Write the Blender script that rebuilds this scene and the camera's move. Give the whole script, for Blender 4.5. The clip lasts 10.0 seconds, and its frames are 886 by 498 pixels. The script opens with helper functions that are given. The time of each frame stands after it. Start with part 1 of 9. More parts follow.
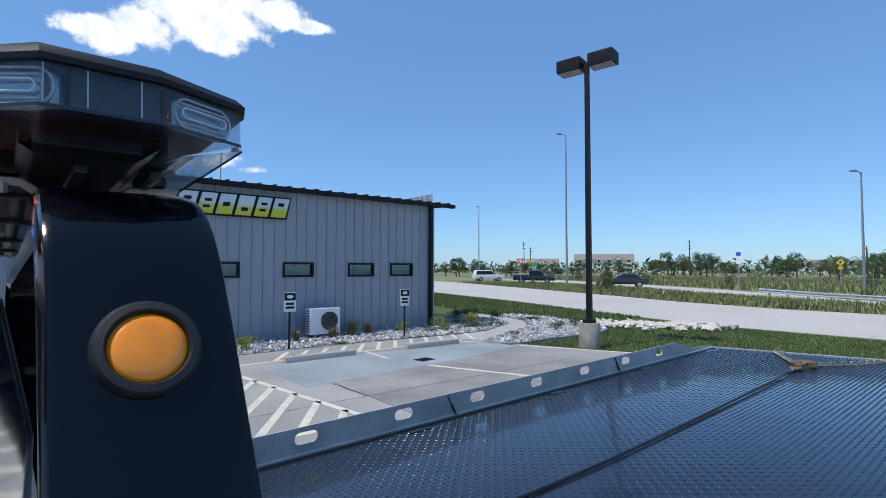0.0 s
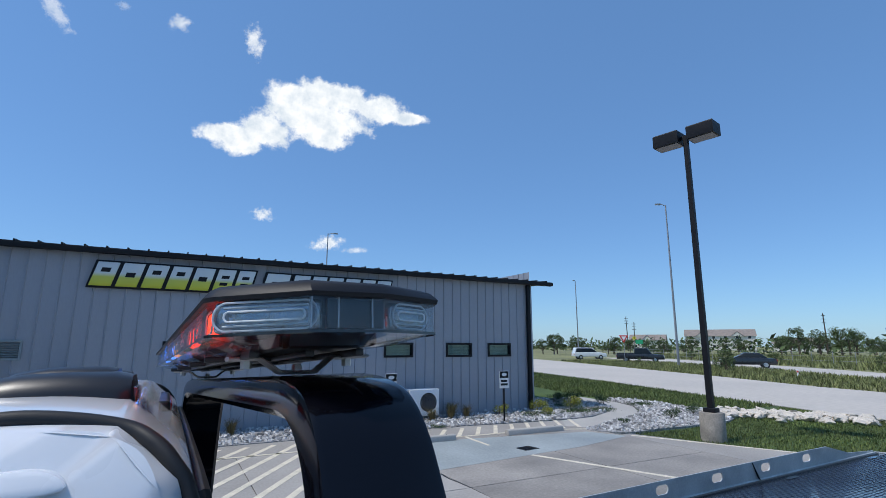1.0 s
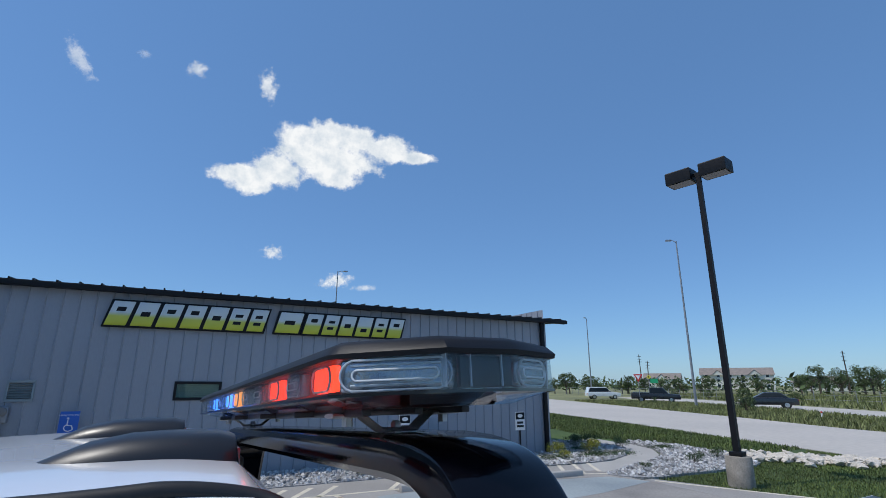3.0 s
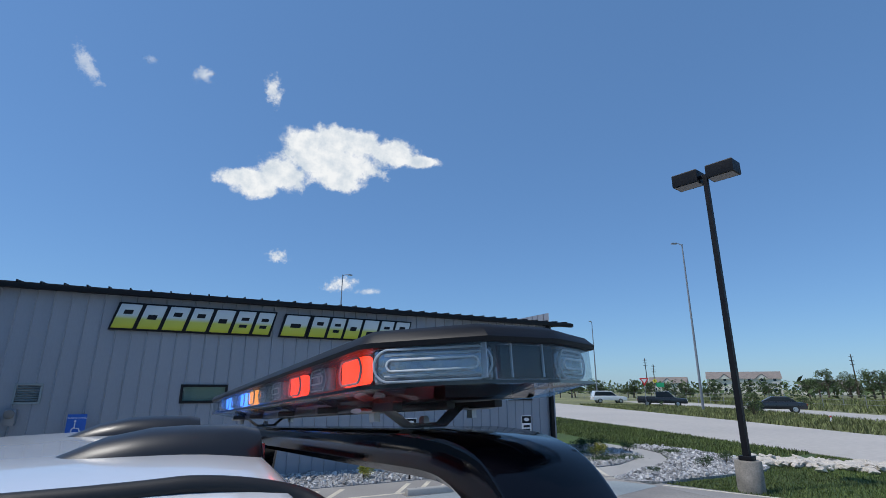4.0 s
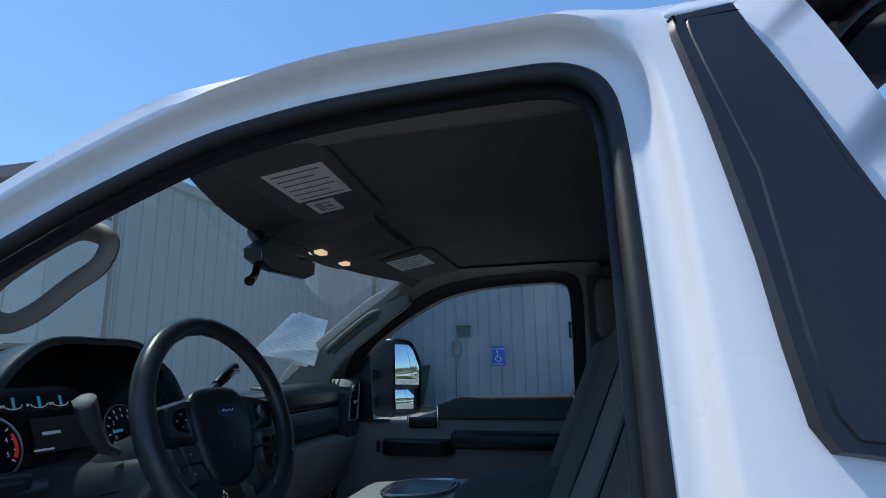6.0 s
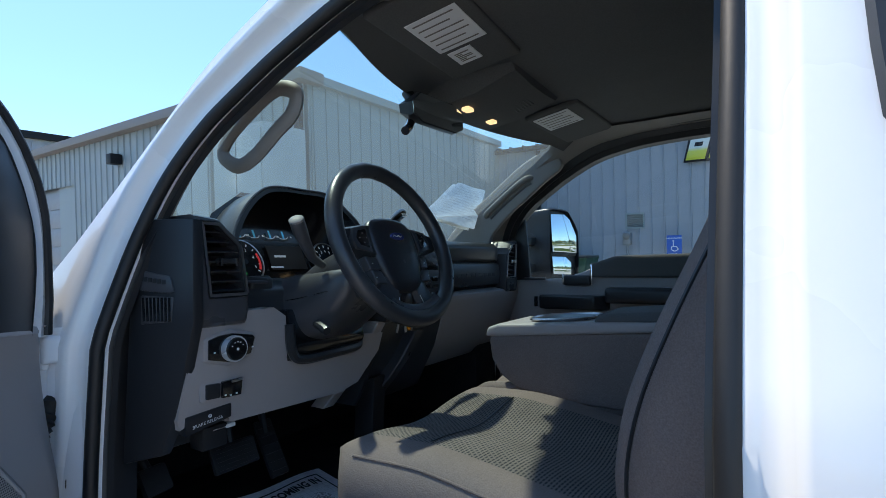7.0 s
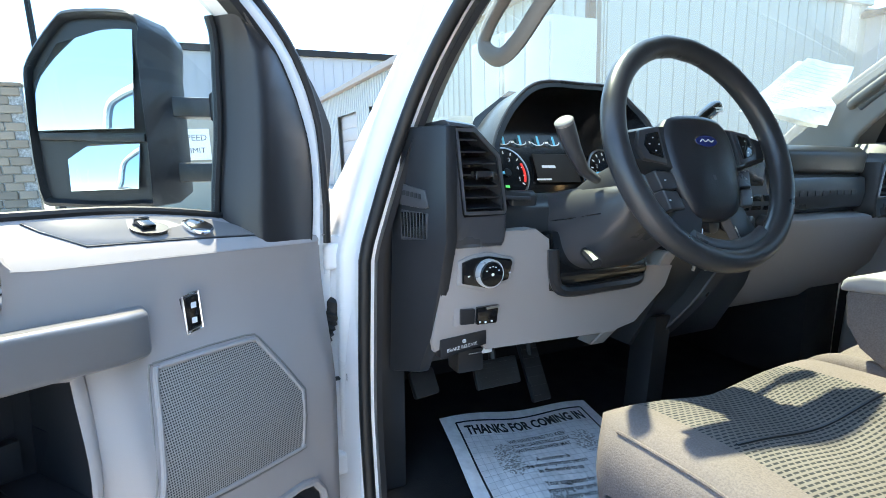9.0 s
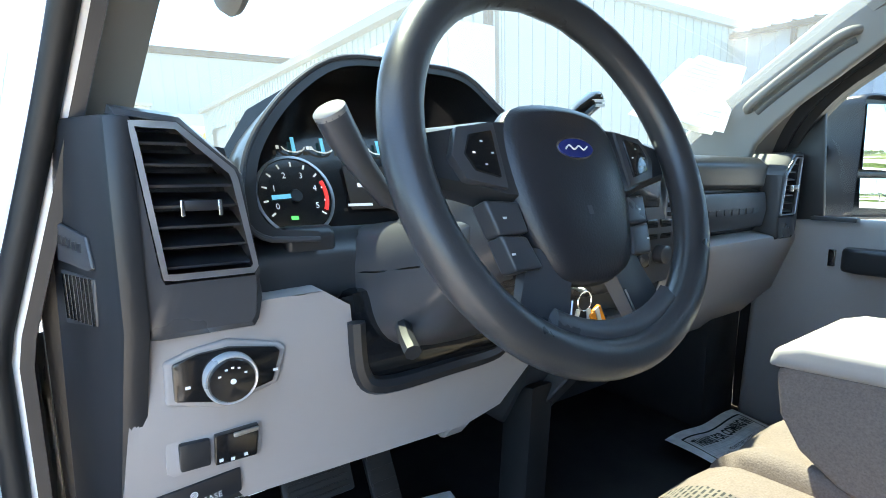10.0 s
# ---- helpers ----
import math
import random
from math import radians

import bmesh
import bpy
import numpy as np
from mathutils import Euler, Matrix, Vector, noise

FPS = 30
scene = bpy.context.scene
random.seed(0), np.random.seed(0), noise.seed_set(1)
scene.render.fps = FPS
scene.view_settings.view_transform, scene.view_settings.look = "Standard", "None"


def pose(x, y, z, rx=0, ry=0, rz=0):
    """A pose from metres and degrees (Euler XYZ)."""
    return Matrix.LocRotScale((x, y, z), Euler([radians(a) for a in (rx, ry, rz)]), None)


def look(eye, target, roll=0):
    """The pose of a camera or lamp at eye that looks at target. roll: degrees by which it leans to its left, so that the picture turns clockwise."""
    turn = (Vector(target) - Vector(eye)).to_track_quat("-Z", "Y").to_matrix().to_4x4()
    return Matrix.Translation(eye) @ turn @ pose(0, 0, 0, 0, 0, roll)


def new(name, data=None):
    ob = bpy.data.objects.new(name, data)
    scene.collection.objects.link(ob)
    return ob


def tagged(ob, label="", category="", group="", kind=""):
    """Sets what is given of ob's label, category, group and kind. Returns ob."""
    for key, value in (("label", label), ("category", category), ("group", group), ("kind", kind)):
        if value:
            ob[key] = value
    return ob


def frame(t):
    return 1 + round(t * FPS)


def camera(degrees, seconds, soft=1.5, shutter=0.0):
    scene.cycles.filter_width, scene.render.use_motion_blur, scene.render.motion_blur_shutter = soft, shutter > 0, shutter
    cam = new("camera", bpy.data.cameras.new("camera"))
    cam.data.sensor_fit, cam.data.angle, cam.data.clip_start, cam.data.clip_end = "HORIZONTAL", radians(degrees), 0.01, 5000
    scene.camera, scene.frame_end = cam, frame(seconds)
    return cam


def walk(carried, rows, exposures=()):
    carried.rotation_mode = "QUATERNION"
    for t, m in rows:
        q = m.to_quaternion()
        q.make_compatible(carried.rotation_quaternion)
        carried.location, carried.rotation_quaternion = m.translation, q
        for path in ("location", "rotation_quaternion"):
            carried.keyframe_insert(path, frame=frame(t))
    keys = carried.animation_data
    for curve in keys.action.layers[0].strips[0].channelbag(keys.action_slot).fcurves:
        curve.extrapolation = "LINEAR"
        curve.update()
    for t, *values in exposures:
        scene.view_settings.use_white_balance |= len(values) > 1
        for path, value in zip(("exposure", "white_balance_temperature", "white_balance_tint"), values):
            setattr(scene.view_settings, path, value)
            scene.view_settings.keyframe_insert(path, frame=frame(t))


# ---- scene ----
cam = camera(83.5, 10.0, soft=0.7)
# the truck and the walk round it stand a little aslant to the level buildings
SETTLE = pose(1.0, -1.2, 2.06) @ Matrix.Rotation(radians(-1.0), 4, Vector((0.5, 0.866, 0.0))) @ pose(-1.0, 1.2, -2.06)
PATH = [
    (0, (1.262, -1.226, 1.936), (2.525, 0.324, 2.009), -0.9),
    (0.5, (1.212, -1.21, 2.054), (2.265, 0.472, 2.303), -0.7),
    (1, (1.133, -1.249, 2.055), (2.07, 0.477, 2.434), -0.8),
    (1.5, (1.063, -1.279, 2.055), (1.976, 0.444, 2.497), -0.9),
    (2, (1.073, -1.281, 2.062), (1.983, 0.429, 2.56), -0.9),
    (2.5, (1.038, -1.229, 2.081), (1.941, 0.479, 2.597), -0.9),
    (4, (1.007, -1.128, 2.066), (1.882, 0.587, 2.605), -0.8),
    (4.5, (0.95, -1.152, 2.029), (1.812, 0.569, 2.572), -0.9),
    (5, (0.924, -1.197, 1.852), (1.397, 0.664, 2.411), -0.9),
    (5.5, (0.886, -1.251, 1.706), (0.815, 0.682, 2.214), -2.4),
    (6, (0.865, -1.275, 1.579), (0.412, 0.631, 1.979), -1.4),
    (6.2, (0.864, -1.283, 1.544), (0.306, 0.611, 1.86), -1.2),
    (7.3, (0.97, -1.352, 1.414), (-0.347, 0.15, 1.326), -2.1),
    (7.5, (0.967, -1.362, 1.411), (-0.505, -0.016, 1.272), -2.0),
    (8, (0.964, -1.369, 1.419), (-0.765, -0.393, 1.184), -1.8),
    (8.5, (0.932, -1.296, 1.421), (-0.863, -0.47, 1.112), -1.7),
    (9, (0.796, -1.154, 1.45), (-0.992, -0.324, 1.11), -1.7),
    (9.5, (0.674, -0.999, 1.467), (-1.027, -0.001, 1.131), -1.7),
    (10, (0.55, -0.788, 1.458), (-1.072, 0.338, 1.137), -1.7),
]
EXPOSURES = [(0.0, 0.35, 6500, 10), (1.5, 0.1, 6500, 10), (2.5, 0.05, 6500, 10), (4.6, -0.03, 6500, 10), (5.5, 0.22, 6500, 10), (6.2, 0.75, 6600, 10), (7.3, 1.75, 7500, 10), (7.6, 2.3, 7550, 10), (8.5, 2.86, 8300, 10), (10.0, 3.52, 8800, 10)]
walk(cam, [(t, SETTLE @ look(eye, target, roll)) for t, eye, target, roll in PATH], EXPOSURES)

# ---- daylight ----
SUN_ELEV, SUN_AZ = 62.0, 170.0   # azimuth: degrees from +x towards +y of the place the light comes from
sun_from = Vector((math.cos(radians(SUN_ELEV)) * math.cos(radians(SUN_AZ)), math.cos(radians(SUN_ELEV)) * math.sin(radians(SUN_AZ)), math.sin(radians(SUN_ELEV))))
world = bpy.data.worlds.new("sky")
scene.world = world
world.use_nodes = True
sky = world.node_tree.nodes.new("ShaderNodeTexSky")
sky.sky_type, sky.sun_disc = "NISHITA", False
sky.sun_elevation = radians(SUN_ELEV)
sky.sun_rotation = math.atan2(sun_from.x, sun_from.y)
sky.air_density, sky.dust_density, sky.ozone_density, sky.altitude = 1.0, 0.35, 2.2, 200
tone = world.node_tree.nodes.new("ShaderNodeMix")
tone.data_type, tone.blend_type = "RGBA", "MULTIPLY"
tone.inputs[0].default_value = 1.0
tone.inputs[7].default_value = (0.70, 0.94, 1.18, 1)
world.node_tree.links.new(sky.outputs[0], tone.inputs[6])
haze = world.node_tree.nodes.new("ShaderNodeMix")   # thin summer haze that evens the sky
haze.data_type = "RGBA"
haze.inputs[0].default_value = 0.44
haze.inputs[7].default_value = (1.06, 2.32, 4.55, 1)
world.node_tree.links.new(tone.outputs[2], haze.inputs[6])
world.node_tree.links.new(haze.outputs[2], world.node_tree.nodes["Background"].inputs[0])
world.node_tree.nodes["Background"].inputs[1].default_value = 0.12
sun = new("sun", bpy.data.lights.new("sun", "SUN"))
sun.data.energy, sun.data.angle, sun.data.color = 2.6, radians(1.2), (1.0, 0.96, 0.90)
sun.matrix_world = look((0, 0, 60), Vector((0, 0, 60)) - sun_from)

# ---- materials ----
def mat(name, color, rough=0.5, metal=0.0, vary=0.0, scale=6.0, bump=0.0, bscale=60.0, coat=0.0, fine=0.0, fscale=200.0, stretch=(1, 1, 1), spec=0.5, rnd=0.0):
    """A surface with variation of tone at two scales and fine relief, in metres of the object."""
    m = bpy.data.materials.new(name)
    m.use_nodes = True
    nt = m.node_tree
    N, Lk = nt.nodes, nt.links.new
    b = N["Principled BSDF"]
    b.inputs["Base Color"].default_value = (*color, 1)
    b.inputs["Roughness"].default_value = rough
    b.inputs["Metallic"].default_value = metal
    b.inputs["Coat Weight"].default_value = coat
    b.inputs["Coat Roughness"].default_value = 0.06
    b.inputs["Specular IOR Level"].default_value = spec
    tc = N.new("ShaderNodeTexCoord")
    mp = N.new("ShaderNodeMapping")
    mp.inputs["Scale"].default_value = stretch
    Lk(tc.outputs["Object"], mp.inputs[0])
    if vary or fine or rnd:
        n1 = N.new("ShaderNodeTexNoise")
        n1.inputs["Scale"].default_value, n1.inputs["Detail"].default_value = scale, 5
        n2 = N.new("ShaderNodeTexNoise")
        n2.inputs["Scale"].default_value, n2.inputs["Detail"].default_value = fscale, 2
        Lk(mp.outputs[0], n1.inputs[0]); Lk(mp.outputs[0], n2.inputs[0])
        r1 = N.new("ShaderNodeMapRange")
        r1.inputs[1].default_value, r1.inputs[2].default_value = 0.3, 0.7
        r1.inputs[3].default_value, r1.inputs[4].default_value = 1 - vary, 1 + vary
        r2 = N.new("ShaderNodeMapRange")
        r2.inputs[1].default_value, r2.inputs[2].default_value = 0.3, 0.7
        r2.inputs[3].default_value, r2.inputs[4].default_value = 1 - fine, 1 + fine
        Lk(n1.outputs[0], r1.inputs[0]); Lk(n2.outputs[0], r2.inputs[0])
        mul = N.new("ShaderNodeMath"); mul.operation = "MULTIPLY"
        Lk(r1.outputs[0], mul.inputs[0]); Lk(r2.outputs[0], mul.inputs[1])
        last = mul.outputs[0]
        if rnd:
            oi = N.new("ShaderNodeObjectInfo")
            r3 = N.new("ShaderNodeMapRange")
            r3.inputs[3].default_value, r3.inputs[4].default_value = 1 - rnd, 1 + rnd
            Lk(oi.outputs["Random"], r3.inputs[0])
            m2 = N.new("ShaderNodeMath"); m2.operation = "MULTIPLY"
            Lk(last, m2.inputs[0]); Lk(r3.outputs[0], m2.inputs[1])
            last = m2.outputs[0]
        mix = N.new("ShaderNodeVectorMath"); mix.operation = "SCALE"
        mix.inputs[0].default_value = color
        Lk(last, mix.inputs["Scale"])
        Lk(mix.outputs[0], b.inputs["Base Color"])
        rr = N.new("ShaderNodeMapRange")
        rr.inputs[1].default_value, rr.inputs[2].default_value = 0.3, 0.7
        rr.inputs[3].default_value, rr.inputs[4].default_value = max(0, rough * 0.85), min(1, rough * 1.15)
        Lk(n1.outputs[0], rr.inputs[0]); Lk(rr.outputs[0], b.inputs["Roughness"])
    if bump:
        n3 = N.new("ShaderNodeTexNoise")
        n3.inputs["Scale"].default_value, n3.inputs["Detail"].default_value = bscale, 4
        Lk(mp.outputs[0], n3.inputs[0])
        bp = N.new("ShaderNodeBump")
        bp.inputs["Strength"].default_value, bp.inputs["Distance"].default_value = bump, 0.6 / bscale
        Lk(n3.outputs[0], bp.inputs["Height"]); Lk(bp.outputs[0], b.inputs["Normal"])
    return m


def glow(name, color, strength):
    m = bpy.data.materials.new(name)
    m.use_nodes = True
    b = m.node_tree.nodes["Principled BSDF"]
    b.inputs["Base Color"].default_value = (*color, 1)
    b.inputs["Emission Color"].default_value = (*color, 1)
    b.inputs["Emission Strength"].default_value = strength
    return m


def clear(name, tint, gloss=0.05, rough=0.02, dust=0.0):
    """A thin pane: tinted see-through with a fresnel gloss and a share of milky veil."""
    m = bpy.data.materials.new(name)
    m.use_nodes = True
    N, Lk = m.node_tree.nodes, m.node_tree.links.new
    N.remove(N["Principled BSDF"])
    t, g, mx, lw = N.new("ShaderNodeBsdfTransparent"), N.new("ShaderNodeBsdfGlossy"), N.new("ShaderNodeMixShader"), N.new("ShaderNodeLayerWeight")
    t.inputs[0].default_value = (*tint, 1)
    g.inputs["Roughness"].default_value = rough
    pw, ml = N.new("ShaderNodeMath"), N.new("ShaderNodeMath")
    pw.operation, ml.operation = "POWER", "MULTIPLY_ADD"
    pw.inputs[1].default_value, ml.inputs[1].default_value, ml.inputs[2].default_value = 4.0, 0.75, gloss
    lw.inputs[0].default_value = 0.5
    Lk(lw.outputs["Facing"], pw.inputs[0]); Lk(pw.outputs[0], ml.inputs[0]); Lk(ml.outputs[0], mx.inputs[0])
    Lk(t.outputs[0], mx.inputs[1]); Lk(g.outputs[0], mx.inputs[2])
    last = mx
    if dust:
        d, mx2 = N.new("ShaderNodeBsdfTranslucent"), N.new("ShaderNodeMixShader")
        d.inputs[0].default_value = (0.75, 0.88, 0.90, 1)
        mx2.inputs[0].default_value = dust
        Lk(mx.outputs[0], mx2.inputs[1]); Lk(d.outputs[0], mx2.inputs[2])
        last = mx2
    Lk(last.outputs[0], N["Material Output"].inputs[0])
    return m


M_white = mat("white_car_paint", (0.78, 0.79, 0.80), 0.28, coat=0.8, vary=0.015, scale=1.5)
M_jamb = mat("white_jamb_paint", (0.74, 0.75, 0.77), 0.38, coat=0.4, vary=0.04, scale=4)
M_gloss = mat("gloss_black_paint", (0.003, 0.003, 0.005), 0.09, coat=0.0, spec=0.30, vary=0.1, scale=3, bump=0.02, bscale=90)
M_rubber = mat("black_rubber", (0.012, 0.012, 0.013), 0.55, vary=0.12, bump=0.05, bscale=120)
M_trim = mat("black_plastic", (0.018, 0.019, 0.022), 0.36, vary=0.08, scale=8, bump=0.06, bscale=700)
M_dash = mat("dark_grey_dash_plastic", (0.031, 0.032, 0.035), 0.34, vary=0.07, scale=5, bump=0.16, bscale=650)
M_dashgl = mat("satin_dark_plastic", (0.052, 0.052, 0.057), 0.30, vary=0.05, scale=6, bump=0.04, bscale=500)
M_grey = mat("warm_grey_interior_plastic", (0.335, 0.298, 0.288), 0.55, vary=0.05, scale=4, bump=0.12, bscale=700)
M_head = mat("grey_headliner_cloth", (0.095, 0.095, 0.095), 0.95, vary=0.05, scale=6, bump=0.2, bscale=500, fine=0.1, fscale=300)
M_pillar = mat("light_grey_pillar_plastic", (0.215, 0.195, 0.18), 0.6, vary=0.05, scale=5, bump=0.1, bscale=600)
M_chrome = mat("bright_chrome", (0.80, 0.80, 0.82), 0.10, metal=1.0, vary=0.03)
M_satin = mat("satin_silver", (0.55, 0.56, 0.58), 0.30, metal=1.0, vary=0.05)
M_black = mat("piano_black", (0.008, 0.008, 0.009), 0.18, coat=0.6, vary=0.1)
M_carpet = mat("black_floor_rubber", (0.010, 0.010, 0.011), 0.75, vary=0.2, scale=10, bump=0.3, bscale=250)
M_leather = mat("black_leather_rim", (0.036, 0.036, 0.039), 0.32, vary=0.15, scale=14, bump=0.12, bscale=420)
M_grain = mat("grained_black_vinyl", (0.020, 0.020, 0.024), 0.38, vary=0.06, scale=8, bump=0.2, bscale=420)
M_ring = mat("brushed_bright_ring", (0.70, 0.71, 0.73), 0.32, metal=0.5, vary=0.05)
M_handle = mat("satin_grey_handle", (0.27, 0.255, 0.258), 0.34, metal=0.5, vary=0.05, scale=6, bump=0.03, bscale=300)
M_mirror = mat("mirror_glass", (0.82, 0.88, 0.90), 0.015, metal=1.0)
# haze of dash reflections is put into the windscreen as a milky share
M_wind = clear("windscreen_glass", (0.52, 0.68, 0.675), 0.05, dust=0.05)
M_side = clear("side_glass", (0.64, 0.75, 0.76), 0.05)
# the milky share here is the lens's own frosting
M_lens = clear("clear_lamp_lens", (0.84, 0.88, 0.91), 0.07, 0.03, dust=0.07)
M_lid = mat("matt_black_lid", (0.008, 0.008, 0.010), 0.5, spec=0.3, vary=0.1, scale=6, bump=0.05, bscale=300)
M_deck = mat("deck_black_paint", (0.014, 0.018, 0.030), 0.24, coat=0.5, vary=0.25, scale=1.2, fine=0.12, fscale=60, bump=0.05, bscale=40)
M_galv = mat("galvanised_steel", (0.60, 0.60, 0.58), 0.48, metal=0.55, vary=0.16, scale=5, fine=0.06, fscale=80, bump=0.06, bscale=60)
M_wall = mat("grey_blue_metal_siding", (0.325, 0.342, 0.380), 0.48, vary=0.05, scale=0.5, fine=0.03, fscale=30, stretch=(1, 1, 0.25))
M_wall2 = mat("pale_metal_siding", (0.27, 0.315, 0.325), 0.5, vary=0.06, scale=0.5, stretch=(1, 1, 0.25))
M_dark = mat("black_trim_metal", (0.009, 0.009, 0.011), 0.5, spec=0.25, vary=0.15, scale=3)
M_conc = mat("parking_concrete", (0.335, 0.315, 0.29), 0.85, vary=0.14, scale=0.7, fine=0.10, fscale=25, bump=0.15, bscale=40, rnd=0.05)
M_stain = mat("darker_worn_concrete", (0.275, 0.255, 0.232), 0.85, vary=0.26, scale=0.9, fine=0.12, fscale=22, bump=0.15, bscale=40, rnd=0.06)
M_patch = mat("bluish_sealed_concrete", (0.30, 0.335, 0.34), 0.7, vary=0.16, scale=0.9, fine=0.10, fscale=20)
M_walk = mat("pale_sidewalk_concrete", (0.42, 0.40, 0.37), 0.85, vary=0.08, scale=1, fine=0.06, fscale=30, bump=0.1, bscale=40)
# raised albedo stands in for stronger sun on the roads than on the lot
M_road = mat("road_concrete_sun_in_tone", (0.50, 0.46, 0.41), 0.85, vary=0.08, scale=0.15, fine=0.06, fscale=4)
M_line = mat("worn_white_line_paint", (0.66, 0.60, 0.48), 0.7, vary=0.14, scale=5, fine=0.12, fscale=60)
M_grass = mat("lawn_soil_and_grass", (0.060, 0.098, 0.022), 0.95, vary=0.32, scale=0.35, fine=0.30, fscale=9, bump=0.5, bscale=14)
M_meadow = mat("dry_meadow", (0.20, 0.20, 0.085), 0.95, vary=0.4, scale=0.08, fine=0.3, fscale=2)
M_blade = mat("grass_blades", (0.125, 0.165, 0.045), 0.8, vary=0.3, scale=0.5)
M_stone = mat("white_limestone_gravel", (0.52, 0.51, 0.50), 0.85, vary=0.25, scale=7, fine=0.12, fscale=40, bump=0.2, bscale=40)
M_bed = mat("grey_gravel_bed", (0.30, 0.30, 0.30), 0.9, vary=0.35, scale=12, fine=0.35, fscale=26, bump=0.6, bscale=24)
M_rock = mat("pale_tan_rock", (0.62, 0.56, 0.48), 0.9, vary=0.2, scale=3, fine=0.15, fscale=30, bump=0.4, bscale=15)
M_leafy = mat("yellow_green_shrub", (0.30, 0.30, 0.035), 0.75, vary=0.3, scale=5)
M_leafd = mat("deep_green_shrub", (0.045, 0.085, 0.025), 0.75, vary=0.3, scale=5)
M_leaff = mat("far_tree_leaves", (0.085, 0.125, 0.045), 0.85, vary=0.35, scale=0.4)
M_straw = mat("dry_grass_tuft", (0.20, 0.16, 0.07), 0.85, vary=0.3, scale=6)
M_bark = mat("brown_bark", (0.10, 0.075, 0.055), 0.9, vary=0.25, scale=5, bump=0.4, bscale=30)
M_yel = mat("sign_yellow", (0.70, 0.62, 0.06), 0.45, vary=0.05, scale=3)
M_wht = mat("sign_white", (0.80, 0.80, 0.80), 0.5, vary=0.03, scale=4)
M_blue = mat("sign_blue", (0.02, 0.12, 0.50), 0.5, vary=0.05)
M_red = mat("sign_red", (0.60, 0.03, 0.03), 0.5, vary=0.05)
M_green = mat("sign_green", (0.02, 0.35, 0.15), 0.5, vary=0.05)
M_orange = mat("amber_marker_lens", (0.92, 0.27, 0.01), 0.22, coat=0.5, vary=0.08, scale=60)
M_postY = mat("bollard_yellow", (0.72, 0.48, 0.03), 0.5, vary=0.1)
M_house = mat("pale_house_siding", (0.72, 0.69, 0.62), 0.7, vary=0.05, scale=0.5)
M_shing = mat("grey_shingles", (0.26, 0.22, 0.19), 0.9, vary=0.2, scale=1)
M_pane = mat("dark_window_glass", (0.02, 0.03, 0.04), 0.08, vary=0.1)
M_cab = mat("pale_cabinet_paint", (0.42, 0.45, 0.45), 0.5, vary=0.05, scale=1.5)
M_tan = mat("tan_stucco_wall", (0.36, 0.335, 0.285), 0.85, vary=0.08, scale=0.6, bump=0.1, bscale=30)
M_brick = mat("tan_block_masonry", (0.25, 0.20, 0.16), 0.9, vary=0.18, scale=1.5, rnd=0.18, bump=0.2, bscale=25)
M_paper = mat("white_paper", (0.82, 0.82, 0.82), 0.75, vary=0.03, scale=8)
M_ink = mat("black_ink", (0.012, 0.012, 0.012), 0.7, vary=0.1)
M_galvp = mat("grey_lamp_post", (0.30, 0.31, 0.33), 0.5, metal=0.5, vary=0.1)

# ---- shaping ----
def part(name, bm, material, parent=None, label="", smooth=40, m=None):
    """Links a bmesh as one mesh object under a thing or a part; smooth: shade smooth below this angle."""
    bmesh.ops.recalc_face_normals(bm, faces=bm.faces[:])
    me = bpy.data.meshes.new(name)
    if smooth:
        cut = radians(smooth)
        for f in bm.faces:
            f.smooth = True
        for e in bm.edges:
            if len(e.link_faces) == 2 and e.calc_face_angle(0) > cut:
                e.smooth = False
    bm.to_mesh(me)
    bm.free()
    for k in (material if isinstance(material, (list, tuple)) else (material,)):
        me.materials.append(k)
    ob = new(name, me)
    if parent is not None:
        ob.parent = parent
    if m is not None:
        ob.matrix_basis = m
    if label:
        tagged(ob, label)
    return ob


def thing(name, label, category, m=None, group="", kind=""):
    e = new(name)
    e.empty_display_size = 0.2
    if m is not None:
        e.matrix_basis = m
    return tagged(e, label, category, group, kind)


def bevel(bm, w, seg=2, geom=None):
    if w:
        bmesh.ops.bevel(bm, geom=geom or [e for e in bm.edges if len(e.link_faces) == 2 and e.calc_face_angle(0) > 0.5], offset=w, segments=seg, profile=0.6, affect="EDGES", clamp_overlap=True)


def B(x0, x1, y0, y1, z0, z1, bev=0.0, seg=2, bm=None, m=None):
    """A box, bevelled, into bm or a new bmesh."""
    t = bmesh.new()
    bmesh.ops.create_cube(t, size=1)
    for v in t.verts:
        v.co = Vector(((x0 + x1) / 2 + v.co.x * (x1 - x0), (y0 + y1) / 2 + v.co.y * (y1 - y0), (z0 + z1) / 2 + v.co.z * (z1 - z0)))
    bevel(t, bev, seg)
    if m is not None:
        bmesh.ops.transform(t, matrix=m, verts=t.verts[:])
    return merge(bm, t)


def merge(bm, t):
    if bm is None:
        return t
    me = bpy.data.meshes.new("tmp")
    t.to_mesh(me)
    t.free()
    bm.from_mesh(me)
    bpy.data.meshes.remove(me)
    return bm


def put(axis, a, b, c):
    """The point with a along the axis and b, c along the other two in order."""
    return {"x": Vector((a, b, c)), "y": Vector((b, a, c)), "z": Vector((b, c, a))}[axis]


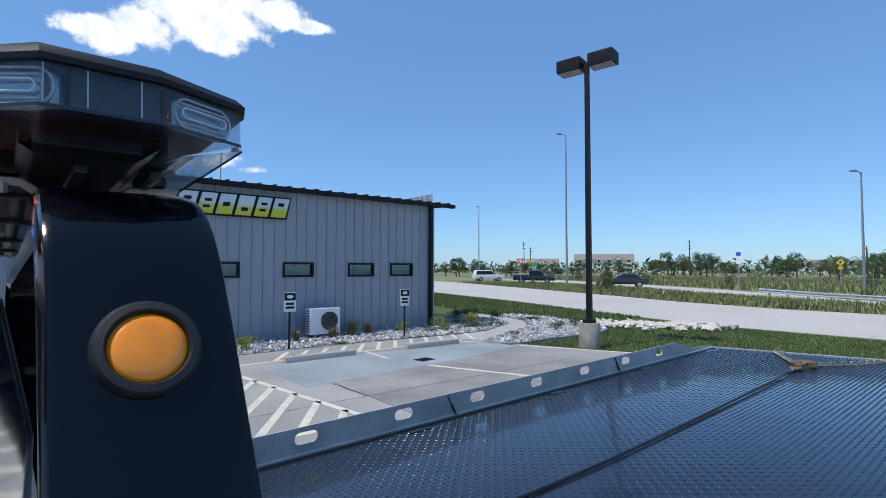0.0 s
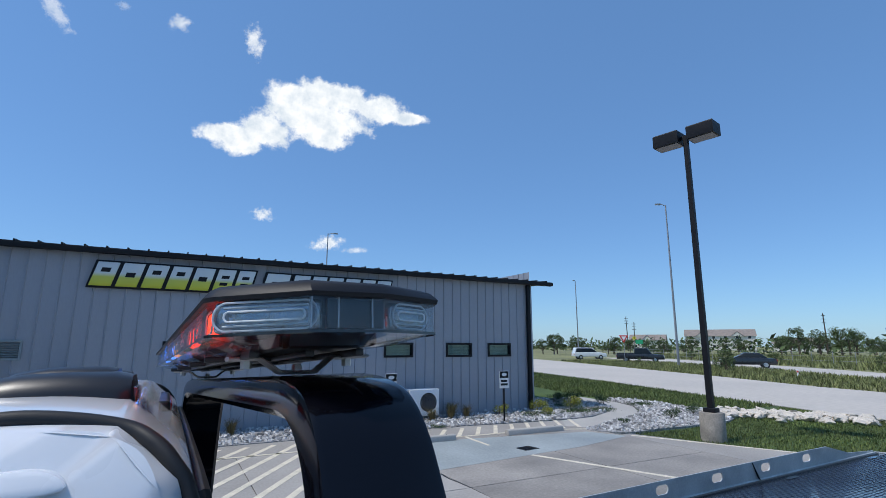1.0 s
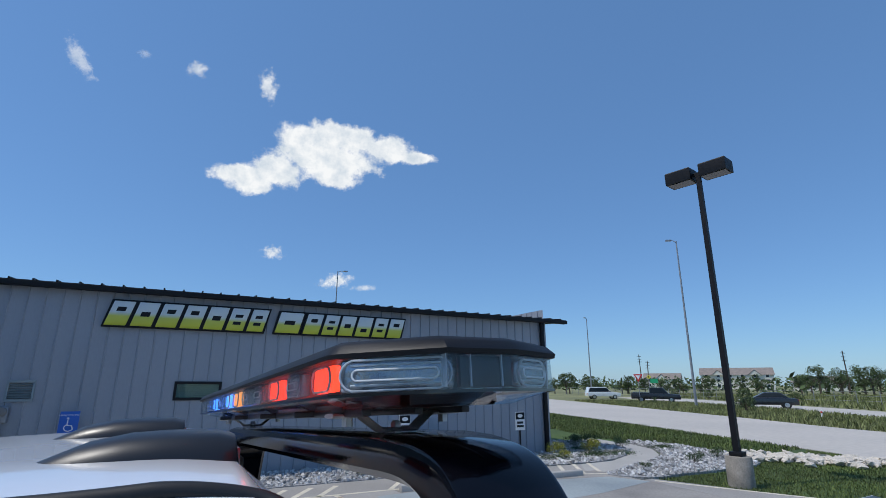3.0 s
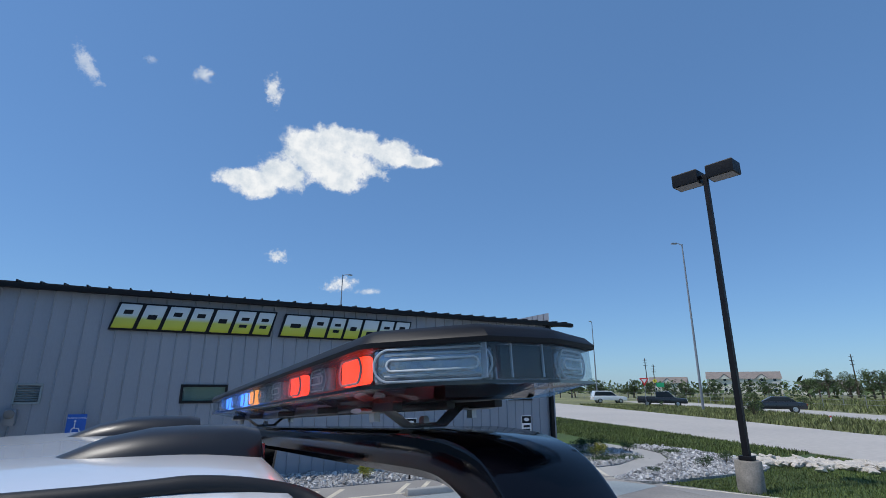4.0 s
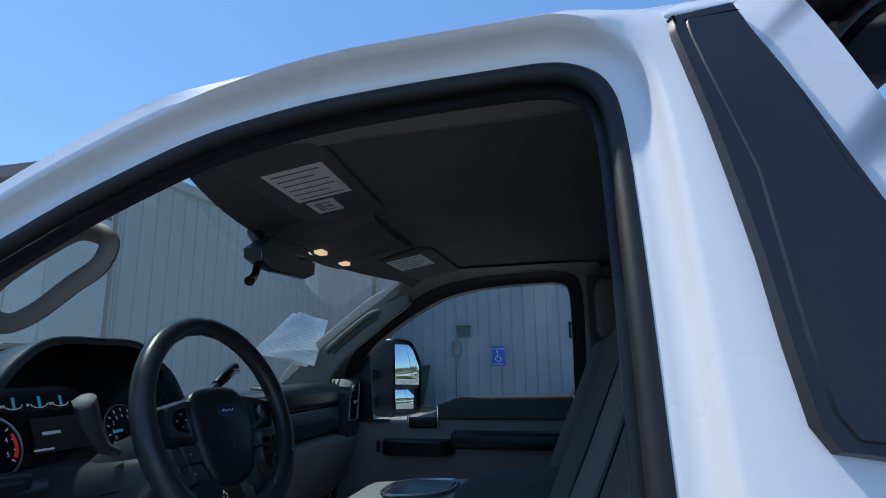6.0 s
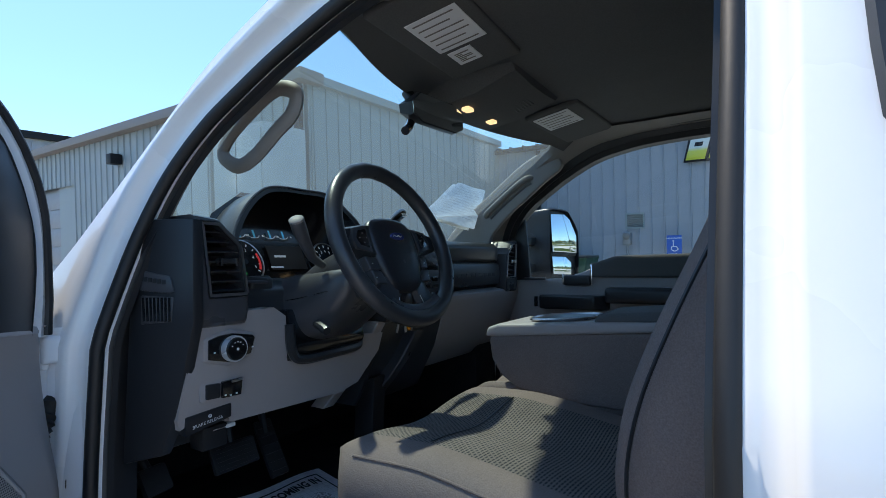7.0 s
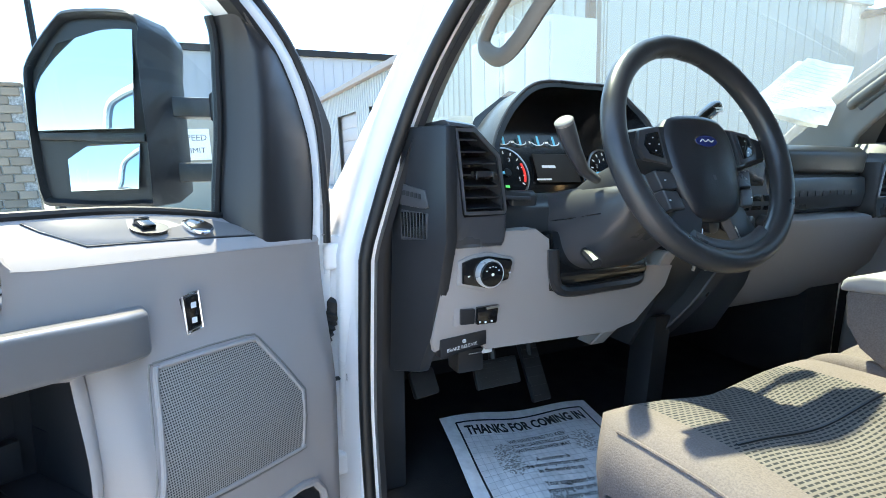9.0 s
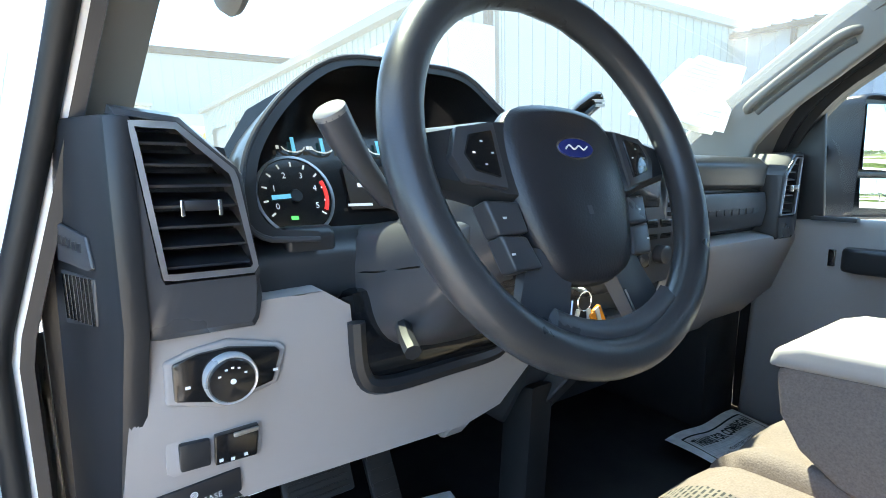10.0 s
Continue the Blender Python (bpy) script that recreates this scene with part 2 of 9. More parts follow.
def prism(axis, pts, a0, a1, bev=0.0, seg=2, bm=None, m=None, holes=()):
    """The outline pts, in the plane across the axis, carried from a0 to a1."""
    t = bmesh.new()
    v0 = [t.verts.new(put(axis, a0, *p)) for p in pts]
    v1 = [t.verts.new(put(axis, a1, *p)) for p in pts]
    n = len(pts)
    t.faces.new(v0); t.faces.new(v1[::-1])
    for i in range(n):
        t.faces.new((v0[i], v1[i], v1[(i + 1) % n], v0[(i + 1) % n]))
    bmesh.ops.recalc_face_normals(t, faces=t.faces[:])
    bevel(t, bev, seg)
    if m is not None:
        bmesh.ops.transform(t, matrix=m, verts=t.verts[:])
    return merge(bm, t)


def loft(rings, closed=True, caps=True, bm=None, m=None):
    """A skin over rings of equal counts of points."""
    t = bmesh.new()
    vs = [[t.verts.new(p) for p in r] for r in rings]
    n = len(rings[0])
    for a, b in zip(vs, vs[1:]):
        for i in range(n if closed else n - 1):
            t.faces.new((a[i], a[(i + 1) % n], b[(i + 1) % n], b[i]))
    if caps and closed:
        t.faces.new(vs[0]); t.faces.new(vs[-1][::-1])
    if m is not None:
        bmesh.ops.transform(t, matrix=m, verts=t.verts[:])
    return merge(bm, t)


def smoothline(pts, n=6, closed=False):
    """Points on a Catmull-Rom curve through pts."""
    P = [Vector(p) for p in pts]
    out = []
    k = len(P)
    for i in range(k if closed else k - 1):
        a, b, c, d = (P[(i - 1) % k] if closed or i else P[0]), P[i], P[(i + 1) % k], (P[(i + 2) % k] if closed or i + 2 < k else P[-1])
        for j in range(n):
            s = j / n
            out.append(0.5 * ((2 * b) + (c - a) * s + (2 * a - 5 * b + 4 * c - d) * s * s + (3 * b - a - 3 * c + d) * s ** 3))
    if not closed:
        out.append(P[-1])
    return out


def tube(path, r, seg=12, closed=False, bm=None, flat=1.0, radii=None, up=None):
    """A round bar along a path; flat: the second radius as a share of the first."""
    P = [Vector(p) for p in path]
    rings = []
    n = len(P)
    ref = Vector(up) if up else None
    for i in range(n):
        d = (P[(i + 1) % n] - P[i - 1]) if closed else (P[min(i + 1, n - 1)] - P[max(i - 1, 0)])
        d.normalize()
        if ref is None:
            ref = Vector((0, 0, 1)) if abs(d.z) < 0.9 else Vector((1, 0, 0))
        s = d.cross(ref).normalized()
        u = s.cross(d).normalized()
        if not up:
            ref = u
        rr = radii[i] if radii else r
        rings.append([P[i] + (s * math.cos(k * math.tau / seg) + u * math.sin(k * math.tau / seg) * flat) * rr for k in range(seg)])
    if closed:
        rings.append(rings[0])
    t = loft(rings, True, not closed)
    if closed:
        bmesh.ops.remove_doubles(t, verts=t.verts[:], dist=1e-6)
    return merge(bm, t)


def turned(profile, seg=24, m=None, bm=None):
    """A body turned round z from (radius, height) pairs."""
    rings = [[Vector((max(r, 1e-4) * math.cos(k * math.tau / seg), max(r, 1e-4) * math.sin(k * math.tau / seg), h)) for k in range(seg)] for r, h in profile]
    return loft(rings, True, True, bm, m)


def grid(nx, ny, f, bm=None):
    """A sheet of points f(u, v), u and v from 0 to 1."""
    t = bmesh.new()
    vs = [[t.verts.new(f(i / nx, j / ny)) for j in range(ny + 1)] for i in range(nx + 1)]
    for i in range(nx):
        for j in range(ny):
            t.faces.new((vs[i][j], vs[i + 1][j], vs[i + 1][j + 1], vs[i][j + 1]))
    return merge(bm, t)


def solid(bm, thick):
    """Gives a sheet a thickness."""
    bmesh.ops.recalc_face_normals(bm, faces=bm.faces[:])
    bmesh.ops.solidify(bm, geom=bm.faces[:], thickness=thick)
    return bm


def ring_plate(outer, inner, f, thick=0.0):
    """The sheet between two closed outlines of equal count, each 2D point placed by f."""
    t = bmesh.new()
    a = [t.verts.new(f(*p)) for p in outer]
    b = [t.verts.new(f(*p)) for p in inner]
    n = len(a)
    for i in range(n):
        t.faces.new((a[i], a[(i + 1) % n], b[(i + 1) % n], b[i]))
    return solid(t, thick) if thick else t


def evenly(pts, n, closed=True):
    """n points at even steps along an outline of 2D points."""
    P = [Vector((p[0], p[1])) for p in pts]
    if closed:
        P.append(P[0])
    d = [0]
    for a, b in zip(P, P[1:]):
        d.append(d[-1] + (b - a).length)
    out, i = [], 0
    for k in range(n):
        s = d[-1] * k / (n if closed else n - 1)
        while i < len(d) - 2 and d[i + 1] < s:
            i += 1
        f = (s - d[i]) / max(1e-9, d[i + 1] - d[i])
        out.append(tuple(P[i].lerp(P[i + 1], min(1, f))))
    return out


def writing(text, size, m, material, parent=None, name="lettering", shear=0.0, bold=0.0, align="LEFT", deep=0.0):
    """Text with the built-in font, turned into a mesh."""
    c = bpy.data.curves.new(name, "FONT")
    c.body, c.size, c.shear, c.offset, c.align_x, c.extrude, c.resolution_u = text, size, shear, bold, align, deep, 2
    tmp = bpy.data.objects.new(name, c)
    me = bpy.data.meshes.new_from_object(tmp)
    bpy.data.objects.remove(tmp)
    bpy.data.curves.remove(c)
    me.materials.append(material)
    ob = new(name, me)
    ob.parent = parent
    ob.matrix_basis = m
    return ob


def sheet_holes(outline_, holes, f, thick):
    """A flat sheet with holes, carried over f(a, b, d) from d = 0 to d = thick."""
    t = bmesh.new()
    loops = []
    for pts in (outline_, *holes):
        vs = [t.verts.new((a, b, 0)) for a, b in pts]
        loops.append([t.edges.new((vs[i], vs[(i + 1) % len(vs)])) for i in range(len(vs))])
    bmesh.ops.triangle_fill(t, edges=[e for l in loops for e in l], use_beauty=True)
    ex = bmesh.ops.extrude_face_region(t, geom=t.faces[:])
    for v in [q for q in ex["geom"] if isinstance(q, bmesh.types.BMVert)]:
        v.co.z = thick
    for v in t.verts:
        v.co = f(v.co.x, v.co.y, v.co.z)
    return t


def oval(cx, cy, rx, ry, n=16):
    """A long hole with round ends."""
    out = []
    for k in range(n):
        a = math.tau * (k + 0.5) / n
        out.append((cx + math.copysign(rx - ry, math.cos(a)) + math.cos(a) * ry, cy + math.sin(a) * ry))
    return out

# ---- the ground and the buildings ----
def slab(name, pts, z0, z1, material, label, bev=0.0):
    return tagged(part(name, prism("z", pts, z0, z1, bev), material, None, smooth=0), label, "", "", "structure")


WALL_Y, WALL_X0, WALL_X1, EAVE = 12.118, -5.65, 11.66, 4.09


g = grid(60, 60, lambda u, v: Vector((math.sinh((u - 0.5) * 11) * 8, math.sinh((v - 0.5) * 11) * 8, -0.06)))
ground = tagged(part("ground", g, M_meadow, None, smooth=0), "wide flat dry meadow ground", "", "", "structure")
# the lot, in cast bays with open joints
LOT = thing("pavement", "concrete parking lot in square cast bays", "parking lot", kind="structure")
bx = [-40, -34, -28, -22, -16, -11, -7.2, -4.1, -0.9, 2.38, 5.2, 8.0, 10.6]
by = [-40, -34, -28, -22, -16, -12, -8, -4.2, -1.0, 2.2, 5.42, 9.03]
for i in range(len(bx) - 1):
    for j in range(len(by) - 1):
        x0, x1, y0, y1 = bx[i] + 0.008, bx[i + 1] - 0.008, by[j] + 0.008, by[j + 1] - 0.008
        stained = i >= 10 and j >= 9
        part("slab", B(x0, x1, y0, y1, -0.15, 0.0), M_stain if stained else M_conc, LOT, smooth=0)
slab("lawn", [(13.6, -40), (20.0, -40), (20.2, 2.0), (20.2, 6.4), (21.6, 11.8), (24.2, 19.8), (27.2, 31), (26, 60), (14, 60), (14, 12.6), (11.66, 12.4), (11.66, 9.4), (10.9, 7.6), (11.7, 5.6), (12.75, 3.55), (13.5, 0.1)], -0.2, -0.035, M_grass, "mown green lawn beside the lot")
slab("walkway_by_building", [(-5.65, 9.04), (10.3, 9.04), (10.9, 9.9), (8.8, 10.15), (7.1, 10.35), (4.0, 10.45), (-5.65, 10.45)], -0.15, 0.002, M_conc, "concrete walk along the building")
GB = [(-1.09, 10.47), (4.73, 10.25), (7.11, 10.31), (8.91, 10.17), (11.02, 10), (12.14, 10.07), (13.36, 10.63), (14.35, 11.47), (14.98, 12.53), (14.77, 13.9), (13.46, 14.73), (11.9, 14.0), (11.7, 12.1), (-1.0, 12.1)]
slab("gravel_bed", [(p.x, p.y) for p in smoothline([(a, b, 0) for a, b in GB], 3, True)], -0.15, 0.02, M_bed, "grey gravel bed before the wall")
GB2 = [(10.38, 8.39), (11.03, 7.61), (12.09, 7.62), (13.51, 7.58), (15.53, 7.87), (16.6, 9.73), (17.02, 12.13), (16.44, 13.48), (15.8, 12.61), (15.41, 11.37), (14.27, 10.05), (12.98, 9.36), (11.64, 8.99)]
slab("gravel_strip", [(p.x, p.y) for p in smoothline([(a, b, 0) for a, b in GB2], 3, True)], -0.15, 0.02, M_bed, "grey gravel strip beside the walk")
slab("footpath", [(10.21, 8.63), (11.59, 8.99), (12.94, 9.37), (14.23, 10.05), (15.36, 11.36), (15.8, 12.61), (15.99, 14.83), (14.72, 14.68), (14.98, 12.53), (14.3, 11.41), (13.42, 10.63), (12.2, 10.03), (10.7, 9.9), (10.28, 9.42)], -0.15, -0.004, M_walk, "curved concrete footpath")
# road: concrete drive beyond the lawn, its sunlight put into the tone
RD = thing("road", "concrete road in long cast lanes, toned as sunlit", "road", kind="structure")
near = [(18.5, -30), (19.3, -8), (19.5, 2.0), (19.4, 6.4), (21.0, 11.8), (23.5, 19.8), (26.3, 31), (31, 50), (36, 80)]
farr = [(29, -30), (29.3, -8), (29.4, 3.0), (29.2, 6.8), (30.8, 12.9), (34.3, 20.6), (39.3, 33), (47, 53), (58, 85)]
for a in range(len(near) - 1):
    part("road_slab", prism("z", [near[a], near[a + 1], farr[a + 1], farr[a]], -0.15, -0.012), M_road, RD, smooth=0)
part("road_slab", prism("z", [(26.3, 31), (39.3, 33), (52, 66), (20, 76), (6, 60), (17, 45)], -0.15, -0.016), M_road, RD, smooth=0)
# the lot's slanting margin beside the lawn
slab("lot_margin", [(10.608, 7.55), (10.93, 7.55), (11.7, 5.6), (12.75, 3.55), (13.5, 0.1), (13.6, -40), (10.608, -40)], -0.15, -0.001, M_conc, "concrete margin of the lot beside the lawn")
# markings
MK = thing("parking_markings", "worn white parking stripes painted on the lot", "road marking", kind="structure")


def stripe(x0, y0, x1, y1, w=0.10, z=0.004):
    d = Vector((x1 - x0, y1 - y0, 0)); n = Vector((-d.y, d.x, 0)).normalized() * w / 2
    a, b = Vector((x0, y0, 0)), Vector((x1, y1, 0))
    part("stripe", prism("z", [tuple((a + n).xy), tuple((b + n).xy), tuple((b - n).xy), tuple((a - n).xy)], z - 0.003, z), M_line, MK, smooth=0)


stripe(3.98, 9.05, 4.65, 4.38)
stripe(1.2, 4.36, 4.65, 4.38)
# slanting bars fill the zone beside the bay and the walk beyond it
for k in range(-6, 9):
    c = 1.1 + 0.52 * k
    y0 = max(4.45, 6.0 + (0.75 - c) / 0.667)
    y1 = 9.95 if c + 2.63 < 4.3 else 6.0 + (4.42 - c) / (0.667 + 0.141)
    if y1 > y0 + 0.3:
        stripe(c + (y0 - 6.0) * 0.667, y0, c + (y1 - 6.0) * 0.667, y1, 0.11)
stripe(7.38, 6.76, 8.45, 4.2)
stripe(7.23, 9.03, 7.16, 7.88, 0.08)
stripe(10.76, 7.36, 12.6, 3.6)
base_ = [(-2.0, 9.12), (4.81, 9.06), (6.93, 9.03), (8.6, 8.97), (9.91, 8.74), (10.5, 8.49)]
for p, q in zip(base_, base_[1:]):
    stripe(*p, *q, 0.09)
for k in range(12):
    stripe(5.13 + k * 0.492, 9.08 - 0.0022 * k * k, 5.78 + k * 0.496, 10.0, 0.10)
# sealed patch in the bay by the stops, drain and crack
slab("sealed_patch", [(4.67, 8.6), (4.68, 6.47), (7.6, 6.80), (8.78, 6.92), (10.6, 7.35), (10.2, 8.2), (7.0, 8.75)], -0.01, 0.003, M_patch, "pale bluish sealed patch on the lot")
dr = thing("drain_cover", "dark square drain grate in the lot", "drain", pose(7.68, 7.28, 0.004, 0, 0, 8))
part("grate_frame", sheet_holes([(-0.19, -0.15), (0.19, -0.15), (0.19, 0.15), (-0.19, 0.15)], [[(-0.165, -0.125), (-0.165, 0.125), (0.165, 0.125), (0.165, -0.125)]], lambda a, b, d: Vector((a, b, d)), 0.006), M_dark, dr)
for k in range(7):
    part("grate_bar", B(-0.17, 0.17, -0.115 + k * 0.036, -0.098 + k * 0.036, 0.0, 0.005), M_dark, dr)
crack = [(5.13, 6.52), (5.18, 6.27), (5.16, 6.01), (5.19, 5.64), (5.20, 5.42)]
cr = bmesh.new()
for (x0, y0), (x1, y1) in zip(crack, crack[1:]):
    cr.faces.new([cr.verts.new(p) for p in ((x0 - 0.014, y0, 0.002), (x0 + 0.014, y0, 0.002), (x1 + 0.012, y1, 0.002), (x1 - 0.012, y1, 0.002))])
tagged(part("crack", cr, M_dark, None, smooth=0), "dark crack across the concrete", "", "", "structure")
# parking stops
def parking_stop(x, y, turn):
    e = thing("parking_stop", "pale concrete wheel stop on the lot", "wheel stop", pose(x, y, 0, 0, 0, turn), "wheel stops")
    part("stop_bar", prism("x", [(-0.09, 0), (0.09, 0), (0.07, 0.11), (0.05, 0.125), (-0.05, 0.125), (-0.07, 0.11)], -0.8, 0.8, 0.01), M_walk, e)
    for s in (-0.6, 0.6):
        part("pin", turned([(0.014, 0.12), (0.014, 0.13), (0.0, 0.132)], 10, pose(s, 0, 0)), M_dark, e)


parking_stop(6.03, 8.78, -2)
parking_stop(8.98, 8.66, -2)

# the metal building: ribbed siding, eave and roof
def ribbed(x0, x1, pitch=0.305, rib=0.035, depth=0.032):
    """Outline of standing ribs along a wall, as (along, out) pairs."""
    pts, x = [], x0
    while x < x1 - 0.01:
        pts += [(x, 0.0), (min(x1, x + pitch - rib), 0.0), (min(x1, x + pitch - rib * 0.72), depth), (min(x1, x + pitch - rib * 0.28), depth)]
        x += pitch
    pts.append((x1, 0.0))
    return pts


def siding(name, m, length, z0, z1, material, label, parent, holes=()):
    """Ribbed sheet siding along local x, standing out towards -y, cut round holes (x0, x1, z0, z1)."""
    bm = bmesh.new()
    prof, marks = [], sorted({e for h in holes for e in h[:2]})
    flat = ribbed(0, length)
    for (xa, oa), (xb, ob_) in zip(flat, flat[1:]):
        prof.append((xa, oa))
        prof += [(e, oa + (ob_ - oa) * (e - xa) / (xb - xa)) for e in marks if xa < e < xb]
    prof.append(flat[-1])
    for (xa, oa), (xb, ob_) in zip(prof, prof[1:]):
        if xb - xa < 1e-5 and abs(oa - ob_) < 1e-5:
            continue
        cuts = [(z0, z1)]
        for hx0, hx1, hz0, hz1 in holes:
            if xb > hx0 + 1e-5 and xa < hx1 - 1e-5:
                cuts = [c for a, b in cuts for c in ((a, min(b, hz0)), (max(a, hz1), b)) if c[1] - c[0] > 0.01]
        for a, b in cuts:
            bm.faces.new([bm.verts.new(p) for p in ((xa, -oa, a), (xb, -ob_, a), (xb, -ob_, b), (xa, -oa, b))])
    bmesh.ops.remove_doubles(bm, verts=bm.verts[:], dist=1e-4)
    return part(name, bm, material, parent, label, 0, m)


shop = thing("metal_building", "grey-blue ribbed metal shop building with black trim", "building", pose(0, 0, 0))
M_clearp = clear("window_pane", (0.75, 0.85, 0.85), 0.06)
M_blind = mat("pale_green_blind", (0.50, 0.56, 0.52), 0.7, vary=0.05)
WINS = [(1.02, 1.92), (4.40, 5.26), (6.50, 7.30), (8.50, 9.30), (9.99, 10.77)]
HOLES = [(a - WALL_X0, b - WALL_X0, 1.74, 2.06) for a, b in WINS] + [(-1.99 - WALL_X0, -1.60 - WALL_X0, 1.74, 2.08)]
siding("front_wall", pose(WALL_X0, WALL_Y, 0), WALL_X1 - WALL_X0, -0.1, EAVE, M_wall, "", shop, HOLES)
part("wall_core", B(WALL_X0, WALL_X1 - 0.02, WALL_Y + 0.14, WALL_Y + 0.20, -0.1, EAVE), M_wall, shop)
siding("side_wall", pose(WALL_X1, WALL_Y, 0, 0, 0, 90), 14.0, -0.1, EAVE + 0.4, M_wall, "", shop)
siding("ell_wall", pose(WALL_X0, WALL_Y, 0, 0, 0, -90), 7.35, -0.1, EAVE + 0.25, M_wall2, "pale ribbed wall of the projecting wing", shop)
part("wing_core", B(-16, WALL_X0 - 0.02, 4.72, 26, -0.1, EAVE + 0.20), M_wall2, shop)
part("wing_roof_edge", B(-16.2, WALL_X0 + 0.12, 4.62, 12.1, EAVE + 0.20, EAVE + 0.36, 0.01), M_wall2, shop)
# roof slope rising away from the wall
roof = part("roof", prism("x", [(WALL_Y - 0.22, EAVE + 0.02), (26.0, EAVE + 1.0), (26.0, EAVE + 1.06), (WALL_Y - 0.22, EAVE + 0.07)], WALL_X0, WALL_X1 + 0.80), M_dark, shop, "black standing-seam metal roof", 0)
x = WALL_X0 + 0.05
while x < WALL_X1 + 0.80:
    part("standing_seam", prism("x", [(WALL_Y - 0.22, EAVE + 0.06), (26.0, EAVE + 1.05), (26.0, EAVE + 1.10), (WALL_Y - 0.22, EAVE + 0.11)], x, x + 0.03), M_dark, roof, "", 0)
    x += 0.405
part("eave_gutter", B(WALL_X0, WALL_X1 + 0.82, WALL_Y - 0.26, WALL_Y - 0.10, EAVE - 0.06, EAVE + 0.05, 0.012), M_dark, shop, "black eave gutter")
part("gable_trim", prism("x", [(WALL_Y - 0.22, EAVE - 0.02), (26, EAVE + 0.96), (26, EAVE + 1.06), (WALL_Y - 0.22, EAVE + 0.06)], WALL_X1 + 0.76, WALL_X1 + 0.83), M_dark, shop)
part("downspout", B(WALL_X1 - 0.22, WALL_X1 - 0.10, WALL_Y - 0.16, WALL_Y - 0.06, 0.05, EAVE - 0.06, 0.012), M_dark, shop, "black square downspout")
part("corner_trim", B(WALL_X1 - 0.05, WALL_X1 + 0.045, WALL_Y - 0.045, WALL_Y + 0.06, -0.1, EAVE, 0.006), M_wall, shop)
part("downspout", B(-4.41, -4.31, WALL_Y - 0.14, WALL_Y - 0.05, 0.05, EAVE - 0.06, 0.012), M_dark, shop)
for a, b in WINS:
    w = part("window", B(a - 0.05, b + 0.05, WALL_Y - 0.04, WALL_Y + 0.10, 2.05, 2.11, 0.004), M_dark, shop, "low strip window with black frame")
    for bb in (B(a - 0.05, b + 0.05, WALL_Y - 0.04, WALL_Y + 0.10, 1.69, 1.75, 0.004), B(a - 0.05, a + 0.005, WALL_Y - 0.038, WALL_Y + 0.10, 1.75, 2.05, 0.004), B(b - 0.005, b + 0.05, WALL_Y - 0.038, WALL_Y + 0.10, 1.75, 2.05, 0.004)):
        part("window_frame", bb, M_dark, w)
    part("pane", B(a, b, WALL_Y + 0.03, WALL_Y + 0.036, 1.74, 2.06), M_clearp, w)
    for k in range(7):
        part("blind_slat", B(a, b, WALL_Y + 0.085, WALL_Y + 0.10, 1.75 + k * 0.044, 1.786 + k * 0.044), M_blind, w)

# louvred vent, meter, conduit
v = part("wall_vent", B(-2.03, -1.56, WALL_Y - 0.05, WALL_Y - 0.02, 2.07, 2.12, 0.004), M_wall2, shop, "pale louvred wall vent")
for bb in (B(-2.03, -1.56, WALL_Y - 0.05, WALL_Y - 0.02, 1.70, 1.75), B(-2.03, -1.99, WALL_Y - 0.05, WALL_Y - 0.02, 1.75, 2.07), B(-1.60, -1.56, WALL_Y - 0.05, WALL_Y - 0.02, 1.75, 2.07)):
    part("vent_frame", bb, M_wall2, v)
for k in range(6):
    part("louvre", B(-0.20, 0.20, -0.02, 0.02, -0.004, 0.004, m=pose(-1.795, WALL_Y - 0.01, 1.785 + k * 0.05, 35)), M_wall2, v)
mt = part("gas_meter", B(-2.07, -1.87, WALL_Y - 0.22, WALL_Y - 0.06, 1.30, 1.62, 0.03), M_galvp, shop, "grey utility meter on the wall")
part("meter_dial", turned([(0.085, 0), (0.085, 0.05), (0.07, 0.06), (0, 0.06)], 20, pose(-1.97, WALL_Y - 0.22, 1.52, 90)), M_pillar, mt)
part("conduit", tube([(-1.97, WALL_Y - 0.12, 0.0), (-1.97, WALL_Y - 0.12, 1.2)], 0.025), M_galvp, mt)
for x in (-0.28, 0.30, 0.57):
    part("socket_box", B(x, x + 0.11, WALL_Y - 0.08, WALL_Y - 0.02, 1.06, 1.22, 0.008), M_wall, shop)

# ---- plants ----
rng = random.Random(7)


def leaf_cloud(n, f, size, seed, thin=0.5):
    """n leaf blades at the places f(rng) gives, as one light mesh."""
    r = random.Random(seed)
    vs, fs = [], []
    for k in range(n):
        p = f(r)
        a = Vector((r.gauss(0, 1), r.gauss(0, 1), r.gauss(0, 1))).normalized()
        b = a.orthogonal().normalized()
        b.rotate(Matrix.Rotation(r.random() * 6.28, 3, a))
        c = a.cross(b) * thin
        s = size * r.uniform(0.6, 1.3)
        i = len(vs)
        vs += [tuple(p - b * s), tuple(p + c * s * 0.6), tuple(p + b * s), tuple(p - c * s * 0.6)]
        fs.append((i, i + 1, i + 2, i + 3))
    me = bpy.data.meshes.new("leaves")
    me.from_pydata(vs, [], fs)
    return me


def blob_place(cx, cy, cz, r):
    """Places in a lump, denser at its skin."""
    def f(g):
        d = Vector((g.gauss(0, 1), g.gauss(0, 1), g.gauss(0, 1))).normalized() * (g.random() ** 0.35)
        return Vector((cx + d.x * r[0], cy + d.y * r[1], cz + d.z * r[2]))
    return f


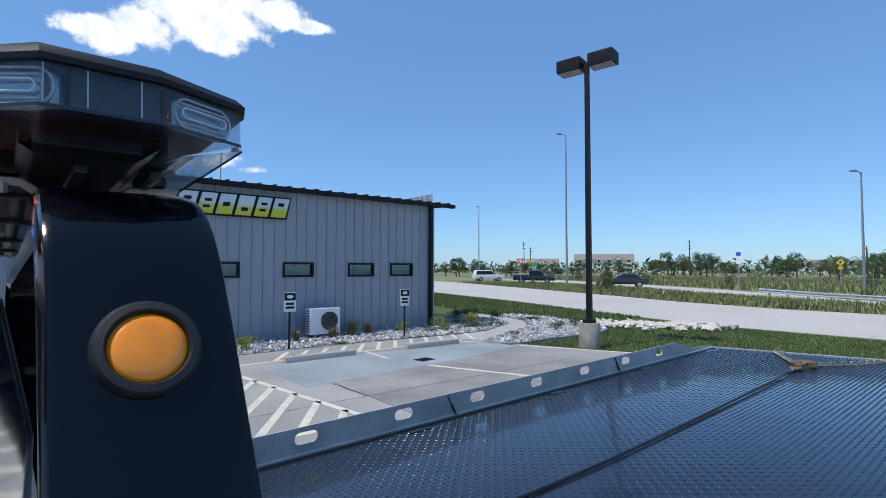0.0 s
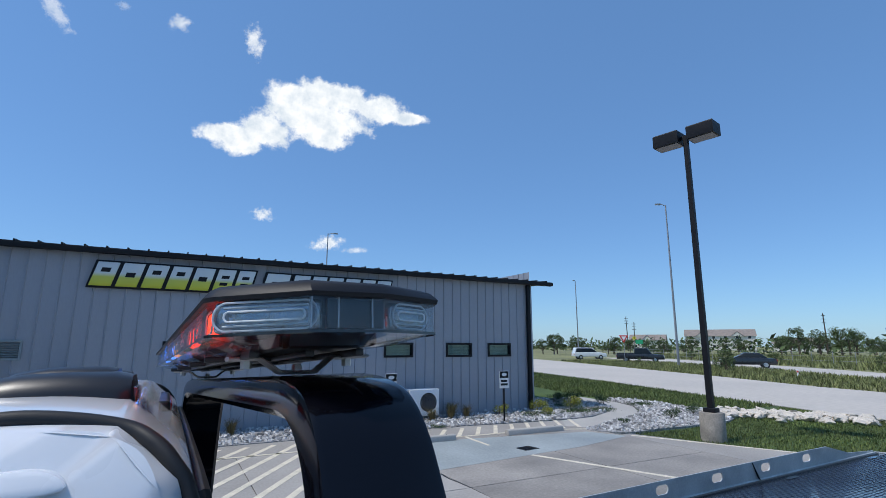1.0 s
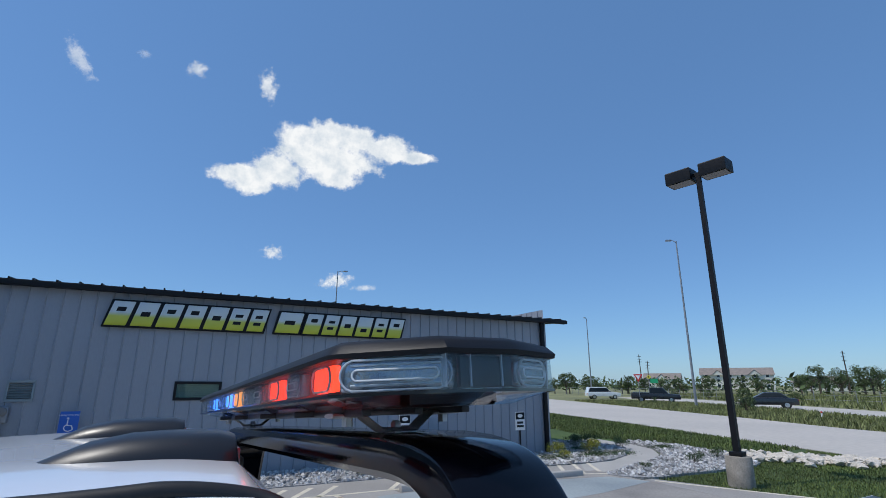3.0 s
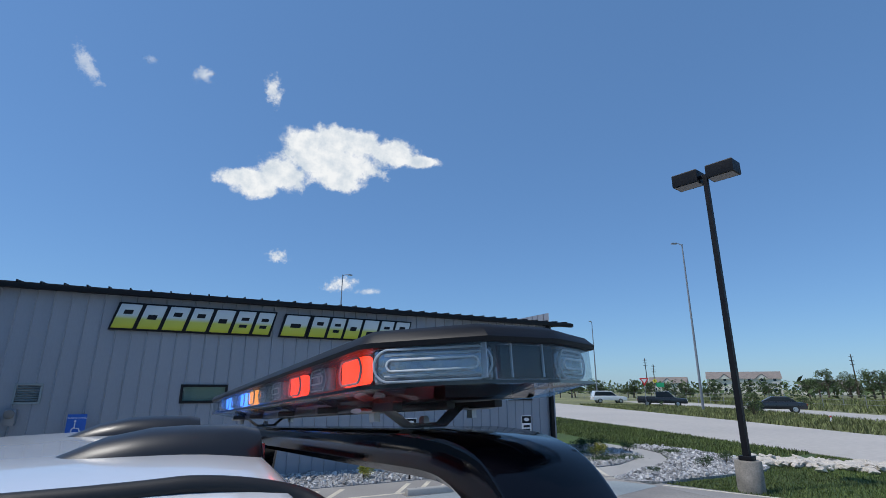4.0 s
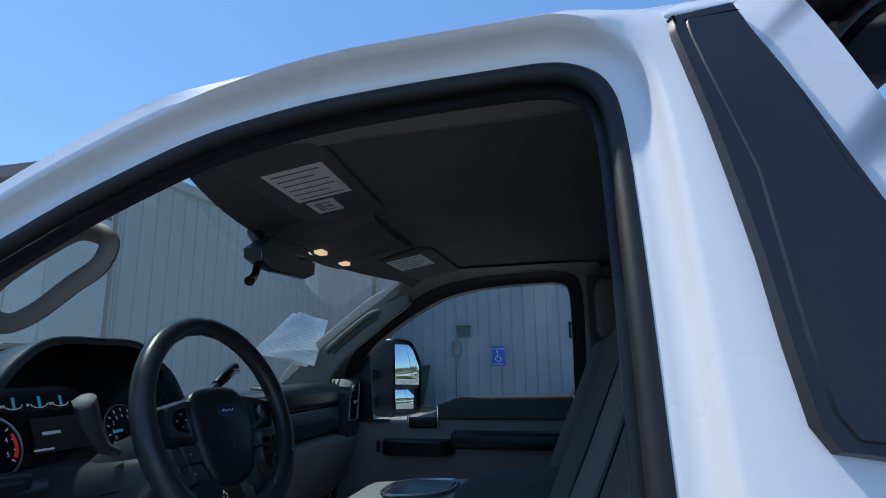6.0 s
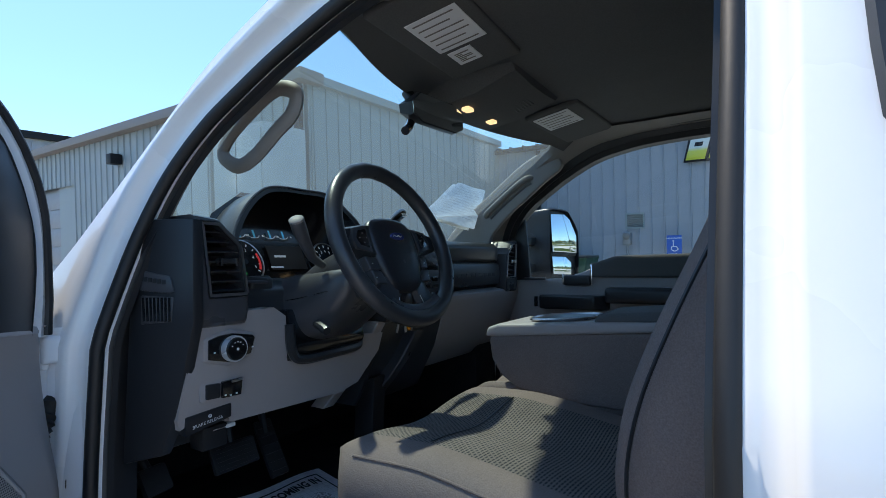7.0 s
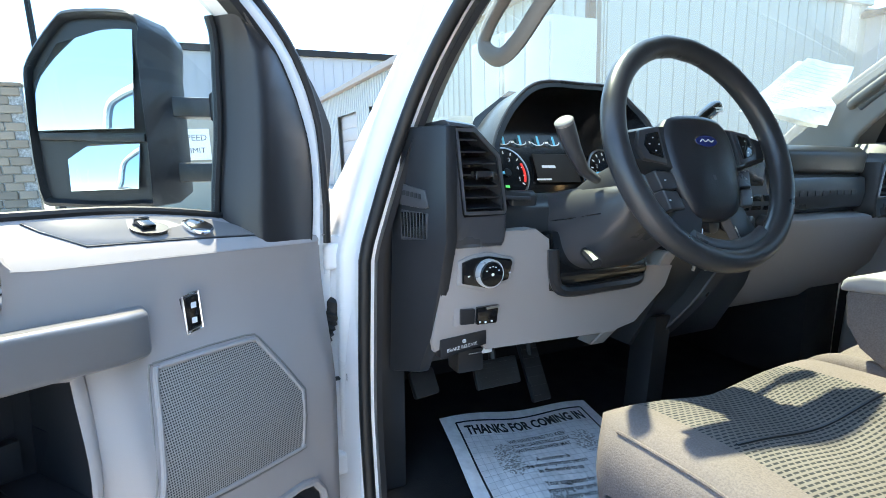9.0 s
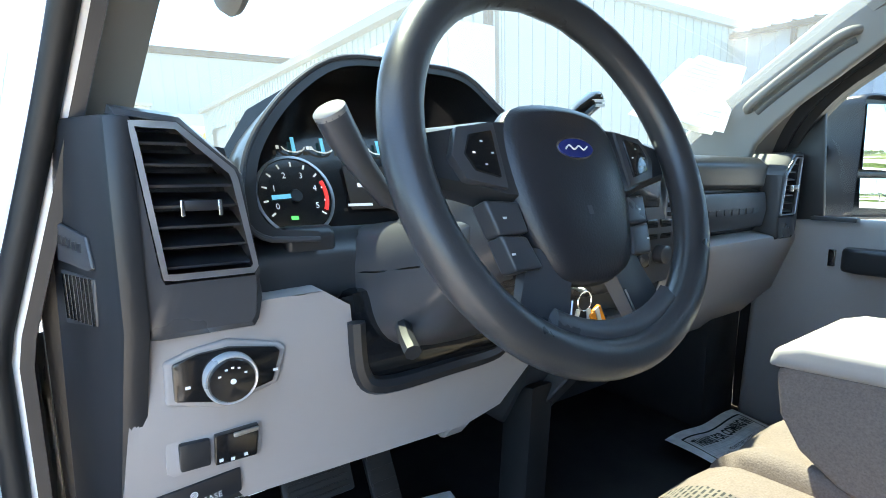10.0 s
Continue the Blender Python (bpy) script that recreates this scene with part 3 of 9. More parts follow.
def lumps(seed, n, r, h):
    g = random.Random(seed)
    L_ = [(g.uniform(-r, r) * 0.62, g.uniform(-r, r) * 0.62, h * g.uniform(0.35, 0.85), r * g.uniform(0.30, 0.52)) for _ in range(n)]
    def f(q):
        x, y, z, s = L_[q.randrange(n)]
        return blob_place(x, y, z, (s, s, s * 0.8))(q)
    return f


SHRUB = {k: leaf_cloud(900, lumps(k, 7, 0.38, 0.40), 0.028, k) for k in (1, 2, 3)}
FLATS = {k: leaf_cloud(900, lambda q: Vector((q.gauss(0, 0.26), q.gauss(0, 0.20), 0.03 + abs(q.gauss(0, 0.045)))), 0.026, k) for k in (4, 5)}
for me in SHRUB.values():
    me.materials.append(M_leafy)
SHRUBD = {k: m.copy() for k, m in SHRUB.items()}
for me in SHRUBD.values():
    me.materials.clear(); me.materials.append(M_leafd)
for me in FLATS.values():
    me.materials.append(M_leafd)


def shrub(x, y, s, kind, label):
    e = thing("shrub", label, "shrub", pose(x, y, 0.01, 0, 0, rng.uniform(0, 360)) @ Matrix.Scale(s, 4), "bed planting")
    src = {"y": SHRUB, "d": SHRUBD, "f": FLATS}[kind]
    c = new("foliage", src[rng.choice(sorted(src))])
    c.parent = e
    if kind != "f":
        part("stem", turned([(0.02, -0.02), (0.014, 0.2), (0.006, 0.35)], 7), M_bark, e)


for x, y, s in ((4.97, 10.77, 0.85), (9.81, 11.33, 0.8), (11.24, 11.37, 0.95), (12.64, 11.41, 1.0), (11.1, 10.77, 0.6)):
    shrub(x, y, s, "y", "yellow-green rounded shrub in white gravel")
for x, y, s in ((13.6, 12.49, 1.1), (13.23, 12.94, 0.9), (13.72, 8.54, 0.75), (15.22, 8.91, 0.7), (11.78, 8.5, 0.45), (14.56, 11.89, 0.8), (13.99, 13.52, 0.8)):
    shrub(x, y, s, "d", "deep green low shrub in white gravel")
for x, y, s in ((12.33, 10.79, 1.2), (10.77, 10.84, 1.0), (13.35, 10.78, 0.9), (7.24, 10.32, 0.5), (8.8, 11.04, 0.5), (12.93, 12.13, 1.0), (15.66, 11.19, 1.0)):
    shrub(x, y, s, "f", "flat dark green juniper mat in gravel")


def tuft_mesh(seed):
    g = random.Random(seed)
    vs, fs = [], []
    for k in range(150):
        a, lean, h = g.uniform(0, 6.28), g.uniform(0.05, 0.32), g.uniform(0.22, 0.5)
        d = Vector((math.cos(a), math.sin(a), 0))
        w = Vector((-d.y, d.x, 0)) * 0.006
        b = d * g.uniform(0, 0.06)
        m_ = b + d * lean * 0.4 + Vector((0, 0, h * 0.6))
        e = b + d * lean + Vector((0, 0, h))
        i = len(vs)
        vs += [tuple(b - w), tuple(b + w), tuple(m_ + w), tuple(e), tuple(m_ - w)]
        fs += [(i, i + 1, i + 2, i + 4), (i + 4, i + 2, i + 3)]
    me = bpy.data.meshes.new("tuft")
    me.from_pydata(vs, [], fs)
    me.materials.append(M_straw)
    return me


TUFT = tuft_mesh(3)
for x, y, s in ((6.48, 11.2, 0.8), (7.48, 11.11, 0.9), (8.25, 11.47, 1.0), (8.73, 11.42, 0.9), (8.45, 11.78, 1.0), (2.53, 11.45, 0.9), (1.1, 11.55, 1.1)):
    e = thing("grass_tuft", "dry straw-coloured ornamental grass in gravel", "ornamental grass", pose(x, y, 0.01, 0, 0, rng.uniform(0, 360)) @ Matrix.Scale(s, 4), "bed planting")
    new("foliage", TUFT).parent = e


def scatter_stones(name, poly, n, smin, smax, z, seed, material, label):
    """Loose stones over a plan outline, as one mesh."""
    g = random.Random(seed)
    xs, ys = [p[0] for p in poly], [p[1] for p in poly]
    vs, fs = [], []
    while n > 0:
        p = (g.uniform(min(xs), max(xs)), g.uniform(min(ys), max(ys)))
        if not inside2(p, poly):
            continue
        n -= 1
        s = g.uniform(smin, smax) * (1.5 if g.random() < 0.12 else 1)
        R_ = Euler((g.uniform(0, 6), g.uniform(0, 6), g.uniform(0, 6))).to_matrix()
        i = len(vs)
        for a in (-1, 1):
            for b in (-1, 1):
                for c in (-1, 1):
                    v = R_ @ Vector((a * s * g.uniform(0.5, 1.0), b * s * g.uniform(0.4, 0.85), c * s * g.uniform(0.35, 0.7)))
                    vs.append((p[0] + v.x, p[1] + v.y, z + s * 0.25 + v.z))
        fs += [(i, i + 1, i + 3, i + 2), (i + 4, i + 6, i + 7, i + 5), (i, i + 4, i + 5, i + 1), (i + 2, i + 3, i + 7, i + 6), (i, i + 2, i + 6, i + 4), (i + 1, i + 5, i + 7, i + 3)]
    me = bpy.data.meshes.new(name)
    me.from_pydata(vs, [], fs)
    me.materials.append(material)
    return tagged(new(name, me), label, "gravel", "", "stuff")


def inside2(p, poly):
    c, j = False, len(poly) - 1
    for i in range(len(poly)):
        (a, b), (d, e) = poly[i], poly[j]
        if (b > p[1]) != (e > p[1]) and p[0] < (d - a) * (p[1] - b) / (e - b) + a:
            c = not c
        j = i
    return c


def island(m):
    """Lets each stone of a joined mesh differ in tone."""
    N, Lk = m.node_tree.nodes, m.node_tree.links.new
    b = N["Principled BSDF"]
    src = b.inputs["Base Color"].links[0].from_socket
    ge, mr, sc = N.new("ShaderNodeNewGeometry"), N.new("ShaderNodeMapRange"), N.new("ShaderNodeVectorMath")
    mr.inputs[3].default_value, mr.inputs[4].default_value = 0.35, 1.35
    sc.operation = "SCALE"
    Lk(ge.outputs["Random Per Island"], mr.inputs[0]); Lk(src, sc.inputs[0]); Lk(mr.outputs[0], sc.inputs["Scale"]); Lk(sc.outputs[0], b.inputs["Base Color"])


island(M_stone)
for m_ in (M_leafy, M_leafd, M_leaff, M_straw, M_blade):
    island(m_)
scatter_stones("gravel_stones", GB, 6500, 0.018, 0.05, 0.02, 11, M_stone, "loose white and grey landscaping gravel")
scatter_stones("gravel_stones", GB2, 2600, 0.018, 0.05, 0.02, 12, M_stone, "loose white and grey landscaping gravel by the path")


def grass_field(name, poly, n, h, seed, material, label, z=-0.035):
    g = random.Random(seed)
    xs, ys = [p[0] for p in poly], [p[1] for p in poly]
    vs, fs = [], []
    while n > 0:
        p = (g.uniform(min(xs), max(xs)), g.uniform(min(ys), max(ys)))
        if not inside2(p, poly):
            continue
        n -= 1
        a, hh = g.uniform(0, 6.28), h * g.uniform(0.5, 1.3)
        d = Vector((math.cos(a), math.sin(a), 0))
        b = Vector((p[0], p[1], z))
        w = Vector((-d.y, d.x, 0)) * hh * 0.16
        e = b + d * hh * g.uniform(0.1, 0.7) + Vector((0, 0, hh))
        i = len(vs)
        vs += [tuple(b - w), tuple(b + w), tuple(e)]
        fs.append((i, i + 1, i + 2))
    me = bpy.data.meshes.new(name)
    me.from_pydata(vs, [], fs)
    me.materials.append(material)
    return tagged(new(name, me), label, "grass", "", "stuff")


grass_field("lawn_grass", [(13.6, -6), (19.0, -6), (19.3, 2.0), (19.3, 6.4), (20.0, 9.0), (17.5, 8.0), (15.4, 7.9), (13, 7.45), (11.2, 7.6), (11.0, 7.5), (11.8, 5.6), (12.85, 3.5), (13.55, 0)], 70000, 0.055, 21, M_blade, "short mown lawn grass")
grass_field("lawn_grass", [(17.2, 9.3), (20.2, 9.2), (23.4, 19.8), (26.0, 30), (20, 30), (16.4, 14.6)], 30000, 0.10, 22, M_blade, "short mown lawn grass")
M_weed = mat("verge_weeds", (0.21, 0.23, 0.085), 0.85, vary=0.3, scale=0.4)
island(M_weed)
grass_field("verge_weeds", [(29.6, 2.5), (29.5, -6), (35, -6), (37.4, 4.8), (42.3, 16.4), (48, 24.2), (52.6, 34), (56, 45), (48, 52), (39.6, 32.6), (34.6, 20.4), (31, 12.6)], 30000, 0.24, 23, M_weed, "tall weedy grass on the road verge", -0.06)
grass_field("field_weeds", [(47, 0), (47, 11), (54, 20.4), (60, 30), (68, 44), (76, 60), (90, 82), (120, 60), (120, -10), (60, -20)], 26000, 0.50, 24, M_weed, "rough field beyond the far road", -0.06)


def rock(seed, s):
    t = bmesh.new()
    g = random.Random(seed)
    bmesh.ops.create_icosphere(t, subdivisions=1, radius=1)
    off = Vector((g.random() * 50, g.random() * 50, g.random() * 50))
    for v in t.verts:
        n = noise.noise(v.co * 1.3 + off) * 0.6 + noise.noise(v.co * 3.1 + off) * 0.3
        v.co = Vector((v.co.x * s[0], v.co.y * s[1], v.co.z * s[2])) * (1 + n)
    return t


pile = thing("rock_pile", "rubble of pale tan limestone rocks on the lawn", "rock pile", pose(0, 0, 0))
g_ = random.Random(5)
ROCKM = []
for k in range(6):
    t = rock(k, (0.26, 0.19, 0.12))
    me = bpy.data.meshes.new("rock")
    t.to_mesh(me); t.free()
    me.materials.append(M_rock)
    ROCKM.append(me)
for k in range(230):
    f = g_.random()
    x, y = 16.3 + 2.2 * f + g_.gauss(0, 0.40), 8.55 - 2.5 * f + g_.gauss(0, 0.42)
    r_ = new("rock", ROCKM[k % 6])
    r_.parent = pile
    r_.matrix_basis = pose(x, y, 0.02 + 0.05 * g_.random(), g_.uniform(-20, 20), g_.uniform(-20, 20), g_.uniform(0, 360)) @ Matrix.Scale(g_.uniform(0.35, 0.95), 4)

# ---- the lot's tall double lamp ----
def lot_lamp(x, y):
    e = thing("lot_lamp", "black twin-head parking lot lamp on a concrete base", "lamp post", pose(x, y, -0.04, 0, 0, 12))
    t = turned([(0.26, 0.0), (0.262, 0.02), (0.262, 0.60), (0.25, 0.625), (0.0, 0.63)], 36)
    part("concrete_base", t, M_concb, e, "stained round concrete base")
    part("base_cover", B(-0.13, 0.13, -0.13, 0.13, 0.63, 0.72, 0.012), M_dark, e)
    part("pole", loft([[Vector((a * w, b * w, z)) for a, b in ((-1, -1), (1, -1), (1, 1), (-1, 1))] for z, w in ((0.63, 0.062), (7.25, 0.050))]), M_dark, e, "black square steel pole")
    for s in (-1, 1):
        h = part("lamp_head", loft([[Vector((a * wx, s * 0.42 + b * wy, z)) for a, b in ((-1, -1), (1, -1), (1, 1), (-1, 1))] for z, wx, wy in ((7.07, 0.22, 0.31), (7.09, 0.225, 0.315), (7.37, 0.225, 0.315), (7.395, 0.21, 0.30))]), M_dark, e, "black box lamp head", 30)
        part("lamp_glass", B(-0.18, 0.18, s * 0.42 - 0.28, s * 0.42 + 0.28, 7.062, 7.072), M_pane, h)
        part("arm", B(-0.04, 0.04, min(0, s * 0.12), max(0, s * 0.12), 7.17, 7.25, 0.008), M_dark, e)


M_concb = mat("weathered_base_concrete", (0.30, 0.27, 0.23), 0.9, vary=0.25, scale=4, fine=0.15, fscale=30, bump=0.2, bscale=30)
lot_lamp(12.0, 6.15)

# ---- wall sign, unit, notices ----
def grad():
    m = mat("sign_face", (0.8, 0.8, 0.8), 0.4)
    N, Lk = m.node_tree.nodes, m.node_tree.links.new
    tc, sp, rp = N.new("ShaderNodeTexCoord"), N.new("ShaderNodeSeparateXYZ"), N.new("ShaderNodeValToRGB")
    mr = N.new("ShaderNodeMapRange")
    mr.inputs[1].default_value, mr.inputs[2].default_value = 0.02, 0.46
    rp.color_ramp.elements[0].color, rp.color_ramp.elements[1].color = (0.62, 0.60, 0.04, 1), (0.66, 0.70, 0.70, 1)
    e = rp.color_ramp.elements.new(0.42); e.color = (0.62, 0.62, 0.10, 1)
    e = rp.color_ramp.elements.new(0.62); e.color = (0.66, 0.70, 0.66, 1)
    Lk(tc.outputs["Object"], sp.inputs[0]); Lk(sp.outputs[2], mr.inputs[0]); Lk(mr.outputs[0], rp.inputs[0]); Lk(rp.outputs[0], N["Principled BSDF"].inputs["Base Color"])
    return m


M_sface = grad()
sign = thing("wall_sign", "raised slanted yellow and white sign shapes edged in black", "sign", pose(0, WALL_Y - 0.05, 3.31))


def sign_shape(x, w, h, style):
    """One plain slanted block with a black edge and slots."""
    sl = 0.26 * h
    q = lambda a, b, c, d: [(x + a + sl * b / h, b), (x + c + sl * b / h, b), (x + c + sl * d / h, d), (x + a + sl * d / h, d)]
    k = part("sign_back", prism("y", [(p[0] + dx, p[1] + dz) for p, (dx, dz) in zip(q(0, 0, w, h), ((-0.05, -0.04), (0.05, -0.04), (0.05, 0.04), (-0.05, 0.04)))], -0.07, 0.02, 0.012), M_dark, sign)
    part("sign_face", prism("y", q(0, 0, w, h), -0.095, -0.065, 0.012), M_sface, k)
    t = 0.30
    for a, b, c, d in style:
        part("sign_slot", prism("y", q(w * a, h * b, w * c, h * d), -0.099, -0.090), M_dark, k)


ST = {"mid": [(0.28, 0.40, 0.72, 0.60)], "low": [(0.30, 0.22, 0.72, 0.40)], "high": [(0.28, 0.58, 0.70, 0.76)], "pair": [(0.28, 0.58, 0.72, 0.72), (0.28, 0.26, 0.72, 0.40)]}
x = -0.58
for w, st in ((0.46, "high"), (0.46, "mid"), (0.46, "high"), (0.46, "high"), (0.46, "mid"), (0.44, "pair"), (0.42, "pair")):
    sign_shape(x, w * 0.90, 0.54, ST[st])
    x += w * 1.075
x = 3.04
for w, st in ((0.66, "mid"), (0.46, "high"), (0.42, "pair"), (0.44, "mid"), (0.46, "low"), (0.42, "pair"), (0.46, "high")):
    sign_shape(x, w * 0.88, 0.52, ST[st])
    x += w * 1.05

ac = thing("outdoor_ac", "white outdoor air-conditioning unit with round fan grille", "air conditioner", pose(7.44, 11.66, 0.10))
part("casing", B(-0.45, 0.45, -0.16, 0.16, 0.03, 0.74, 0.02, 3), M_wht, ac)
part("fan_well", turned([(0.25, 0.0), (0.25, 0.012), (0.23, 0.012), (0.23, 0.002), (0, 0.002)], 40, pose(0.12, -0.158, 0.39, 90)), M_dark, ac)
for k in range(6):
    part("grille_ring", tube([Vector((0.12 + (0.04 + k * 0.036) * math.cos(a), -0.172, 0.39 + (0.04 + k * 0.036) * math.sin(a))) for a in [j * math.tau / 28 for j in range(28)]], 0.004, 5, True), M_galvp, ac)
for k in range(8):
    a = k * math.tau / 8
    part("grille_spoke", tube([(0.12, -0.170, 0.39), (0.12 + 0.235 * math.cos(a), -0.170, 0.39 + 0.235 * math.sin(a))], 0.0035, 5), M_galvp, ac)
for k in range(9):
    part("side_louvre", B(-0.458, -0.449, -0.13, 0.13, 0.10 + k * 0.07, 0.125 + k * 0.07), M_dark, ac)
for s in (-0.3, 0.3):
    part("foot", B(s - 0.04, s + 0.04, -0.17, 0.17, -0.03, 0.03), M_galvp, ac)
part("pipe", tube([(0.45, 0.0, 0.3), (0.55, 0.1, 0.3), (0.55, 0.5, 0.35), (0.55, 0.56, 1.25)], 0.025, 8), M_dark, ac)
part("wall_box", B(0.40, 0.72, 0.53, 0.60, 1.05, 1.35, 0.01), M_wall, ac)


def notice(x, y, plate):
    e = thing("parking_sign", "small black and white parking notice on a black post", "parking sign", pose(x, y, 0.0), "parking notices")
    part("post", B(-0.022, 0.022, -0.012, 0.012, 0.0, 1.32, 0.004), M_dark, e)
    p = part("plate", B(-0.15, 0.15, -0.022, -0.012, 0.90, 1.36, 0.004), M_wht, e)
    part("plate_band", B(-0.14, 0.14, -0.026, -0.021, 1.17, 1.345), M_dark, p)
    t = turned([(0.05, 0), (0.05, 0.004), (0.03, 0.004)], 14, pose(0, -0.026, 1.26, 90) @ Matrix.Diagonal((1.6, 0.9, 1, 1)))
    part("emblem", t, M_wht, p)
    for z, w in ((1.09, 0.20), (1.00, 0.22)):
        part("print_bar", B(-w / 2, w / 2, -0.025, -0.021, z - 0.028, z + 0.028), M_ink, p)


notice(5.95, 10.35, 0)
notice(9.22, 10.25, 0)
hc = thing("accessible_parking_sign", "blue handicapped parking sign on a grey post", "parking sign", pose(-0.83, 11.75, -0.02))
part("post", B(-0.02, 0.02, -0.01, 0.01, 0.0, 1.50, 0.004), M_galvp, hc)
pl = part("plate", B(-0.165, 0.165, -0.02, -0.01, 1.03, 1.53, 0.006), M_blue, hc)
writing("HANDICAPPED", 0.052, pose(0, -0.022, 1.44, 90), M_wht, pl, "lettering", align="CENTER")
writing("PARKING", 0.062, pose(0, -0.022, 1.06, 90), M_wht, pl, "lettering", align="CENTER")
part("symbol_ring", tube([Vector((0.01 + 0.075 * math.cos(a), -0.022, 1.215 + 0.065 * math.sin(a))) for a in [radians(120 + k * 15) for k in range(17)]], 0.010, 6), M_wht, pl)
part("symbol_body", tube([(-0.02, -0.022, 1.37), (-0.02, -0.022, 1.26), (0.055, -0.022, 1.255), (0.085, -0.022, 1.175)], 0.012, 6), M_wht, pl)
part("symbol_head", turned([(0.020, 0), (0.020, 0.004), (0, 0.004)], 14, pose(-0.02, -0.02, 1.395, 90)), M_wht, pl)

# bin and posts at the inner corner
bn = thing("waste_bin", "dark green steel waste bin beside the wall", "waste container", pose(-3.6, 11.2, 0))
M_bin = mat("dark_green_steel", (0.02, 0.075, 0.045), 0.5, vary=0.15, scale=3, bump=0.1, bscale=20)
part("bin_body", loft([[Vector((a * wx, b * wy, z)) for a, b in ((-1, -1), (1, -1), (1, 1), (-1, 1))] for z, wx, wy in ((0.05, 0.80, 0.45), (0.95, 0.95, 0.55), (1.0, 0.98, 0.58))]), M_bin, bn, "", 20)
part("bin_lid", B(-0.96, 0.96, -0.56, 0.56, 1.0, 1.05, 0.015), M_trim, bn)
for x in (-5.0, -4.45):
    e = thing("bollard", "yellow steel guard post", "bollard", pose(x, 11.5, 0), "yellow posts")
    part("post", turned([(0.075, 0), (0.075, 1.30), (0.06, 1.35), (0, 1.37)], 20), M_postY, e)
for x in (0.15, 0.45):
    e = thing("ground_box", "small dark utility box on the gravel", "utility box", pose(x + 0.3, 11.3, 0))
    part("box_body", B(-0.25, 0.25, -0.18, 0.18, 0, 0.30, 0.02), M_dark, e)

# ---- buildings ahead of the truck ----
ware = thing("warehouse", "long pale metal warehouse with overhead doors", "building", pose(0, 0, 0))
siding("long_wall", pose(-30.0, 4.66, 0), 24.3, -0.1, 4.30, M_wall2, "", ware, [(12.0, 15.2, -0.2, 3.3), (7.0, 10.2, -0.2, 3.3), (2.0, 5.2, -0.2, 3.3)])
part("wall_core", B(-30, -5.75, 4.95, 5.05, -0.1, 4.3), M_wall2, ware)
part("roof_edge", B(-30.2, -5.5, 4.42, 4.95, 4.28, 4.48, 0.01), M_pillar, ware, "pale eave gutter")
for x in (-18.0, -23.0, -28.0):
    d = part("overhead_door", B(x, x + 3.2, 4.84, 4.90, 0, 3.3), M_galvp, ware, "grey sectional overhead door")
    for k in range(6):
        part("door_section", B(x + 0.02, x + 3.18, 4.815, 4.845, 0.02 + k * 0.54, 0.53 + k * 0.54, 0.012), M_galvp, d)
part("downspout", B(-5.80, -5.68, 4.50, 4.62, 0, 4.25, 0.01), M_dark, ware)
part("wall_lamp", B(-12.3, -12.05, 4.35, 4.62, 3.55, 3.8, 0.03), M_dark, ware)
for x0, x1, h in ((-7.9, -6.85, 3.45), (-6.75, -5.45, 3.40)):
    cb = thing("equipment_cabinet", "tall white equipment cabinet beside the warehouse", "cabinet", pose(0, 0, 0), "white cabinets")
    part("cabinet_body", B(x0, x1, 3.6, 4.45, 0, h, 0.02), M_cab, cb)
    for k in range(2):
        part("cabinet_door", B(x0 + 0.04 + k * (x1 - x0 - 0.06) / 2, x0 + (k + 1) * (x1 - x0 - 0.04) / 2, 3.575, 3.60, 0.1, h - 0.1, 0.006), M_cab, cb)
lv = thing("louvred_unit", "pale louvred cooling unit on the ground", "cooling unit", pose(0, 0, 0))
part("unit_body", B(-10.2, -8.4, 3.3, 4.4, 0, 2.2, 0.02), M_wall2, lv)
for k in range(9):
    part("louvre", B(-10.1, -8.5, 3.26, 3.30, 0.35 + k * 0.19, 0.45 + k * 0.19), M_dark, lv)
# far blue shed closing the yard
shed = thing("blue_shed", "blue-grey metal building across the yard", "building", pose(0, 0, 0))
part("wall", B(-44, -36, -2.0, 16.0, -0.1, 8.4), M_wall, shed)
for k in range(26):
    part("wall_rib", B(-35.99, -35.93, -1.9 + k * 0.69, -1.82 + k * 0.69, 0, 8.2), M_wall, shed)
part("roof_edge", B(-44.2, -35.7, -2.3, 16.3, 8.4, 8.8), M_dark, shed)
fr = part("lower_front", B(-36.0, -34.0, 0.5, 15, -0.1, 4.6, 0.05), M_tan, shed, "tan lower front")
part("awning_panel", B(-33.99, -33.9, 1.6, 8.0, 2.2, 3.9), M_wht, shed, "white panel with yellow lettering")
writing("WELCOME", 0.72, pose(-33.88, 2.55, 2.95) @ pose(0, 0, 0, 90, 0, 90), M_yel, shed, "lettering", shear=0.2, bold=0.03)
for z in (2.5, 2.25):
    part("print_bar", B(-33.89, -33.88, 2.6, 5.4, z, z + 0.11), M_pillar, shed)
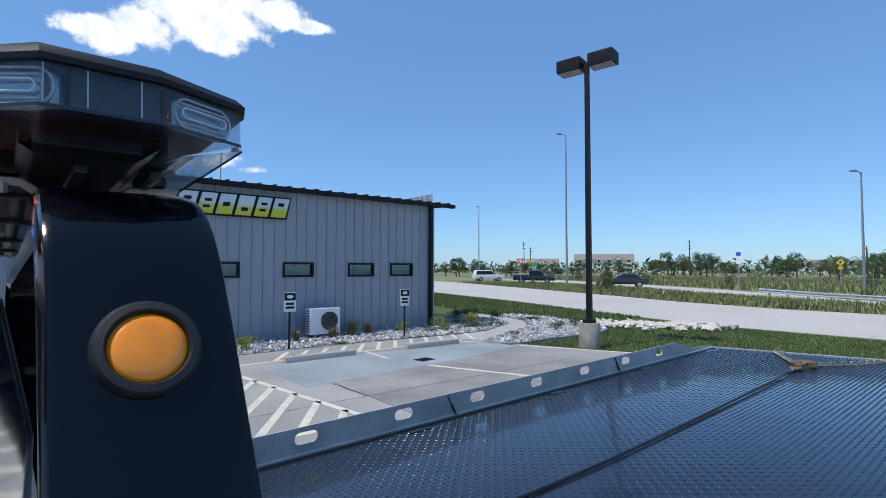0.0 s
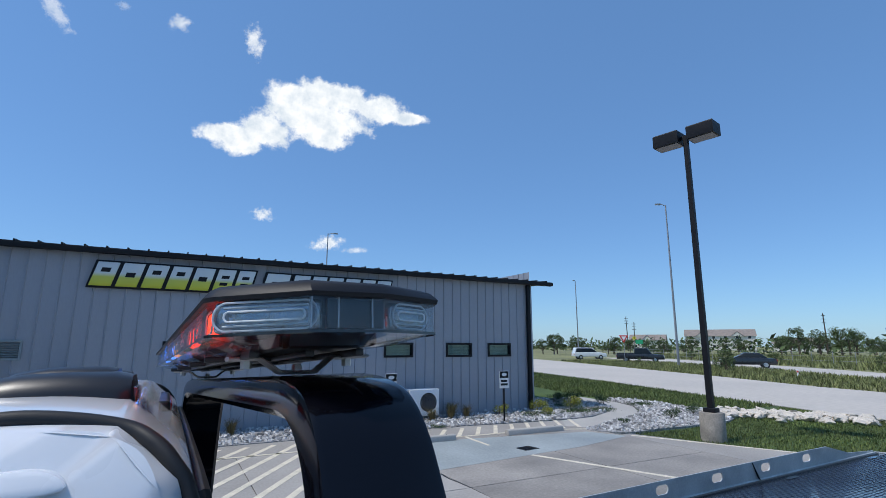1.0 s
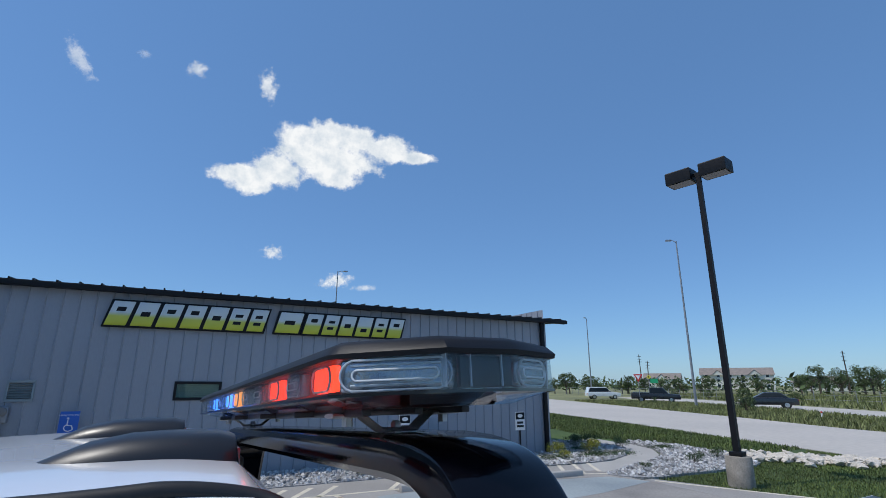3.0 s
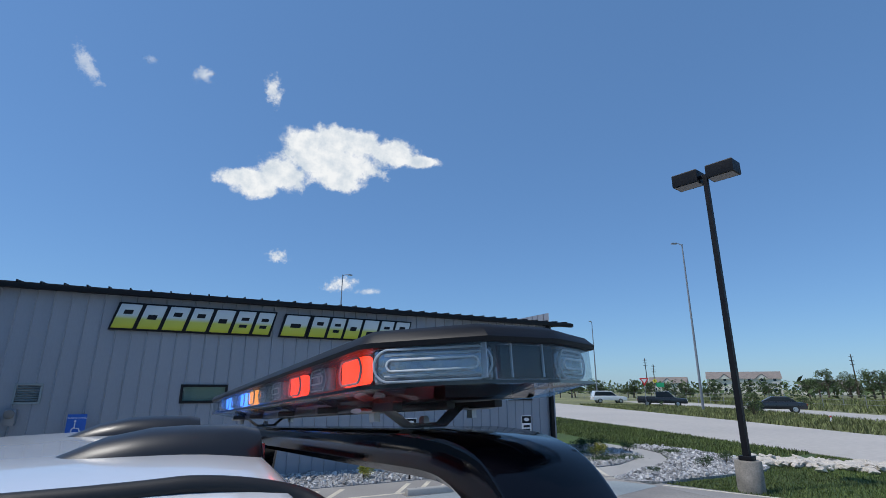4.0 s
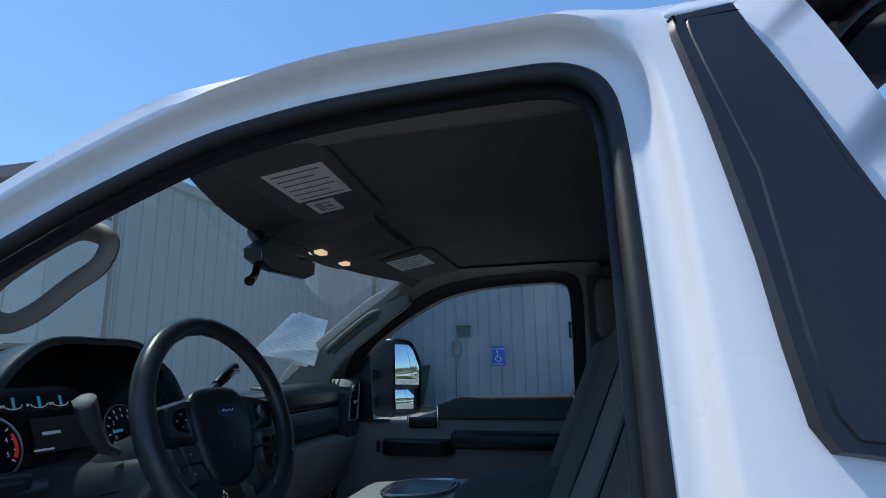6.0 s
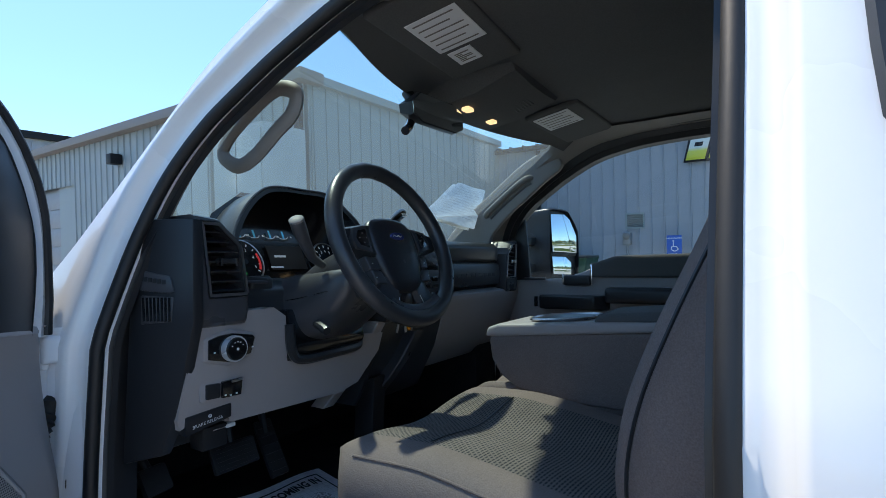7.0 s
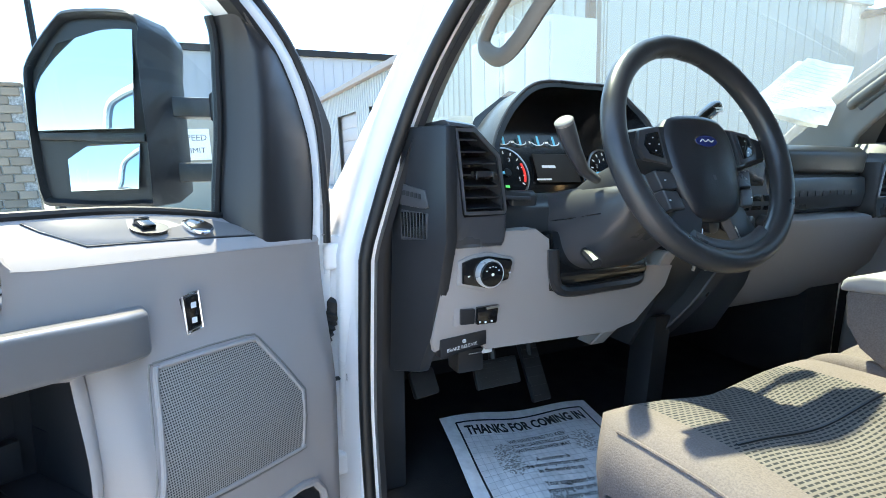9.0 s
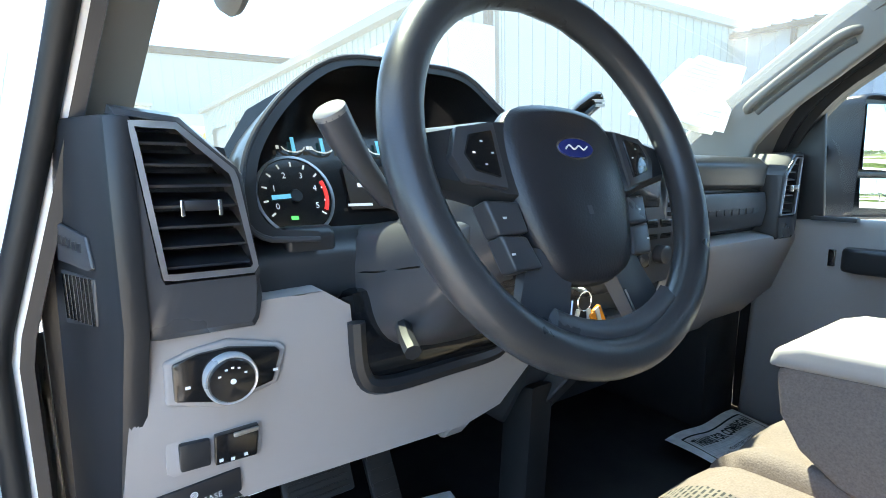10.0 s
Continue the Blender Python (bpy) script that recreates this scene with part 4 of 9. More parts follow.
# tan wall with direction board
tw = thing("tan_wall", "tan rendered yard wall with a direction board", "wall", pose(0, 0, 0))
part("wall_panel", B(-14.4, -14.02, -4.30, 0.6, -0.1, 2.95, 0.02), M_tan, tw)
part("wall_cap", B(-14.45, -13.97, -4.35, 0.65, 2.95, 3.02, 0.01), M_tan, tw)
part("end_post", B(-14.5, -13.92, -4.55, -4.28, -0.1, 3.03, 0.02), M_tan, tw)
bd = part("direction_board", B(-14.02, -13.98, -4.09, -2.55, 0.75, 2.53, 0.006), M_wht, tw, "white direction board with grey lettering")
M_gink = mat("grey_lettering", (0.10, 0.10, 0.11), 0.6)
for k, w in enumerate(("- PARTS", "- SERVICE", "- SHIPPING")):
    writing(w, 0.27, pose(-13.975, -3.88, 2.14 - k * 0.29) @ pose(0, 0, 0, 90, 0, 90), M_gink, bd, "lettering")
part("board_rule", B(-13.978, -13.974, -4.0, -2.65, 1.44, 1.455), M_gink, bd)
writing("AROUND", 0.27, pose(-13.975, -3.35, 1.14) @ pose(0, 0, 0, 90, 0, 90), M_gink, bd, "lettering", align="CENTER")
writing("BUILDING,", 0.27, pose(-13.975, -3.35, 0.84) @ pose(0, 0, 0, 90, 0, 90), M_gink, bd, "lettering", align="CENTER")
kd = part("key_drop_plate", B(-14.0, -13.95, -3.62, -3.20, 2.58, 3.12, 0.006), M_wht, tw, "small key drop plate with red arrow")
writing("KEY", 0.16, pose(-13.945, -3.41, 2.95) @ pose(0, 0, 0, 90, 0, 90), M_gink, kd, "lettering", align="CENTER")
writing("DROP", 0.16, pose(-13.945, -3.41, 2.62) @ pose(0, 0, 0, 90, 0, 90), M_gink, kd, "lettering", align="CENTER")
part("red_arrow", prism("x", [(-3.56, 2.83), (-3.36, 2.83), (-3.36, 2.79), (-3.26, 2.855), (-3.36, 2.92), (-3.36, 2.88), (-3.56, 2.88)], -13.949, -13.944), M_red, kd)
sb_ = part("limit_board", B(-14.0, -13.96, -1.9, -1.0, 1.5, 2.3, 0.006), M_wht, tw)
writing("SPEED", 0.22, pose(-13.955, -1.36, 2.0) @ pose(0, 0, 0, 90, 0, 90), M_gink, sb_, "lettering", align="CENTER")
writing("LIMIT", 0.20, pose(-13.955, -1.36, 1.68) @ pose(0, 0, 0, 90, 0, 90), M_gink, sb_, "lettering", align="CENTER")
part("red_corner", B(-13.959, -13.953, -1.88, -1.72, 1.95, 2.2), M_red, sb_)
pp = thing("yard_pole", "dark steel yard pole", "pole", pose(-13.6, -4.32, 0))
part("pole", turned([(0.07, 0), (0.055, 8.0), (0, 8.02)], 14), M_dark, pp)
part("pole_wire", tube([(0.12, 0.05, 0.0), (0.12, 0.05, 8.0)], 0.012, 6), M_dark, pp)
# block wall in courses
bw = thing("block_wall", "weathered tan block wall in uneven courses", "wall", pose(-13.6, -4.72, 0))
part("mortar_core", B(-0.20, 0.0, -6.0, 0.0, -0.1, 3.24), M_bed, bw)
bme = None
gb = random.Random(9)
for r in range(17):
    y = -0.02 - (0.22 if r % 2 else 0.0)
    while y > -5.9:
        w = gb.uniform(0.34, 0.46)
        if bme is None:
            t = B(-0.08, 0.0, -0.21, 0.0, 0.0, 0.178, 0.012, 1)
            bme = bpy.data.meshes.new("block")
            t.to_mesh(bme); t.free(); bme.materials.append(M_brick)
        bo = new("block", bme)
        bo.parent = bw
        bo.matrix_basis = Matrix.Translation((0.05 + gb.uniform(-0.012, 0.012), min(y, -0.005), r * 0.19 - 0.02)) @ Matrix.Diagonal((1, w / 0.22, 1, 1))
        y -= w + 0.015
part("wall_top", B(-0.25, 0.08, -6.05, 0.03, 3.22, 3.30, 0.02), M_brick, bw)
part("flue", turned([(0.14, 3.28), (0.14, 3.62), (0.10, 3.66), (0, 3.66)], 16, pose(-0.1, -0.75, 0)), M_dark, bw)

# ---- the far side of the road ----
def street_pole(x, y, h, arm, turn):
    e = thing("street_lamp", "tall grey roadside lamp post", "lamp post", pose(x, y, -0.06, 0, 0, turn), "roadside lamps")
    part("pole", turned([(0.13, 0), (0.10, h * 0.5), (0.065, h)], 12), M_galvp, e)
    part("arm", tube([(0, 0, h - 0.15), (arm * 0.5, 0, h + 0.05), (arm, 0, h + 0.08)], 0.04, 8), M_galvp, e)
    part("lamp_head", B(arm - 0.1, arm + 0.5, -0.14, 0.14, h + 0.0, h + 0.16, 0.05), M_galvp, e)


street_pole(46.5, 32.7, 16.9, 0.6, 150)
street_pole(70.5, 72.3, 14.5, 0.5, 200)
street_pole(58.2, 9.4, 10.7, 0.6, 150)
street_pole(19.2, 66.4, 17.4, 0.9, 0)


def road_sign(x, y, h, kind):
    e = thing("road_sign", {"yield": "red and white triangular road sign on a post", "diamond": "yellow diamond road sign on a post", "green": "small green road sign on a post", "guide": "stacked white and blue route signs on a post", "orange": "orange work-zone sign on a post"}[kind], "road sign", pose(x, y, -0.06, 0, 0, 0) @ pose(0, 0, 0, 0, 0, math.degrees(math.atan2(y + 1.2, x - 1.1)) - 90), "road signs")
    part("post", turned([(0.035, 0), (0.035, h)], 8), M_galvp, e)
    if kind == "yield":
        p = part("plate", prism("y", [(-0.55, h), (0.55, h), (0, h - 0.95)], -0.06, -0.04), M_red, e)
        part("plate_field", prism("y", [(-0.30, h - 0.14), (0.30, h - 0.14), (0, h - 0.66)], -0.07, -0.055), M_wht, p)
    elif kind in ("diamond", "orange"):
        m_ = M_yel if kind == "diamond" else M_postY
        part("plate", prism("y", [(-0.33, h - 0.33), (0, h), (0.33, h - 0.33), (0, h - 0.66)], -0.06, -0.04), m_, e)
        part("plate_mark", B(-0.07, 0.07, -0.07, -0.055, h - 0.43, h - 0.22), M_ink, e)
        if kind == "orange":
            part("under_plate", B(-0.18, 0.18, -0.06, -0.04, h - 0.98, h - 0.70), m_, e)
    elif kind == "green":
        part("plate", B(-0.5, 0.5, -0.06, -0.04, h - 0.6, h), M_green, e)
    else:
        for k in range(3):
            part("plate", B(-0.20, 0.20, -0.06, -0.04, h - 0.36 - k * 0.38, h - 0.02 - k * 0.38), M_blue if k == 0 else M_wht, e)


road_sign(51.6, 44.1, 3.35, "yield")
road_sign(61.8, 51.3, 3.5, "diamond")
road_sign(60.6, 49.4, 2.9, "green")
road_sign(52.7, 17.6, 3.6, "guide")
road_sign(57.9, 11.0, 2.95, "orange")
mk = thing("marker_post", "thin orange and white marker post", "marker post", pose(38.9, 17.9, -0.06, 0, 6))
part("post", turned([(0.05, 0), (0.05, 0.55), (0.0, 0.57)], 10), M_wht, mk)
part("band", turned([(0.052, 0.34), (0.052, 0.46)], 10), M_red, mk)
gr = thing("guard_rail", "galvanised roadside guard rail", "guard rail", pose(0, 0, -0.06))
for z in (0.30, 0.48):
    part("rail", tube([(44.0, 13.0, z), (41.0, 10.2, z), (38.0, 6.4, z), (35.6, 2.5, z), (33.5, -6, z)], 0.06, 8), M_galv, gr)
for k in range(7):
    f = k / 6
    part("rail_post", B(-0.06, 0.06, -0.06, 0.06, 0, 0.58, m=pose(43.0 - 7.0 * f, 12.0 - 8.9 * f, 0)), M_galvp, gr)
# second road
slab("far_road", [(35.5, -30), (37.6, 4.8), (39.5, 9.6), (42.5, 16.2), (48.3, 24), (53, 34), (57, 46), (66, 62), (74, 60), (66, 44), (59.1, 30.6), (53, 20.6), (46.1, 11.5), (43.6, 5.8), (42, -30)], -0.15, -0.03, M_road, "far road toned as sunlit")
fn = thing("wire_fence", "grey wire fence along the field", "fence", pose(0, 0, -0.06))
for k in range(40):
    f = k / 39
    x, y = 60.5 + 14 * f, -4 + 88 * f
    part("fence_post", turned([(0.03, 0), (0.03, 1.5)], 6, pose(x, y, 0)), M_galvp, fn)
for z in (0.5, 1.0, 1.45):
    part("fence_wire", tube([(60.5, -4, z), (74.5, 84, z)], 0.012, 4), M_galvp, fn)


def house(x, y, turn, w, d, h, storeys, label, nwin):
    e = thing("house", label, "house", pose(x, y, -0.06, 0, 0, turn), "far houses")
    part("wall", B(-w / 2, w / 2, -d / 2, d / 2, 0, h), M_house, e, smooth=0)
    part("roof", prism("x", [(-d / 2 - 0.5, h), (0, h + d * 0.26), (d / 2 + 0.5, h)], -w / 2 - 0.5, w / 2 + 0.5), M_shing, e, smooth=0)
    for g in range(max(1, nwin // 3)):
        gx = -w / 2 + w * (g + 0.5) / max(1, nwin // 3)
        part("gable", prism("y", [(gx - 2.6, h - 0.1), (gx, h + 2.0), (gx + 2.6, h - 0.1)], -d / 2 - 0.9, 0), M_house, e, smooth=0)
        part("gable_roof", prism("y", [(gx - 3.0, h - 0.25), (gx, h + 2.15), (gx + 3.0, h - 0.25), (gx, h + 2.4)], -d / 2 - 1.1, 0), M_shing, e, smooth=0)
    for s in range(storeys):
        for k in range(nwin):
            wx = -w / 2 + w * (k + 0.5) / nwin
            z = s * h / storeys + 0.9
            wn = part("window", B(wx - 0.75, wx + 0.75, -d / 2 - 0.06, -d / 2 + 0.02, z, z + 1.5), M_wht, e, smooth=0)
            part("pane", B(wx - 0.62, wx + 0.62, -d / 2 - 0.09, -d / 2 - 0.05, z + 0.12, z + 1.38), M_pane, wn, smooth=0)


house(240, 153.5, -56, 30, 13, 6.6, 3, "pale three-storey apartment house with gabled grey roof", 6)
house(222, 181, -56, 17, 11, 4.8, 2, "pale two-storey apartment house with gabled roof", 3)
house(255, 62, -60, 22, 10, 3.4, 1, "low pale building behind trees", 5)
house(225, 110, -60, 18, 9, 3.0, 1, "low brown-roofed building behind trees", 4)


def tree_meshes(seed, h, r):
    """Trunk with limbs, and a crown of leaf clumps."""
    g = random.Random(seed)
    t = bmesh.new()
    tube([(0, 0, -0.1), (0.1, 0, h * 0.3), (0.0, 0.1, h * 0.62)], 0.2, 8, bm=t, radii=[h * 0.035, h * 0.026, h * 0.012])
    for k in range(6):
        a = k * 1.05 + g.random()
        z = h * g.uniform(0.22, 0.45)
        tube([(0.05, 0, z), (math.cos(a) * r * 0.4, math.sin(a) * r * 0.4, z + h * 0.16), (math.cos(a) * r * 0.7, math.sin(a) * r * 0.7, z + h * 0.28)], 0.1, 6, bm=t, radii=[h * 0.014, h * 0.010, h * 0.004])
    tm = bpy.data.meshes.new("trunk")
    t.to_mesh(tm); t.free(); tm.materials.append(M_bark)
    cl = [(g.uniform(-r, r) * 0.7, g.uniform(-r, r) * 0.7, h * g.uniform(0.38, 0.9), r * g.uniform(0.22, 0.42)) for _ in range(16)]
    def f(q):
        x, y, z, s = cl[q.randrange(16)]
        k = 1 - 0.45 * max(0, (z / h - 0.55)) / 0.4
        return blob_place(x * k, y * k, z, (s, s, s * 0.75))(q)
    cm = leaf_cloud(1500, f, h * 0.028, seed, 0.7)
    cm.materials.append(M_leaff)
    return tm, cm


TREES = [tree_meshes(40 + k, 6.0, 2.6 + 0.3 * (k % 3)) for k in range(5)]


def tree(x, y, s, label="leafy green deciduous tree at the field edge"):
    e = thing("tree", label, "tree", pose(x, y, -0.3, 0, 0, rng.uniform(0, 360)) @ Matrix.Scale(s, 4), "far trees")
    tm, cm = rng.choice(TREES)
    new("trunk", tm).parent = e
    new("crown", cm).parent = e


for k in range(17):
    f = k / 16
    tree(76 + 28 * f + rng.gauss(0, 1.5), 94 - 22 * f + rng.gauss(0, 2), rng.uniform(0.4, 0.85))
for k in range(46):
    f = k / 45
    tree(150 + rng.gauss(0, 9) - 20 * f, 92 - 118 * f + rng.gauss(0, 3), rng.uniform(0.65, 1.15))
for k in range(16):
    f = k / 15
    tree(100 + rng.gauss(0, 5), 20 - 42 * f, rng.uniform(0.5, 0.9))
for x, y, s in ((50.0, 40.6, 0.17), (42.4, 25.2, 0.36), (41.6, 24.6, 0.27), (70, 48, 0.3), (73, 56, 0.35), (62, 22, 0.25), (64, 10, 0.3), (66, 34, 0.28)):
    tree(x, y, s, "bushy green sapling by the road")
woods = leaf_cloud(9000, lambda q: Vector((q.uniform(120, 330) , q.uniform(-160, 330), q.uniform(0, 1) ** 1.5 * 4.6)), 0.9, 77, 0.7)
woods.materials.append(M_leaff)
tagged(new("far_woods", woods), "distant belt of green woods and brush", "woods", "", "stuff")


def utility_pole(x, y, h):
    e = thing("utility_pole", "weathered utility pole with crossarms", "utility pole", pose(x, y, -0.06, rng.uniform(-2, 2)), "utility poles")
    part("pole", turned([(0.2, 0), (0.12, h)], 8), M_bark, e)
    for k in range(3):
        part("crossarm", B(-1.0, 1.0, -0.07, 0.07, h - 0.7 - k * 1.0, h - 0.55 - k * 1.0), M_bark, e)


utility_pole(156, 69, 10.9)
utility_pole(151, 131.4, 12.7)
utility_pole(152.4, 129.7, 10.5)
utility_pole(140, 24, 7.0)


def vehicle(x, y, turn, paint, label, tall=1.45, long=4.7, suv=False, bed=False):
    e = thing("car", label, "car", pose(x, y, -0.05, 0, 0, turn))
    hl_ = long / 2
    body_ = [(-hl_, 0.35), (-hl_, 0.78), (-hl_ + 0.15, 0.92), (-hl_ * 0.45, 1.0), (hl_ * 0.55, 0.98), (hl_ - 0.1, 0.80), (hl_, 0.60), (hl_, 0.33)]
    if suv:
        body_ = [(-hl_, 0.40), (-hl_, 1.02), (hl_ * 0.50, 1.05), (hl_ - 0.12, 0.92), (hl_, 0.7), (hl_, 0.38)]
    part("body", prism("y", body_, -0.9, 0.9, 0.08, 3), paint, e)
    cab_ = [(-hl_ * 0.72, 0.95), (-hl_ * 0.42, tall), (hl_ * 0.10, tall), (hl_ * 0.48, 0.97)]
    if suv:
        cab_ = [(-hl_ * 0.97, 1.0), (-hl_ * 0.88, tall + 0.28), (hl_ * 0.12, tall + 0.28), (hl_ * 0.45, 1.03)]
    if bed:
        cab_ = [(-hl_ * 0.25, 1.0), (-hl_ * 0.22, tall + 0.30), (hl_ * 0.30, tall + 0.30), (hl_ * 0.52, 1.03)]
        part("load_bed", prism("y", [(-hl_ + 0.05, 0.98), (-hl_ + 0.05, 1.16), (-hl_ * 0.26, 1.16), (-hl_ * 0.26, 0.98)], -0.88, 0.88, 0.03), paint, e)
    part("cabin", prism("y", cab_, -0.74, 0.74, 0.07, 3), paint, e)
    win = [(p[0] * 0.94, p[1] - (0.10 if p[1] > 1.2 else -0.03)) for p in cab_]
    for s in (-1, 1):
        part("side_window", prism("y", win, min(s * 0.73, s * 0.752), max(s * 0.73, s * 0.752)), M_pane, e)
        for wx in (-hl_ * 0.60, hl_ * 0.62):
            w_ = part("wheel", turned([(0.20, -0.1), (0.31, -0.11), (0.34, -0.06), (0.34, 0.06), (0.31, 0.11), (0.20, 0.1)], 20, pose(wx, s * 0.80, 0.34, 90)), M_rubber, e)
            part("rim", turned([(0.0, -0.115), (0.20, -0.11), (0.215, 0.0), (0.20, 0.11), (0, 0.115)], 16, pose(wx, s * 0.80, 0.34, 90)), M_satin, w_)
        part("headlight", B(hl_ - 0.12, hl_ + 0.01, min(s * 0.5, s * 0.85), max(s * 0.5, s * 0.85), 0.62, 0.76, 0.03), M_wht, e)
        part("tail_light", B(-hl_ - 0.01, -hl_ + 0.1, min(s * 0.6, s * 0.88), max(s * 0.6, s * 0.88), 0.68, 0.84, 0.03), M_redlens, e)


M_redlens = mat("red_lens", (0.45, 0.02, 0.015), 0.2, coat=0.5, vary=0.05)
M_carblk = mat("dark_car_paint", (0.012, 0.013, 0.018), 0.3, coat=0.8, vary=0.05)
vehicle(53.7, 43.5, -52, M_carblk, "dark pickup truck on the far road", 1.45, 5.6, True, True)
vehicle(50.3, 28.0, 125, M_carblk, "dark saloon car on the far road")
vehicle(57.2, 56.0, -28, M_white, "white sport-utility car at the road junction", 1.45, 4.9, True)

# ---- clouds, far up ----
def cloud_mat(name, lobes, scale, seed, edge, ragged, dense):
    """Vapour gathered round a few oval lobes, frayed by noise; the plane's coordinates are radians of sky."""
    m = bpy.data.materials.new(name)
    m.use_nodes = True
    N, Lk = m.node_tree.nodes, m.node_tree.links.new
    N.remove(N["Principled BSDF"])
    tc, mp, ns, n2 = N.new("ShaderNodeTexCoord"), N.new("ShaderNodeMapping"), N.new("ShaderNodeTexNoise"), N.new("ShaderNodeTexNoise")
    mp.inputs["Location"].default_value = (seed, seed * 2.3, 0)
    ns.inputs["Scale"].default_value, ns.inputs["Detail"].default_value, ns.inputs["Roughness"].default_value = scale, 9, 0.62
    n2.inputs["Scale"].default_value, n2.inputs["Detail"].default_value, n2.inputs["Roughness"].default_value = scale * 0.9, 7, 0.6
    Lk(tc.outputs["Object"], mp.inputs[0]); Lk(mp.outputs[0], ns.inputs[0]); Lk(mp.outputs[0], n2.inputs[0])
    near = None
    for cx, cy, rx, ry in lobes:
        q = N.new("ShaderNodeMapping"); q.vector_type = "TEXTURE"
        q.inputs["Location"].default_value, q.inputs["Scale"].default_value = (cx, cy, 0), (rx, ry, 1)
        ln = N.new("ShaderNodeVectorMath"); ln.operation = "LENGTH"
        Lk(tc.outputs["Object"], q.inputs[0]); Lk(q.outputs[0], ln.inputs[0])
        if near is None:
            near = ln.outputs["Value"]
        else:
            mn = N.new("ShaderNodeMath"); mn.operation = "SMOOTH_MIN"; mn.inputs[2].default_value = 0.35
            Lk(near, mn.inputs[0]); Lk(ln.outputs["Value"], mn.inputs[1])
            near = mn.outputs[0]
    a = N.new("ShaderNodeMath"); a.operation = "MULTIPLY_ADD"; a.inputs[1].default_value, a.inputs[2].default_value = ragged, 1.0 - ragged * 0.5
    Lk(ns.outputs[0], a.inputs[0])
    f = N.new("ShaderNodeMath"); f.operation = "SUBTRACT"
    Lk(a.outputs[0], f.inputs[0]); Lk(near, f.inputs[1])
    r = N.new("ShaderNodeMapRange"); r.inputs[1].default_value, r.inputs[2].default_value, r.inputs[4].default_value = -0.04, -0.04 + edge, dense
    r.interpolation_type = "SMOOTHSTEP"
    Lk(f.outputs[0], r.inputs[0])
    # the cloud glows; its sunlit white and shaded blue-grey are noise in the emission
    em, tr, mx, cr = N.new("ShaderNodeEmission"), N.new("ShaderNodeBsdfTransparent"), N.new("ShaderNodeMixShader"), N.new("ShaderNodeValToRGB")
    cr.color_ramp.elements[0].position, cr.color_ramp.elements[1].position = 0.34, 0.60
    cr.color_ramp.elements[0].color, cr.color_ramp.elements[1].color = (0.60, 0.68, 0.76, 1), (0.90, 0.92, 0.93, 1)
    Lk(n2.outputs[0], cr.inputs[0]); Lk(cr.outputs[0], em.inputs[0])
    Lk(r.outputs[0], mx.inputs[0]); Lk(tr.outputs[0], mx.inputs[1]); Lk(em.outputs[0], mx.inputs[2])
    Lk(mx.outputs[0], N["Material Output"].inputs[0])
    return m


def cloud(d, w, h, lobes, scale, seed, edge, ragged=1.1, dense=1.0, roll=0.0):
    d = Vector(d).normalized()
    c = Vector((1.0, -1.2, 2.0)) + d * 1800
    t = bmesh.new()
    for x, y in ((-w, -h), (w, -h), (w, h), (-w, h)):
        t.verts.new((x, y, 0))
    t.faces.new(t.verts[:])
    m = look(c, c + d, roll) @ Matrix.Scale(1800, 4)
    inv = m.inverted()
    own = []
    for e, rx, ry in lobes:
        e = Vector(e).normalized()
        q = inv @ (Vector((1.0, -1.2, 2.0)) + e * (1800 / e.dot(d)))
        own.append((q.x, q.y, rx, ry))
    ob = part("backdrop_cloud", t, cloud_mat("cloud_vapour", own, scale, seed, edge, ragged, dense), None, smooth=0)
    ob.matrix_basis = m
    tagged(ob, "white fair-weather cloud in the blue sky", "cloud", "clouds", "structure")
    ob.visible_shadow = False


cloud((0.20, 0.885, 0.42), 0.34, 0.16, [((0.205, 0.884, 0.418), 0.105, 0.042), ((0.058, 0.926, 0.372), 0.062, 0.022), ((0.150, 0.880, 0.450), 0.050, 0.030), ((0.250, 0.860, 0.455), 0.060, 0.032), ((0.312, 0.846, 0.446), 0.058, 0.030), ((0.365, 0.830, 0.432), 0.046, 0.014), ((0.225, 0.897, 0.388), 0.050, 0.024), ((0.118, 0.913, 0.388), 0.062, 0.036), ((0.200, 0.868, 0.460), 0.055, 0.030), ((0.080, 0.932, 0.358), 0.044, 0.022)], 30.0, 3.0, 0.42, 1.5)
for d, rx, ry, seed, dense, roll in (((0.081, 0.850, 0.521), 0.018, 0.030, 12.0, 0.8, 10), ((-0.036, 0.854, 0.520), 0.018, 0.014, 15.0, 0.7, 30), ((-0.197, 0.852, 0.485), 0.014, 0.036, 18.0, 0.55, 35), ((-0.113, 0.847, 0.519), 0.010, 0.008, 19.0, 0.25, 0),
                                     ((0.132, 0.962, 0.240), 0.024, 0.013, 21.0, 0.85, -8), ((0.253, 0.948, 0.195), 0.036, 0.016, 24.0, 0.9, 6), ((0.306, 0.934, 0.183), 0.026, 0.007, 27.0, 0.6, 4)):
    cloud(d, 0.10, 0.10, [(d, rx, ry)], 75.0, seed, 0.9, 2.3, dense, roll)

# ---- the tow truck; x to its rear, y to its passenger side ----
LEAN_T = SETTLE @ pose(0, 0, 1.3355) @ pose(0, 0, 0, -1.9) @ pose(0, 0, -1.3355)
truck = thing("tow_truck", "white regular-cab flatbed tow truck with black deck and open driver door", "tow truck", LEAN_T)


